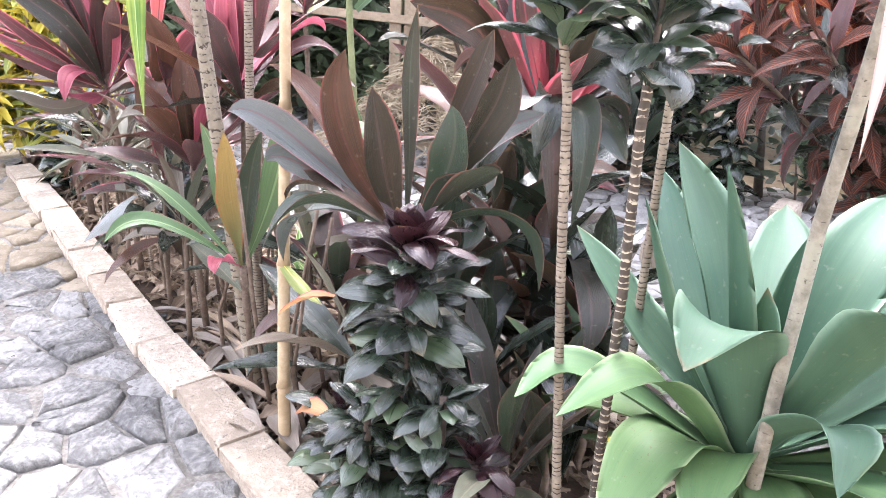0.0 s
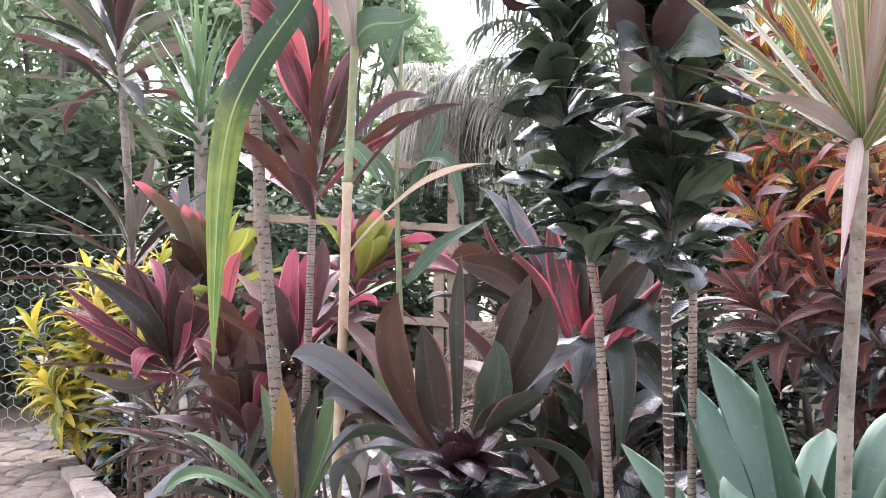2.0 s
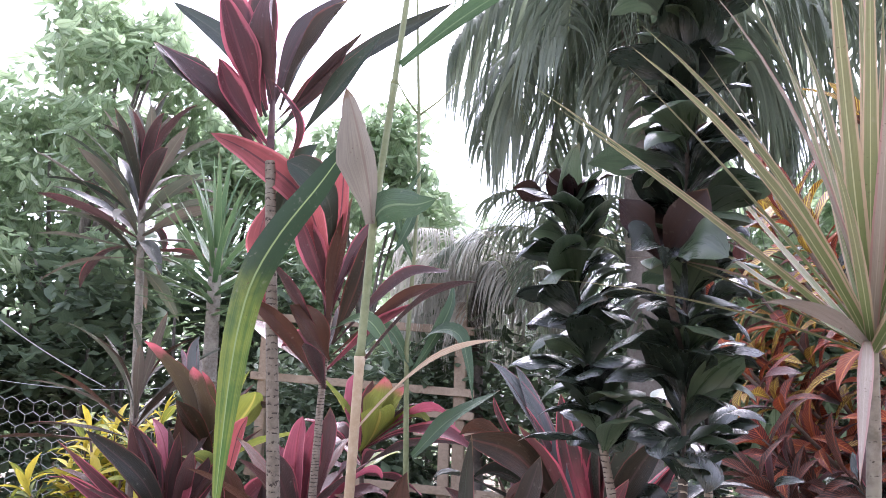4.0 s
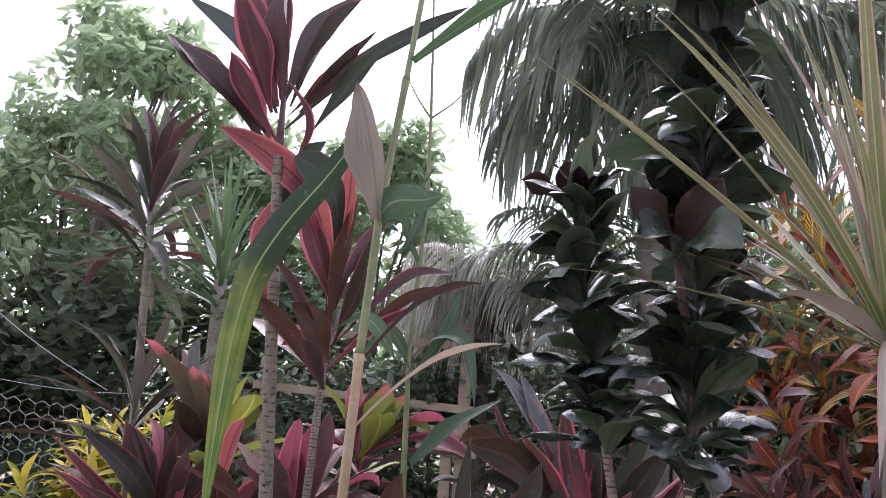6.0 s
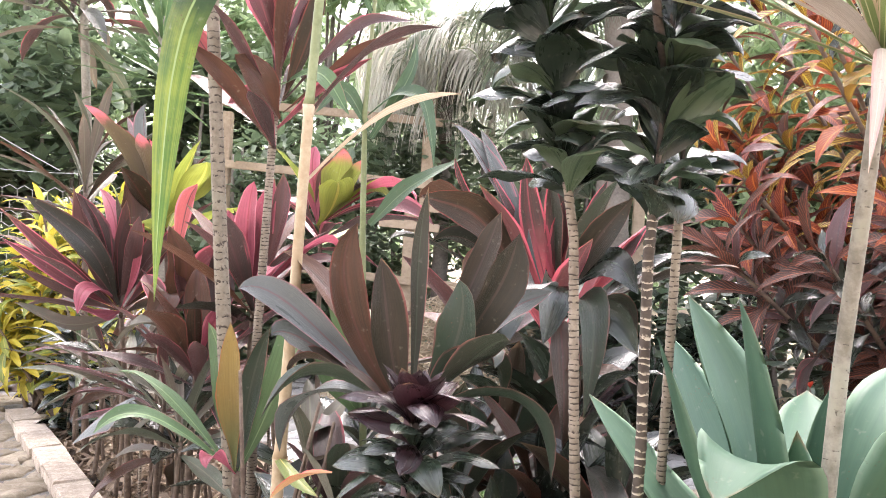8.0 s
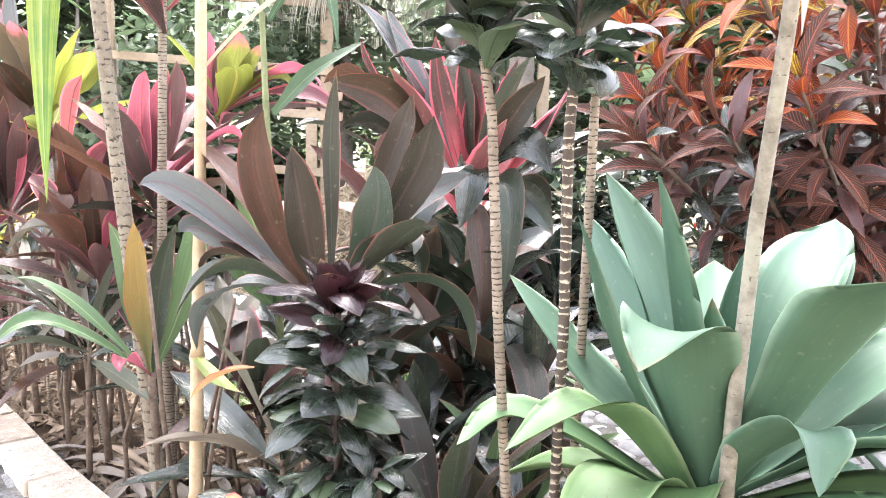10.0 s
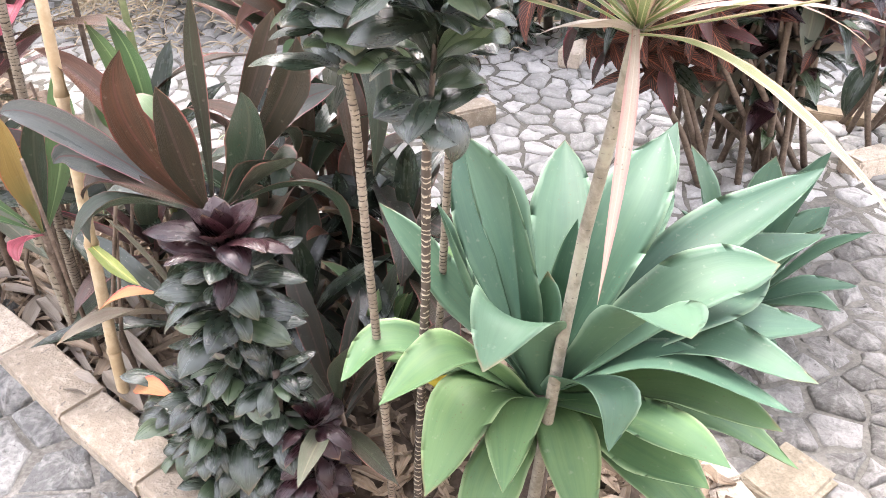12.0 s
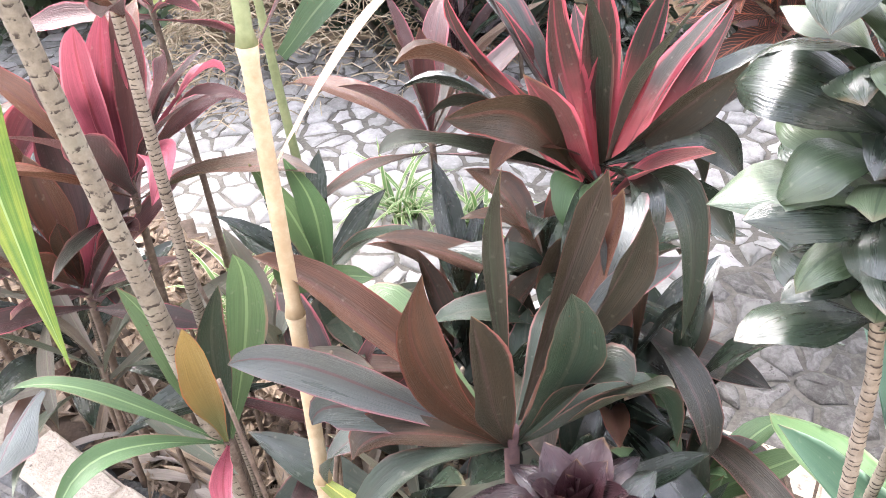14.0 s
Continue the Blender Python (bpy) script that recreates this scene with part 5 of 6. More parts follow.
leaves_to(lime, (-0.547, 2.75, 1.046), [
    ((-0.449, 2.65, 1.299), (0.02, 0, 0.0), 0.1, M_LIMERED),
    ((-0.593, 2.8, 1.335), (0, 0, 0), 0.07, M_PINK),
    ((-0.456, 2.6, 1.199), (0.03, 0, 0.0), 0.11, M_YELLOWGREEN),
    ((-0.374, 2.7, 1.283), (0, 0, 0.0), 0.06, M_LIMERED),
    ((-0.43, 2.8, 1.205), (0.02, 0, 0.04), 0.06, M_GREY),
    ((-0.294, 2.7, 1.147), (0.03, 0, 0.05), 0.06, M_YELLOWGREEN),
    ((-0.324, 2.75, 1.214), (0.02, 0, 0.02), 0.06, M_YELLOWGREEN),
    ((-0.202, 2.7, 1.159), (0.03, 0, 0.06), 0.06, M_PINK),
    ((-0.683, 2.8, 1.139), (-0.03, 0, 0.02), 0.08, M_PURPLE),
    ((-0.15, 2.6, 1.077), (0.02, 0, 0.05), 0.07, M_RED),
])
cordyline((0.02, 2.55, 0.05), (0.02, 2.50, 0.72), "dark red cordyline by the paving", [M_BROWN, M_PURPLE, M_GREYBROWN], n=12, length=0.42, width=0.075, seed=38, el=(80, 5), droop=35)
# thin stems with dull straps, close to the kerb
for k, (x, y, h, ms) in enumerate(((-0.78, 2.22, 0.46, [M_STRAP_DULL]), (-0.92, 2.42, 0.52, [M_STRAP_DULL, M_PURPLE]), (-1.02, 2.62, 0.44, [M_STRAP_DULL]), (-1.22, 2.75, 0.5, [M_STRAP_DULL, M_BROWN]),
                                (-1.42, 2.98, 0.46, [M_STRAP_DULL]), (-1.55, 3.25, 0.5, [M_PURPLE, M_BROWN]), (-0.86, 2.55, 0.6, [M_PURPLE, M_BROWN]), (-1.75, 3.42, 0.45, [M_DARK, M_DARK_MID]))):
    cordyline((x, y, 0.05), (x + 0.02, y, h), "thin-stemmed cordyline with dull arching strap leaves", ms, n=10, length=0.38, width=0.042, seed=50 + k, el=(65, -5), droop=50, stem=0.007, foot=0.2, group="thin cordylines")


def bare_canes():
    """Crowded bare canes under the leaves along the kerb."""
    rnd = random.Random(9)
    for k in range(46):
        f = rnd.random()
        a = KERB[1].lerp(KERB[3], 0.08 + 0.8 * f)
        n = Vector((0.764, 0.645))
        p = a + n * rnd.uniform(0.12, 0.42)
        h = rnd.uniform(0.3, 0.75)
        line = [(p.x, p.y, 0.02), (p.x + rnd.uniform(-0.03, 0.03), p.y + rnd.uniform(-0.03, 0.03), h * 0.5), (p.x + rnd.uniform(-0.06, 0.06), p.y + rnd.uniform(-0.06, 0.06), h)]
        ob = new("bare_cane", tube_mesh(line, [0.007, 0.006, 0.004], 6))
        ob.data.materials.append(M_STEM if k % 3 else M_BARK_TAN)
        tagged(ob, "thin bare brown cane in the bed", "cane", group="bare canes")


bare_canes()


# ---------------------------------------------------------------- maize stalk with its long leaves
def maize():
    root = thing("maize_plant", (-0.352, 1.72, 0.06), "dried yellow maize stalk with long drooping green leaves", "maize")
    line = [(-0.352, 1.72, 0.03), (-0.348, 1.72, 0.26), (-0.335, 1.72, 0.56), (-0.318, 1.72, 0.90), (-0.303, 1.72, 1.28), (-0.285, 1.725, 1.60), (-0.25, 1.735, 1.93), (-0.215, 1.74, 2.25)]
    for k, (a, b) in enumerate(zip(line, line[1:])):
        part("internode", tube_mesh([a, Vector(a).lerp(Vector(b), 0.05), Vector(a).lerp(Vector(b), 0.94), b], [0.0185 - 0.0013 * k, 0.0150 - 0.0013 * k, 0.0145 - 0.0012 * k, 0.0175 - 0.0013 * k], 10), M_CANE_GREEN if k > 3 else M_CANE, root)
    part("husk", sheet(bow((-0.283, 1.705, 1.58), (-0.358, 1.70, 1.912), (0.014, -0.02, 0.0), 14), 0.090, (1, -0.3, 0.2), 0.46, 0.30, 1.25, 0.42, 0.25, 8), M_HUSK, root)
    long_leaf = thread([(-0.30, 1.72, 1.74), (-0.349, 1.715, 1.765), (-0.416, 1.70, 1.668), (-0.495, 1.69, 1.557), (-0.553, 1.69, 1.45), (-0.583, 1.70, 1.344), (-0.600, 1.71, 1.226), (-0.611, 1.72, 1.096), (-0.619, 1.73, 0.994), (-0.625, 1.74, 0.862)], 30)
    part("leaf", sheet(long_leaf, 0.076, (0.8, 0.35, 0.5), 0.42, 0.30, 1.05, 0.17, 0.16, 8, roll=-0.5), M_CORN, root, "long drooping leaf, green above and streaked yellow towards its tip")
    part("leaf", sheet(bow((-0.305, 1.72, 1.12), (0.0, 1.84, 1.33), (0.0, 0.0, 0.05), 12), 0.04, (0.2, -1, 0.3), 0.5, 0.4, 1.3, 0.1, 0.12, 4), M_DRYSHEATH, root)
    part("leaf", sheet(bow((-0.30, 1.72, 1.26), (-0.05, 1.80, 1.46), (0.0, 0.0, 0.05), 12), 0.045, (0.2, -1, 0.3), 0.5, 0.4, 1.3, 0.1, 0.12, 4), M_PURPLE, root)
    part("leaf", sheet(bow((-0.235, 1.735, 1.98), (0.06, 1.70, 2.16), (0.02, 0, 0.03), 12), 0.055, (0, -1, 0.4), 0.5, 0.4, 1.3, 0.1, 0.05, 4), M_CORN_DARK, root)
    part("leaf", sheet(thread([(-0.29, 1.725, 1.585), (-0.262, 1.70, 1.612), (-0.222, 1.66, 1.612), (-0.165, 1.62, 1.600), (-0.12, 1.60, 1.606)], 18), 0.078, (0.05, -0.45, 0.9), 0.34, 0.45, 1.3, 0.12, 0.22, 8), M_CORN_DARK, root, "dark green drooping torn leaf")
    part("leaf", sheet(bow((-0.345, 1.72, 0.57), (-0.222, 1.60, 0.525), (0.0, 0.0, -0.006), 10), 0.030, (0.6, 0.6, 0.3), 0.4, 0.5, 1.2, 0.3, 0.1, 4), M_YELLOWGREEN, root, "pale green young shoot")
    # tassel
    for dx, dz in ((0.02, 0.35), (0.10, 0.28), (-0.06, 0.30)):
        part("tassel", tube_mesh([(-0.215, 1.74, 2.24), (-0.215 + dx * 0.4, 1.74, 2.24 + dz * 0.6), (-0.215 + dx, 1.74, 2.24 + dz)], [0.004, 0.003, 0.002], 5), M_CANE, root)


maize()


def small_maize():
    root = thing("maize_plant", (-0.25, 2.25, 0.06), "young green maize plant with strap leaves", "maize")
    line = [(-0.25, 2.25, 0.03), (-0.27, 2.25, 0.5), (-0.292, 2.25, 1.0), (-0.300, 2.25, 1.35), (-0.287, 2.25, 1.60), (-0.277, 2.25, 1.83), (-0.283, 2.25, 2.06), (-0.292, 2.25, 2.30), (-0.305, 2.25, 2.60)]
    part("stem", tube_mesh(line, [0.011, 0.010, 0.009, 0.007, 0.0062, 0.0055, 0.005, 0.004, 0.003], 8), M_CANE_GREEN, root)
    for tip in ((-0.367, 2.24, 2.195), (-0.165, 2.26, 2.164)):
        part("twig", tube_mesh([(-0.283, 2.25, 2.055), Vector((-0.283, 2.25, 2.055)).lerp(Vector(tip), 0.5) + Vector((0, 0, -0.008)), tip], [0.0032, 0.0026, 0.0016], 5, name="twig"), M_CANE_GREEN, root)
    for pts, w in (((( -0.29, 2.25, 1.34), (-0.209, 2.24, 1.40), (-0.146, 2.23, 1.385), (-0.118, 2.22, 1.296), (-0.105, 2.22, 1.20)), 0.05), (((-0.275, 2.25, 1.05), (-0.172, 2.24, 1.151), (-0.029, 2.23, 1.235)), 0.055),
                   (((-0.285, 2.25, 1.30), (-0.358, 2.24, 1.405), (-0.43, 2.23, 1.34)), 0.045), (((-0.28, 2.25, 1.28), (-0.185, 2.26, 1.45), (-0.17, 2.27, 1.54)), 0.04), (((-0.275, 2.24, 0.56), (-0.318, 2.2, 0.765), (-0.371, 2.19, 0.886)), 0.056), (((-0.272, 2.24, 0.56), (-0.272, 2.16, 0.79), (-0.306, 2.14, 0.911)), 0.058), (((-0.275, 2.24, 0.54), (-0.336, 2.11, 0.676), (-0.355, 2.09, 0.742)), 0.056),
                   (((-0.275, 2.24, 0.52), (-0.245, 2.11, 0.653), (-0.185, 2.06, 0.675)), 0.06), (((-0.278, 2.25, 1.78), (-0.30, 2.22, 1.70), (-0.335, 2.2, 1.62)), 0.03), (((-0.287, 2.25, 1.60), (-0.33, 2.22, 1.74), (-0.245, 2.18, 1.88)), 0.026)):
        d = Vector(pts[-1]) - Vector(pts[0])
        part("leaf", sheet(thread(pts, 16), w, d.cross(Vector((0.1, -1, 0.6))), 0.45, 0.4, 1.2, 0.14, 0.1, 6, roll=0.5), M_STRAP if w > 0.055 else M_CORN_DARK, root)


small_maize()

# ochre, striped and pink single leaves by the maize
low = thing("cordyline", (-0.50, 1.95, 0.05), "low cordyline with an ochre leaf and green straps", "cordyline", group="cordylines")
part("stem", tube_mesh([(-0.50, 1.95, 0.02), (-0.505, 1.95, 0.3), (-0.505, 1.94, 0.46)], [0.012, 0.01, 0.009], 7), M_STEM, low)
leaves_to(low, (-0.505, 1.94, 0.45), [((-0.50, 1.86, 0.83), (0.0, -0.01, 0.0), 0.062, M_OCHRE), ((-0.60, 2.02, 0.80), (-0.01, 0.0, 0.02), 0.06, M_STRAP), ((-0.46, 1.98, 0.80), (0.0, 0.0, 0.0), 0.06, M_BRONZE_GREEN),
                                 ((-0.804, 1.958, 0.681), (-0.03, 0.0, 0.05), 0.042, M_STRAP, -30), ((-0.744, 1.73, 0.60), (-0.03, 0.0, 0.06), 0.042, M_STRAP, -30), ((-0.49, 1.72, 0.53), (0.0, -0.05, 0.04), 0.04, M_PINK), ((-0.40, 2.0, 0.86), (0.02, 0.02, 0.0), 0.07, M_STRAP)])
fallen = new("fallen_leaf", sheet(bow((-0.163, 1.45, 0.615), (-0.285, 1.50, 0.545), (0, 0, 0.014), 8), 0.045, (0.4, 1, 0), 0.5, 0.2, 1.4, 0.2, 0.05, 4))
fallen.data.materials.append(M_ORANGE)
tagged(fallen, "orange withered leaf caught in the dark dracaena", "leaf")


for name, a, b, w, side, mat, label in (("fallen_leaf", (0.34, 1.36, 0.42), (0.43, 1.22, 0.47), 0.055, (0.6, 0.4, 0.6), M_YELLOW, "yellow fallen leaf caught in the agave"),
                                        ("fallen_leaf", (-0.17, 1.44, 0.36), (-0.26, 1.50, 0.33), 0.045, (0.4, 1, 0.3), M_ORANGE, "orange fallen leaf caught in the dark dracaena"),
                                        ("dry_leaf", (-0.80, 2.02, 0.60), (-0.90, 1.92, 0.50), 0.085, (1, -0.6, 0.4), M_GREY, "grey withered leaf hanging over the kerb"),
                                        ("dry_leaf", (-0.30, 1.66, 0.12), (-0.42, 1.82, 0.11), 0.06, (1, 0.6, 0.2), M_LITTER_PALE, "curled bleached dry leaf lying on the soil"),
                                        ("dry_leaf", (-0.40, 1.72, 0.11), (-0.52, 1.80, 0.10), 0.07, (0.6, 1, 0.1), M_LITTER_PALE, "curled bleached dry leaf lying on the soil")):
    ob = new(name, sheet(bow(a, b, (0, 0, 0.015), 8), w, side, 0.5, 0.2, 1.4, 0.25, 0.2, 4))
    ob.data.materials.append(mat)
    tagged(ob, label, "leaf")


# ---------------------------------------------------------------- yellow croton, far cordylines, spiky dracaena
def croton(at, height, spread, label, mats, n, length, width, seed, stems=5, tops=None, lean=(0.0, 0.0), bare=0.25, rise=None):
    root = thing("croton", at, label, "croton", group="crotons")
    rnd = random.Random(seed)
    shapes = leaf_set(length, width, [(25, -30), (35, -20), (10, -55), (45, 0)], peak=0.5, foot=0.15, point=1.3, fold=0.18, wave=0.14, nw=4, n=8)
    a = Vector(at)
    for s in range(stems):
        top = a + Vector((lean[0] + rnd.uniform(-1, 1) * spread, lean[1] + rnd.uniform(-1, 1) * spread * 0.7, height * rnd.uniform(0.42, 1.0)))
        if rise:
            top.z = max(0.8, min(top.z, rise[0] + rise[1] * top.x))
        mid_p = a.lerp(top, 0.5) + Vector((rnd.uniform(-0.05, 0.05), 0, 0.05))
        foot = a + Vector((rnd.uniform(-0.4, 0.4), rnd.uniform(-0.4, 0.4), 0)) * spread - Vector((0, 0, 0.04))
        part("stem", tube_mesh([foot, foot.lerp(mid_p, 0.5) + Vector((rnd.uniform(-0.04, 0.04), rnd.uniform(-0.04, 0.04), 0)), mid_p, top], [0.014, 0.012, 0.009, 0.005], 7), M_STEM, root)
        for k in range(n):
            f = bare + (1 - bare) * (k / n)
            p = a.lerp(mid_p, f * 2) if f < 0.5 else mid_p.lerp(top, f * 2 - 1)
            pick = tops if tops and f > 0.55 and p.z > 1.02 and p.x < a.x + 0.85 * lean[0] and rnd.random() < 0.85 else mats
            mat = pick[rnd.randrange(len(pick))]
            if tops and pick is tops and p.z > 1.32 and rnd.random() < 0.45:
                mat = M_YELLOWVEIN
            part("leaf", shapes[rnd.randrange(4)], mat, root, m=aim(p, (top - a), k * GOLDEN, rnd.uniform(-32, 38) + (18 if f > 0.9 else 0), rnd.uniform(0.65, 1.15), rnd.uniform(0.8, 1.2)))
    return root


croton((-2.25, 4.15, 0.0), 1.22, 0.48, "bushy croton with yellow and green leaves", [M_YELLOW, M_YELLOW, M_YELLOWGREEN, M_YELLOWGREEN, M_YELLOW], 52, 0.21, 0.044, 61, stems=28)
dark_column((-1.86, 3.62, 0.05), [(-1.86, 3.62, 0.0), (-1.86, 3.62, 0.25), (-1.86, 3.62, 0.5)], 0.05, 80, "low very dark dracaena at the kerb", seed=17, mid=0.05, scale=1.1, ringed=False, young=4)
cordyline((-2.0, 4.0, 0.0), (-2.14, 4.0, 2.48), "tall slim cordyline with narrow green and purple leaves", [M_BRONZE_GREEN, M_STRAP_DULL, M_STRAP_DULL, M_PURPLE], n=60, length=0.60, width=0.078, seed=62, el=(90, -5), droop=42, stem=0.022, stem_mat=M_BARK, rings=True, spread=0.5)
cordyline((-1.60, 3.25, 0.0), (-1.63, 3.22, 1.22), "slim cordyline with reddish drooping leaves", [M_BROWN, M_STRAP_DULL, M_STRAP_DULL], n=20, length=0.5, width=0.055, seed=63, el=(84, -5), droop=55, stem=0.012, spread=0.2)


def spiky(at, top, label, n, length, seed):
    root = thing("dracaena", at, label, "dracaena")
    a, b = Vector(at), Vector(top)
    part("trunk", tube_mesh([a - Vector((0, 0, 0.05)), a.lerp(b, 0.5) + Vector((0.02, 0, 0)), b], [0.045, 0.038, 0.03], 9, rings=0.08, ring_gap=0.05), M_BARK, root)
    rnd = random.Random(seed)
    shapes = leaf_set(length, 0.034, [(0, -5), (0, -20), (0, 5)], foot=0.7, peak=0.3, point=1.1, nw=2, n=6)
    for k in range(n):
        f = k / n
        part("leaf", shapes[k % 3], M_SPIKE, root, m=aim(b - Vector((0, 0, 0.35 * f)), (0, 0, 1), k * GOLDEN, 85 - 95 * f + rnd.uniform(-8, 8), rnd.uniform(0.75, 1.1)))


spiky((-1.50, 3.6, 0.0), (-1.50, 3.6, 1.95), "spiky green dracaena on a pale trunk", 54, 0.52, 64)

# ---------------------------------------------------------------- beds beyond the paving
croton((1.86, 2.95, -0.03), 2.45, 0.66, "tall croton with red leaves and yellow veins", [M_CROTON_DULL, M_CROTON_DULL, M_CROTON_DULL, M_DARK, M_PURPLE], 62, 0.205, 0.046, 71, stems=26, tops=[M_CROTON_HOT, M_CROTON_HOT, M_CROTON_HOT, M_YELLOWVEIN, M_CROTON, M_CROTON], lean=(-0.62, -0.35), bare=0.45, rise=(0.66, 1.45))
croton((2.35, 4.6, -0.03), 1.7, 0.5, "broad croton with dark red leaves", [M_CROTON, M_CROTON, M_CROTON_HOT], 30, 0.32, 0.055, 72, stems=7)
dark_column((1.22, 4.25, -0.03), [(1.22, 4.25, -0.05), (1.22, 4.25, 0.4), (1.22, 4.25, 0.85)], 0.02, 130, "bushy dark dracaena across the paving", seed=18, mid=0.1, scale=1.0, ringed=False, young=6)
dark_column((0.98, 4.35, -0.03), [(0.98, 4.35, -0.05), (0.98, 4.35, 0.3), (0.98, 4.35, 0.65)], 0.02, 80, "bushy dark dracaena across the paving", seed=19, mid=0.1, scale=0.95, ringed=False, young=4)


def ixora():
    root = thing("ixora_shrub", (1.62, 4.15, -0.03), "low green shrub with red flower clusters", "shrub")
    rnd = random.Random(4)
    shapes = leaf_set(0.085, 0.035, [(20, -10), (0, -30)], peak=0.5, foot=0.2, nw=2, n=4)
    petal = leaf_set(0.03, 0.014, [(50, 10)], peak=0.6, foot=0.3, nw=2, n=3)[0]
    for s in range(10):
        top = Vector((1.62 + rnd.uniform(-0.35, 0.35), 4.15 + rnd.uniform(-0.2, 0.2), rnd.uniform(0.3, 0.6)))
        part("stem", tube_mesh([(1.62 + rnd.uniform(-.1, .1), 4.15, -0.05), top], [0.008, 0.004], 5), M_STEM, root)
        for k in range(22):
            part("leaf", shapes[k % 2], M_DARK_MID, root, m=aim(Vector((1.62, 4.15, 0)).lerp(top, rnd.uniform(0.3, 1)), (0, 0, 1), k * GOLDEN, rnd.uniform(-10, 50), rnd.uniform(0.8, 1.3)))
        for k in range(8):
            part("petal", petal, M_FLOWER, root, m=aim(top, (0, 0, 1), k * GOLDEN, rnd.uniform(0, 80), 1.2))


ixora()


def broad_shrub(at, height, label, mats, seed, stems=7, n=16, length=0.26, width=0.085):
    return croton(at, height, 0.42, label, mats, n, length, width, seed, stems)


broad_shrub((1.85, 2.85, -0.03), 1.3, "open shrub with dark pointed leaves on bare branches", [M_DARK, M_DARK_MID, M_DARK, M_STRAP_DULL, M_DARK_YOUNG], 73, stems=9, n=15)
broad_shrub((2.55, 3.0, -0.03), 1.2, "dark red and green shrub by the paving", [M_DARK, M_PURPLE, M_DARK_MID], 74)


def spider_plant(at, seed, n=40):
    root = thing("spider_plant", at, "tuft of cream-edged narrow arching leaves", "spider plant", group="spider plants")
    rnd = random.Random(seed)
    shapes = leaf_set(0.30, 0.016, [(70, -20), (60, -50), (80, 10)], foot=0.7, peak=0.35, point=1.1, nw=2, n=7)
    for k in range(n):
        part("leaf", shapes[k % 3], M_SPIDER, root, m=aim(Vector(at) + Vector((rnd.uniform(-.05, .05), rnd.uniform(-.05, .05), 0)), (0, 0, 1), k * GOLDEN, rnd.uniform(-20, 10), rnd.uniform(0.7, 1.15)))


spider_plant((0.02, 3.25, 0.0), 81, 46)
spider_plant((-0.55, 2.78, 0.05), 82, 36)
spider_plant((0.22, 3.1, 0.0), 83, 30)
cordyline((0.42, 4.1, 0.0), (0.42, 4.1, 0.18), "dark purple cordyline growing from the paving", [M_DARK_YOUNG, M_DARK, M_PURPLE], n=22, length=0.42, width=0.06, seed=84, el=(85, 20), droop=20)
cordyline((0.75, 4.2, 0.0), (0.75, 4.2, 0.22), "dark green cordyline growing from the paving", [M_DARK, M_BRONZE_GREEN], n=18, length=0.42, width=0.07, seed=85, el=(85, 20), droop=20)


# ---------------------------------------------------------------- timber frame, wire fence
def timber_fence():
    root = thing("timber_fence", (-0.9, 5.2, -0.05), "rough timber frame fence with posts and thin rails", "fence", kind="structure")
    for x, h, w in ((-1.83, 1.78, 0.065), (-0.525, 1.93, 0.075), (-0.62, 1.25, 0.07), (0.78, 1.8, 0.07)):
        part("post", block_mesh(w, 0.06, h + 0.3, 0.006, 0.002, "post"), M_TIMBER, root, m=pose(x, 5.2, h / 2 - 0.15, 0, 0.8, 0))
    for z, x0, x1, y in ((1.79, -1.9, -0.42, 5.155), (1.40, -1.9, -0.42, 5.16), (1.10, -0.80, -0.42, 5.155), (1.22, -0.80, -0.42, 5.16), (0.75, -1.9, 0.85, 5.16)):
        part("rail", block_mesh(x1 - x0, 0.022, 0.05, 0.004, 0.001, "rail"), M_TIMBER, root, m=pose((x0 + x1) / 2, y, z, 0, 4.0, 0))


timber_fence()


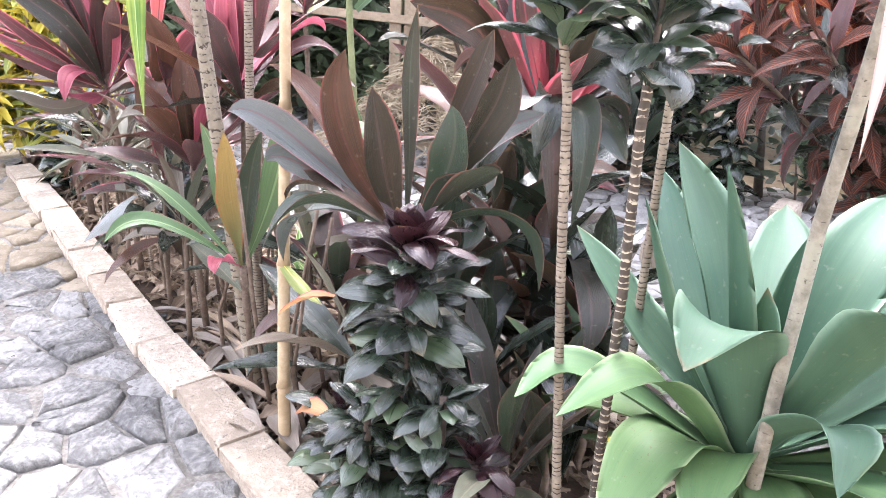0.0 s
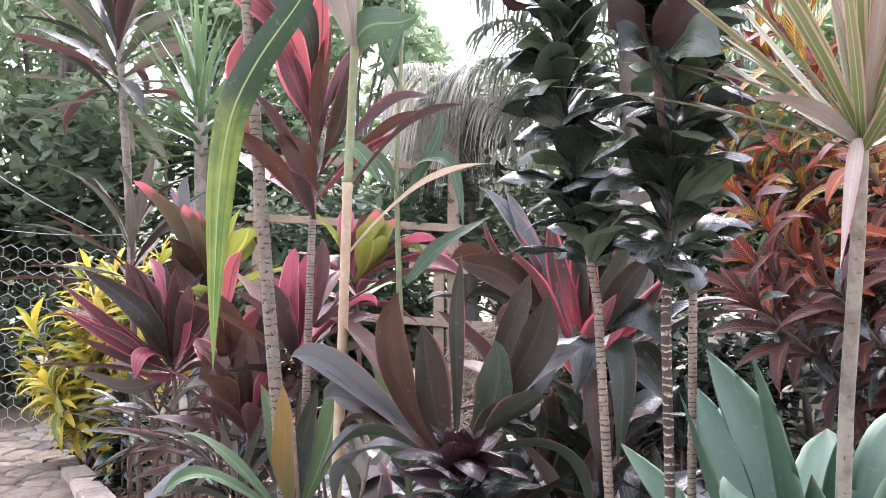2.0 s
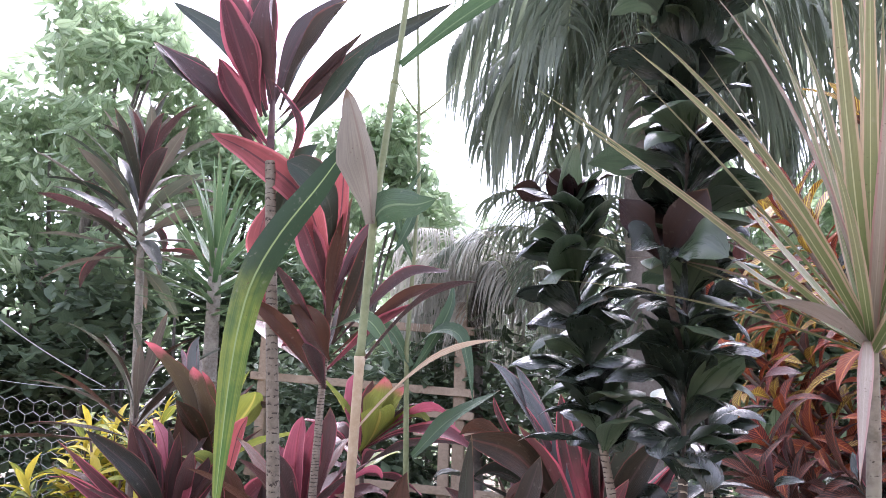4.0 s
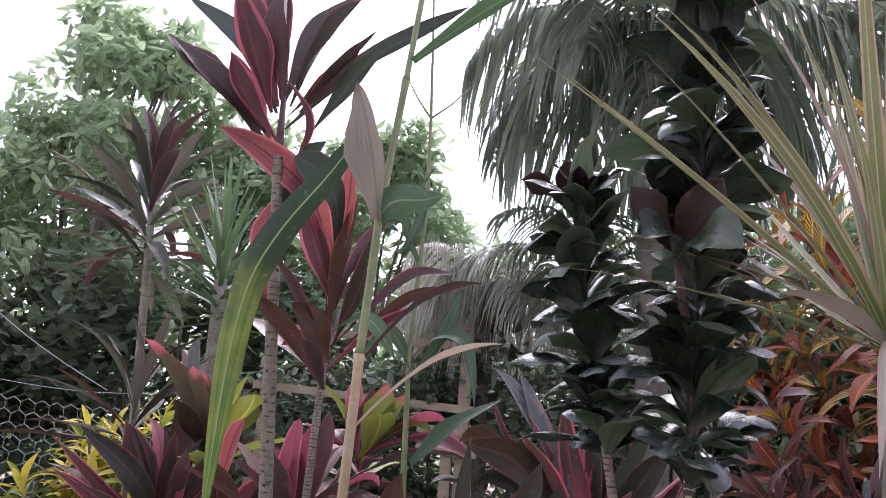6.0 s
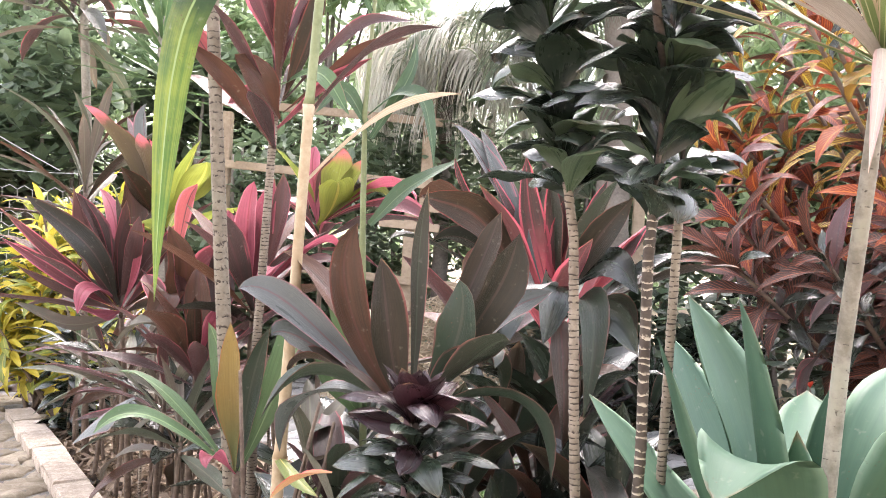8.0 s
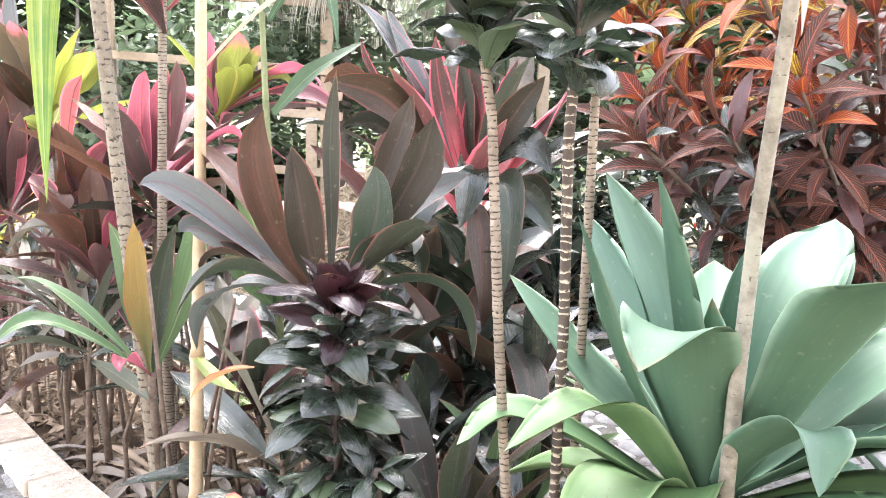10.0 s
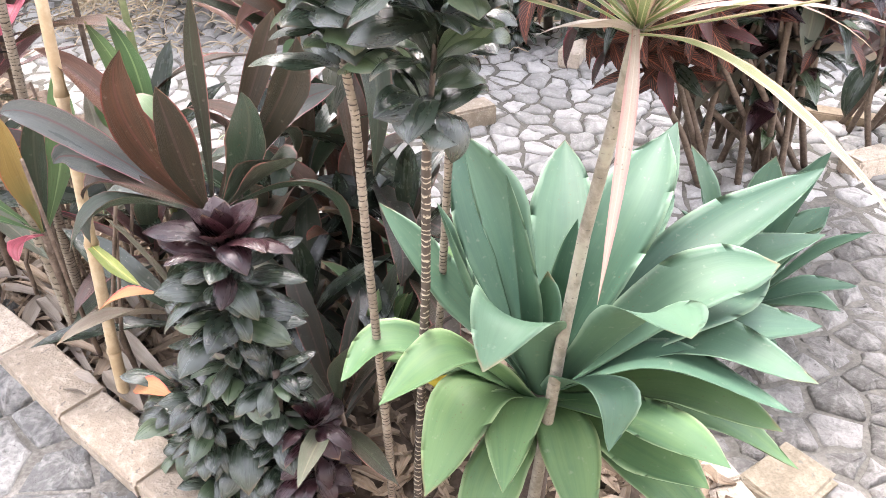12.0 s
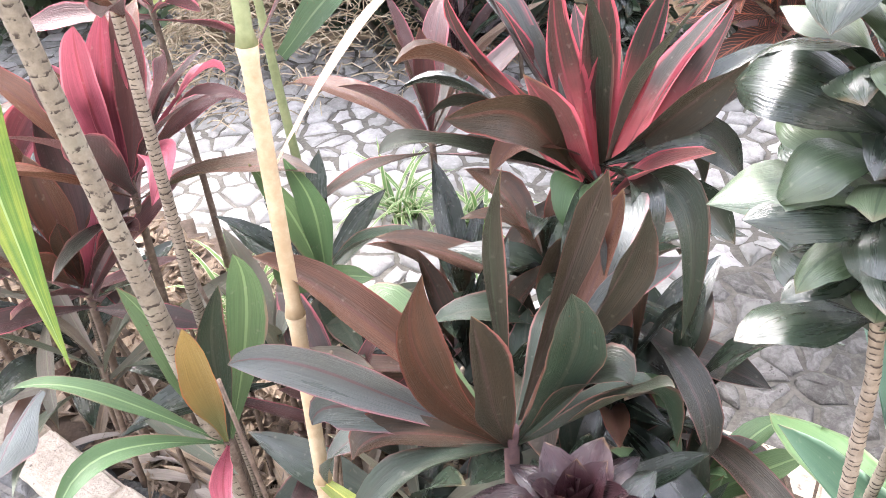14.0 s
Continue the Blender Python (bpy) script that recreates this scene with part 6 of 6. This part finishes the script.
def hex_wire():
    """Chicken wire: twisted hexagons in thin wire, between posts."""
    root = thing("wire_fence", (-3.6, 5.0, -0.05), "sagging hexagonal chicken-wire fence", "fence", kind="structure")
    x0, y0, dx, dy = -6.4, 5.3, 4.3, -0.35
    L = math.hypot(dx, dy)
    cell, V, Fc = 0.115, [], []

    def to3(u, v):
        sag = 0.10 * math.sin(u * 1.3) * (v / 1.4)
        return Vector((x0 + dx * u / L, y0 + dy * u / L + 0.03 * math.sin(u * 3 + v * 4), v + sag))

    def wire(a, b, r=0.0024):
        t = (b - a).normalized()
        x = t.cross(Vector((0.2, 1, 0.1))).normalized()
        y = t.cross(x)
        o = len(V)
        for p in (a, b):
            for k in range(3):
                V.append(p + (x * math.cos(2.1 * k) + y * math.sin(2.1 * k)) * r)
        for k in range(3):
            Fc.append((o + k, o + (k + 1) % 3, o + 3 + (k + 1) % 3, o + 3 + k))
    rows, cols = int(1.42 / (cell * 0.75)), int(L / cell)
    for j in range(rows):
        for i in range(cols):
            u, v = (i + 0.5 * (j % 2)) * cell, 0.02 + j * cell * 0.75
            wire(to3(u, v), to3(u + cell / 2, v + cell * 0.25))
            wire(to3(u + cell / 2, v + cell * 0.25), to3(u + cell, v))
            wire(to3(u, v), to3(u, v - cell * 0.5), 0.0022)
    for v in (1.44, 0.02):
        for i in range(cols):
            wire(to3(i * cell, v), to3((i + 1) * cell, v), 0.0025)
    for i in range(30):
        f = i / 30
        a, b = Vector((-4.4, 5.05, 2.35)).lerp(Vector((-2.814, 5.0, 1.353)), f), Vector((-4.4, 5.05, 2.35)).lerp(Vector((-2.814, 5.0, 1.353)), f + 1 / 30)
        wire(a - Vector((0, 0, 0.08 * math.sin(math.pi * f))), b - Vector((0, 0, 0.08 * math.sin(math.pi * (f + 1 / 30)))), 0.0035)
    me = bpy.data.meshes.new("mesh_wire")
    me.from_pydata([tuple(v) for v in V], [], Fc)
    part("mesh_wire", me, M_WIRE, root)
    for x in (-6.2, -4.3, -2.2):
        part("post", tube_mesh([(x, 5.32 + (x + 6.4) * -0.081, -0.1), (x + 0.02, 5.32 + (x + 6.4) * -0.081, 1.55)], [0.03, 0.027], 7), M_TREEBARK, root)


hex_wire()


# ---------------------------------------------------------------- trees and hedge behind
def leaf_cloud(name, centres, n, size, mat, seed, flat=0.4, hang=0.5, aspect=0.42):
    """Many folded leaves scattered in clumps, as one mesh."""
    rng = np.random.default_rng(seed)
    c = np.array([[*p[:3]] for p in centres])
    r = np.array([p[3] for p in centres])
    w = r ** 2 / (r ** 2).sum()
    pick = rng.choice(len(c), n, p=w)
    d = rng.normal(size=(n, 3))
    d /= np.linalg.norm(d, axis=1)[:, None]
    pos = c[pick] + d * (r[pick] * rng.uniform(0.35, 1.0, n) ** 0.6)[:, None] * np.array([1, 1, 0.85])
    az = rng.uniform(0, 2 * np.pi, n)
    el = rng.normal(-hang, 0.45, n)
    s = size * rng.uniform(0.6, 1.25, n)
    t = np.stack([np.cos(az) * np.cos(el), np.sin(az) * np.cos(el), np.sin(el)], 1)
    sd = np.stack([-np.sin(az), np.cos(az), rng.normal(0, flat, n)], 1)
    sd /= np.linalg.norm(sd, axis=1)[:, None]
    up = np.cross(sd, t)
    L, W = s[:, None], (s * aspect)[:, None]
    q = [pos, pos + t * L * 0.35 + sd * W * 0.5 + up * W * 0.12, pos + t * L * 0.45, pos + t * L * 0.35 - sd * W * 0.5 + up * W * 0.12, pos + t * L * 0.75 + sd * W * 0.33 - up * W * .1, pos + t * L * 0.75 - sd * W * 0.33 - up * W * .1, pos + t * L - up * L * 0.1]
    V = np.stack(q, 1).reshape(-1, 3)
    uv = np.array([(0.5, 0), (1, 0.35), (0.5, 0.45), (0, 0.35), (0.85, 0.75), (0.15, 0.75), (0.5, 1)])
    tri = np.array([(0, 1, 2), (0, 2, 3), (1, 4, 2), (3, 2, 5), (4, 6, 2), (2, 6, 5)])
    Fc = (tri[None] + 7 * np.arange(n)[:, None, None]).reshape(-1, 3)
    me = bpy.data.meshes.new(name)
    me.vertices.add(len(V))
    me.vertices.foreach_set("co", V.astype(np.float32).ravel())
    me.loops.add(Fc.size)
    me.loops.foreach_set("vertex_index", Fc.astype(np.int32).ravel())
    me.polygons.add(len(Fc))
    me.polygons.foreach_set("loop_start", np.arange(0, Fc.size, 3, dtype=np.int32))
    me.update()
    layer = me.uv_layers.new(name="UVMap")
    layer.data.foreach_set("uv", np.tile(uv, (n, 1))[Fc.ravel()].astype(np.float32).ravel())
    me.validate()
    me.materials.append(mat)
    return me


def tree(at, height, spread, label, mat, n, size, seed, clumps=22, low=0.25, hang=0.6, trunk=0.09):
    root = thing("tree", at, label, "tree", group="trees")
    rnd = random.Random(seed)
    a = Vector(at)
    fork = a + Vector((rnd.uniform(-.2, .2), rnd.uniform(-.2, .2), height * 0.4))
    part("trunk", tube_mesh([a - Vector((0, 0, 0.2)), a.lerp(fork, 0.5) + Vector((0.05, 0, 0)), fork, a + Vector((0, 0, height * 0.85))], [trunk, trunk * 0.8, trunk * 0.65, trunk * 0.2], 8), M_TREEBARK, root)
    cl = []
    for k in range(clumps):
        z = height * (low + (1 - low) * rnd.random() ** 0.8)
        wz = spread * math.sin(math.pi * min(0.97, 0.15 + 0.8 * z / height)) ** 0.6
        an = rnd.uniform(0, 6.283)
        rr = wz * rnd.uniform(0.4, 1.0)
        c = a + Vector((rr * math.cos(an), rr * math.sin(an), z))
        cl.append((c.x, c.y, c.z, rnd.uniform(0.22, 0.4) * spread))
        if k % 2 == 0:
            part("limb", tube_mesh([fork.lerp(a, rnd.uniform(0, 0.3)), fork.lerp(c, 0.5) + Vector((0, 0, 0.1)), c], [trunk * 0.4, trunk * 0.25, trunk * 0.08], 5), M_TREEBARK, root)
    tagged(part("crown", leaf_cloud("crown", cl, n, size, mat, seed, hang=hang), mat, root), kind="stuff")


tree((-4.2, 7.0, -0.05), 5.3, 1.15, "leafy tree with hanging pale green leaves", M_TREE, 4600, 0.18, 91)
tree((-6.2, 7.6, -0.05), 3.9, 1.9, "leafy tree with hanging green leaves", M_TREE, 5200, 0.18, 92)
tree((-2.6, 8.6, -0.05), 3.6, 1.4, "low leafy tree behind the fence", M_TREE, 4600, 0.17, 93)
tree((-5.2, 8.2, -0.05), 4.7, 1.7, "leafy tree with pale hanging leaves", M_TREE, 6000, 0.18, 90)
tree((-3.1, 7.6, -0.05), 4.3, 1.0, "young leafy tree behind the wire fence", M_TREE, 3400, 0.18, 89)
tree((-1.75, 7.6, -0.05), 4.15, 0.95, "slim leafy tree behind the timber fence", M_TREE, 3600, 0.17, 88, trunk=0.06)
tree((-9.5, 9.5, -0.05), 4.6, 2.4, "broad tree beyond the fence", M_TREE, 3000, 0.34, 94)
tree((3.8, 8.5, -0.05), 3.5, 1.9, "leafy green tree behind the crotons", M_TREE, 2600, 0.26, 95)
tree((6.5, 7.0, -0.05), 4.2, 2.2, "leafy green tree beyond the paving", M_TREE, 2600, 0.28, 96)
tree((1.3, 7.2, -0.05), 3.5, 1.2, "slender leafy tree behind the palms", M_TREE, 2200, 0.2, 98)
tree((2.3, 7.6, -0.05), 3.4, 1.4, "leafy green tree behind the tall croton", M_TREE, 2400, 0.22, 99)
tree((-1.3, 11.5, -0.05), 3.9, 1.8, "distant leafy green tree", M_TREE, 2400, 0.24, 97)


def hedge(x0, x1, y, h, label, n, seed, size=0.13, mat=None, deep=0.5):
    root = thing("hedge", ((x0 + x1) / 2, y, -0.05), label, "hedge")
    rnd = random.Random(seed)
    cl = [(rnd.uniform(x0, x1), y + rnd.uniform(-deep, deep), rnd.uniform(0.1, h), rnd.uniform(0.3, 0.5)) for _ in range(int((x1 - x0) * 9))]
    for k in range(int((x1 - x0) * 2)):
        x = rnd.uniform(x0, x1)
        part("stem", tube_mesh([(x, y, -0.1), (x + rnd.uniform(-.2, .2), y + rnd.uniform(-.2, .2), h * 0.9)], [0.03, 0.012], 5), M_TREEBARK, root)
    tagged(part("foliage", leaf_cloud("foliage", cl, n, size, mat or M_HEDGE, seed, hang=0.2, aspect=0.5), mat or M_HEDGE, root), kind="stuff")


hedge(-9.5, -2.4, 6.4, 2.3, "dense dark green hedge behind the wire fence", 13000, 101, 0.19, deep=0.9)
hedge(-2.6, 3.5, 6.6, 1.9, "dense green hedge behind the timber fence", 22000, 102, 0.13, deep=0.8)
hedge(-2.2, 0.9, 5.75, 1.75, "leafy green shrubs behind the timber fence", 5200, 105, 0.12, deep=0.3)
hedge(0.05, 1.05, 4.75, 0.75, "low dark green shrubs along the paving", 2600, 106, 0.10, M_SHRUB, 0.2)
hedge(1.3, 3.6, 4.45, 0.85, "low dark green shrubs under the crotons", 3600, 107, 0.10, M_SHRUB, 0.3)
hedge(2.6, 9.0, 6.0, 2.4, "dense green hedge behind the crotons", 12000, 103, 0.16)
hedge(-14, 14, 14, 3.4, "tall green hedgerow in the distance", 15000, 104, 0.34, M_TREE, 1.2)


def frond_mesh(line, leaflet, gap, width, seed, hang=1.0):
    """Leaflets hung on both sides of a curved rib."""
    rnd = random.Random(seed)
    V, Fc, uv = [], [], []
    pts = [Vector(p) for p in line]
    n = len(pts) - 1
    total = sum((b - a).length for a, b in zip(pts, pts[1:]))
    m = int(total / gap)
    for i in range(m):
        f = (i + 0.5) / m * n
        k = min(int(f), n - 1)
        p = pts[k].lerp(pts[k + 1], f - k)
        t = (pts[k + 1] - pts[k]).normalized()
        s0 = t.cross(Vector((0, 0, 1))).normalized()
        for sg in (-1, 1):
            ln = leaflet * math.sin(math.pi * (0.12 + 0.8 * i / m)) * rnd.uniform(0.75, 1.1)
            d = (s0 * sg * rnd.uniform(0.5, 1.0) + t * 0.5 + Vector((0, 0, rnd.uniform(-0.2, 0.5)))).normalized()
            q, o = p.copy(), len(V)
            steps = 6
            for j in range(steps + 1):
                g = j / steps
                w = width * (1 - g) ** 0.6 * 0.5 + 0.0008
                x = d.cross(Vector((0.31, 0.2, 1))).normalized()
                V.append(q - x * w)
                V.append(q + x * w)
                uv += [(0, g), (1, g)]
                d = (d + Vector((0, 0, -hang * rnd.uniform(0.35, 0.6)))).normalized()
                q = q + d * ln / steps
            for j in range(steps):
                a = o + 2 * j
                Fc.append((a, a + 1, a + 3, a + 2))
    me = bpy.data.meshes.new("frond")
    me.from_pydata([tuple(v) for v in V], [], Fc)
    layer = me.uv_layers.new(name="UVMap")
    lv = np.empty(len(me.loops), dtype=np.int32)
    me.loops.foreach_get("vertex_index", lv)
    layer.data.foreach_set("uv", np.array(uv, dtype=np.float32)[lv].ravel())
    return me


def palm(at, height, label, mat, n, reach, leaflet, seed, tilt=1.0, el0=70, trunk=0.09, gap=0.035, width=0.022, hang=1.0):
    root = thing("palm", at, label, "palm", group="palms")
    a = Vector(at)
    top = a + Vector((0, 0, height))
    part("trunk", tube_mesh([a - Vector((0, 0, 0.2)), a.lerp(top, 0.5), top], [trunk * 1.2, trunk, trunk * 0.8], 10, rings=0.06, ring_gap=0.09), M_TREEBARK, root)
    rnd = random.Random(seed)
    for k in range(n):
        az = k * GOLDEN
        el = el0 - 70 * k / n
        pts = [Matrix.Translation(top) @ Matrix.Rotation(az, 4, "Z") @ p for p in arc(reach * rnd.uniform(0.85, 1.1), el, el - 105, 10)]
        rib = part("frond", frond_mesh(pts, leaflet, gap, width, seed * 100 + k, hang), mat, root)
        part("rib", tube_mesh(pts, [0.014 * (1 - 0.09 * i) for i in range(11)], 5), M_CANE_GREEN, rib)


palm((0.60, 4.9, -0.05), 3.85, "tall palm with long hanging feathery fronds", M_PALM, 19, 1.6, 1.0, 111, el0=55, hang=1.1, width=0.036, gap=0.044)
palm((0.25, 5.4, -0.05), 2.35, "lower palm with arching green fronds", M_PALM, 14, 1.15, 0.42, 114, trunk=0.06, gap=0.028, width=0.02, hang=0.7)
palm((-0.45, 5.55, -0.05), 2.25, "small palm with greyish drooping leaflets", M_PALM_DRY, 20, 0.75, 0.66, 112, trunk=0.05, gap=0.014, width=0.008, hang=1.2)
palm((2.5, 5.3, -0.05), 4.15, "tall palm with hanging fronds behind the crotons", M_PALM, 10, 1.7, 0.9, 113, el0=60, hang=1.1, width=0.038, gap=0.055)


# ---------------------------------------------------------------- litter, straw, planks
def litter():
    """Dry leaves and broken stalks on the soil."""
    rng = random.Random(6)
    V, Fc, uv = [], [], []
    for k in range(3800):
        f = rng.random() ** 1.3
        a = KERB[1].lerp(KERB[3], f * 0.95) if rng.random() < 0.72 else KERB[0].lerp(KERB[1], rng.random())
        n = Vector((0.75, 0.66))
        c = a + n * rng.uniform(0.07, 0.8)
        if not inside(c, BED):
            continue
        L, w, az = rng.uniform(0.015, 0.12), rng.uniform(0.003, 0.018), rng.uniform(0, 6.283)
        t, s = Vector((math.cos(az), math.sin(az), rng.uniform(-0.15, 0.25))), Vector((-math.sin(az), math.cos(az), rng.uniform(-0.5, 0.5)))
        b = Vector((c.x, c.y, 0.066 + rng.uniform(0, 0.03)))
        o = len(V)
        for g, ww in ((0, 0.25), (0.35, 1), (0.7, 0.8), (1, 0.1)):
            for sg in (-1, 0, 1):
                V.append(b + t * L * (g - 0.5) + s * sg * w * ww + Vector((0, 0, 0.012 * math.sin(g * 4 + k) + (0.006 if sg else 0))))
                uv.append((0.5 + sg * 0.5, g))
        for r in range(3):
            for q in range(2):
                a0 = o + r * 3 + q
                Fc.append((a0, a0 + 1, a0 + 4, a0 + 3))
    me = bpy.data.meshes.new("leaf_litter")
    me.from_pydata([tuple(v) for v in V], [], Fc)
    layer = me.uv_layers.new(name="UVMap")
    lv = np.empty(len(me.loops), dtype=np.int32)
    me.loops.foreach_get("vertex_index", lv)
    layer.data.foreach_set("uv", np.array(uv, dtype=np.float32)[lv].ravel())
    me.materials.append(M_LITTER)
    tagged(new("leaf_litter", me), "dry brown leaves and stalk pieces on the soil", "leaf litter", kind="stuff")
    for k in range(34):
        f = rng.random()
        c = KERB[1].lerp(KERB[2], f) + Vector((0.75, 0.66)) * rng.uniform(0.09, 0.4)
        az = rng.uniform(0, 6.283)
        d = Vector((math.cos(az), math.sin(az), 0)) * rng.uniform(0.06, 0.13)
        b = Vector((c.x, c.y, 0.095))
        ob = new("dry_leaf", sheet(bow(b - d, b + d, (0, 0, 0.012), 6), rng.uniform(0.025, 0.055), d.cross(Vector((0, 0, 1))), 0.5, 0.2, 1.3, 0.25, 0.2, 4, seed=k))
        ob.data.materials.append(M_LITTER_PALE if k % 3 else M_LITTER)
        tagged(ob, "curled bleached dry leaf lying on the soil", "leaf", group="dry leaves")

    along = (KERB[2] - KERB[1]).normalized()
    for k in range(16):
        c = KERB[1].lerp(KERB[2], rng.uniform(0.05, 0.75)) + Vector((0.754, 0.657)) * rng.uniform(0.085, 0.20)
        d = along * rng.uniform(0.09, 0.20) + Vector((rng.uniform(-0.04, 0.04), rng.uniform(-0.04, 0.04)))
        z = rng.uniform(0.09, 0.125)
        ob = new("dry_strip", sheet(bow((c.x - d.x, c.y - d.y, z), (c.x + d.x, c.y + d.y, z + rng.uniform(-0.015, 0.02)), (0, 0, 0.012), 8), rng.uniform(0.018, 0.045), (0.754, 0.657, rng.uniform(-0.3, 0.5)), 0.5, 0.5, 1.3, 0.3, 0.25, 4, seed=k))
        ob.data.materials.append(M_LITTER_PALE if k % 2 else M_LITTER)
        tagged(ob, "long dry leaf strip lying along the kerb", "leaf", group="dry strips")


litter()


def straw_heap():
    rng = random.Random(8)
    V, Fc = [], []
    for k in range(2600):
        x, y = rng.gauss(-0.15, 0.45), rng.gauss(4.75, 0.22)
        z = max(0.0, 0.75 * math.exp(-((x + 0.15) / 0.6) ** 2 - ((y - 4.75) / 0.35) ** 2)) * rng.uniform(0.75, 1.08)
        az, L = rng.uniform(0, 6.283), rng.uniform(0.08, 0.2)
        p = Vector((x, y, z))
        o = len(V)
        for j in range(5):
            g = j / 4 - 0.5
            q = p + Vector((math.cos(az), math.sin(az), 0)) * L * g + Vector((0, 0, 0.10 * (0.25 - g * g) + rng.uniform(-.01, .01)))
            V += [q + Vector((0, 0, 0.003)), q - Vector((0, 0, 0.003)), q + Vector((-math.sin(az), math.cos(az), 0)) * 0.004]
        for j in range(4):
            for e in range(3):
                a0 = o + 3 * j
                Fc.append((a0 + e, a0 + (e + 1) % 3, a0 + 3 + (e + 1) % 3, a0 + 3 + e))
    me = bpy.data.meshes.new("straw_heap")
    me.from_pydata([tuple(v) for v in V], [], Fc)
    me.materials.append(M_STRAW)
    tagged(new("straw_heap", me), "tangled heap of dry vines and straw", "straw", kind="stuff")


straw_heap()


def planks():
    for x, y, az, L in ((0.0, 5.0, -8, 0.9), (0.6, 4.75, 14, 0.7), (2.35, 3.25, -28, 0.5)):
        ob = new("timber_plank", block_mesh(L, 0.09, 0.045, 0.005, 0.001, "timber_plank"))
        ob.data.materials.append(M_TIMBER)
        ob.matrix_world = pose(x, y, 0.012, 0, 0, az)
        tagged(ob, "pale timber plank lying on the paving", "plank", group="planks")
    for k, (x, y, az) in enumerate(((0.80, 3.35, 20), (0.98, 4.6, 40), (1.45, 4.0, 60), (2.29, 2.75, 15))):
        ob = new("loose_block", block_mesh(0.21, 0.11, 0.09, 0.008, 0.003, "loose_block", k))
        ob.data.materials.append(M_KERB)
        ob.matrix_world = pose(x, y, 0.035, 0, 0, az)
        tagged(ob, "sandy-brown loose block on the paving", "block", group="loose blocks")

    slab = new("loose_slab", block_mesh(0.19, 0.15, 0.035, 0.010, 0.006, "loose_slab", 31))
    slab.data.materials.append(M_STONE_TAN)
    slab.matrix_world = pose(1.21, 1.335, 0.004, 2, -3, 28)
    tagged(slab, "flat sandy-brown loose slab lying beside the agave", "slab")


planks()

# ---------------------------------------------------------------- pieces of kerb and paving
kerb_row()
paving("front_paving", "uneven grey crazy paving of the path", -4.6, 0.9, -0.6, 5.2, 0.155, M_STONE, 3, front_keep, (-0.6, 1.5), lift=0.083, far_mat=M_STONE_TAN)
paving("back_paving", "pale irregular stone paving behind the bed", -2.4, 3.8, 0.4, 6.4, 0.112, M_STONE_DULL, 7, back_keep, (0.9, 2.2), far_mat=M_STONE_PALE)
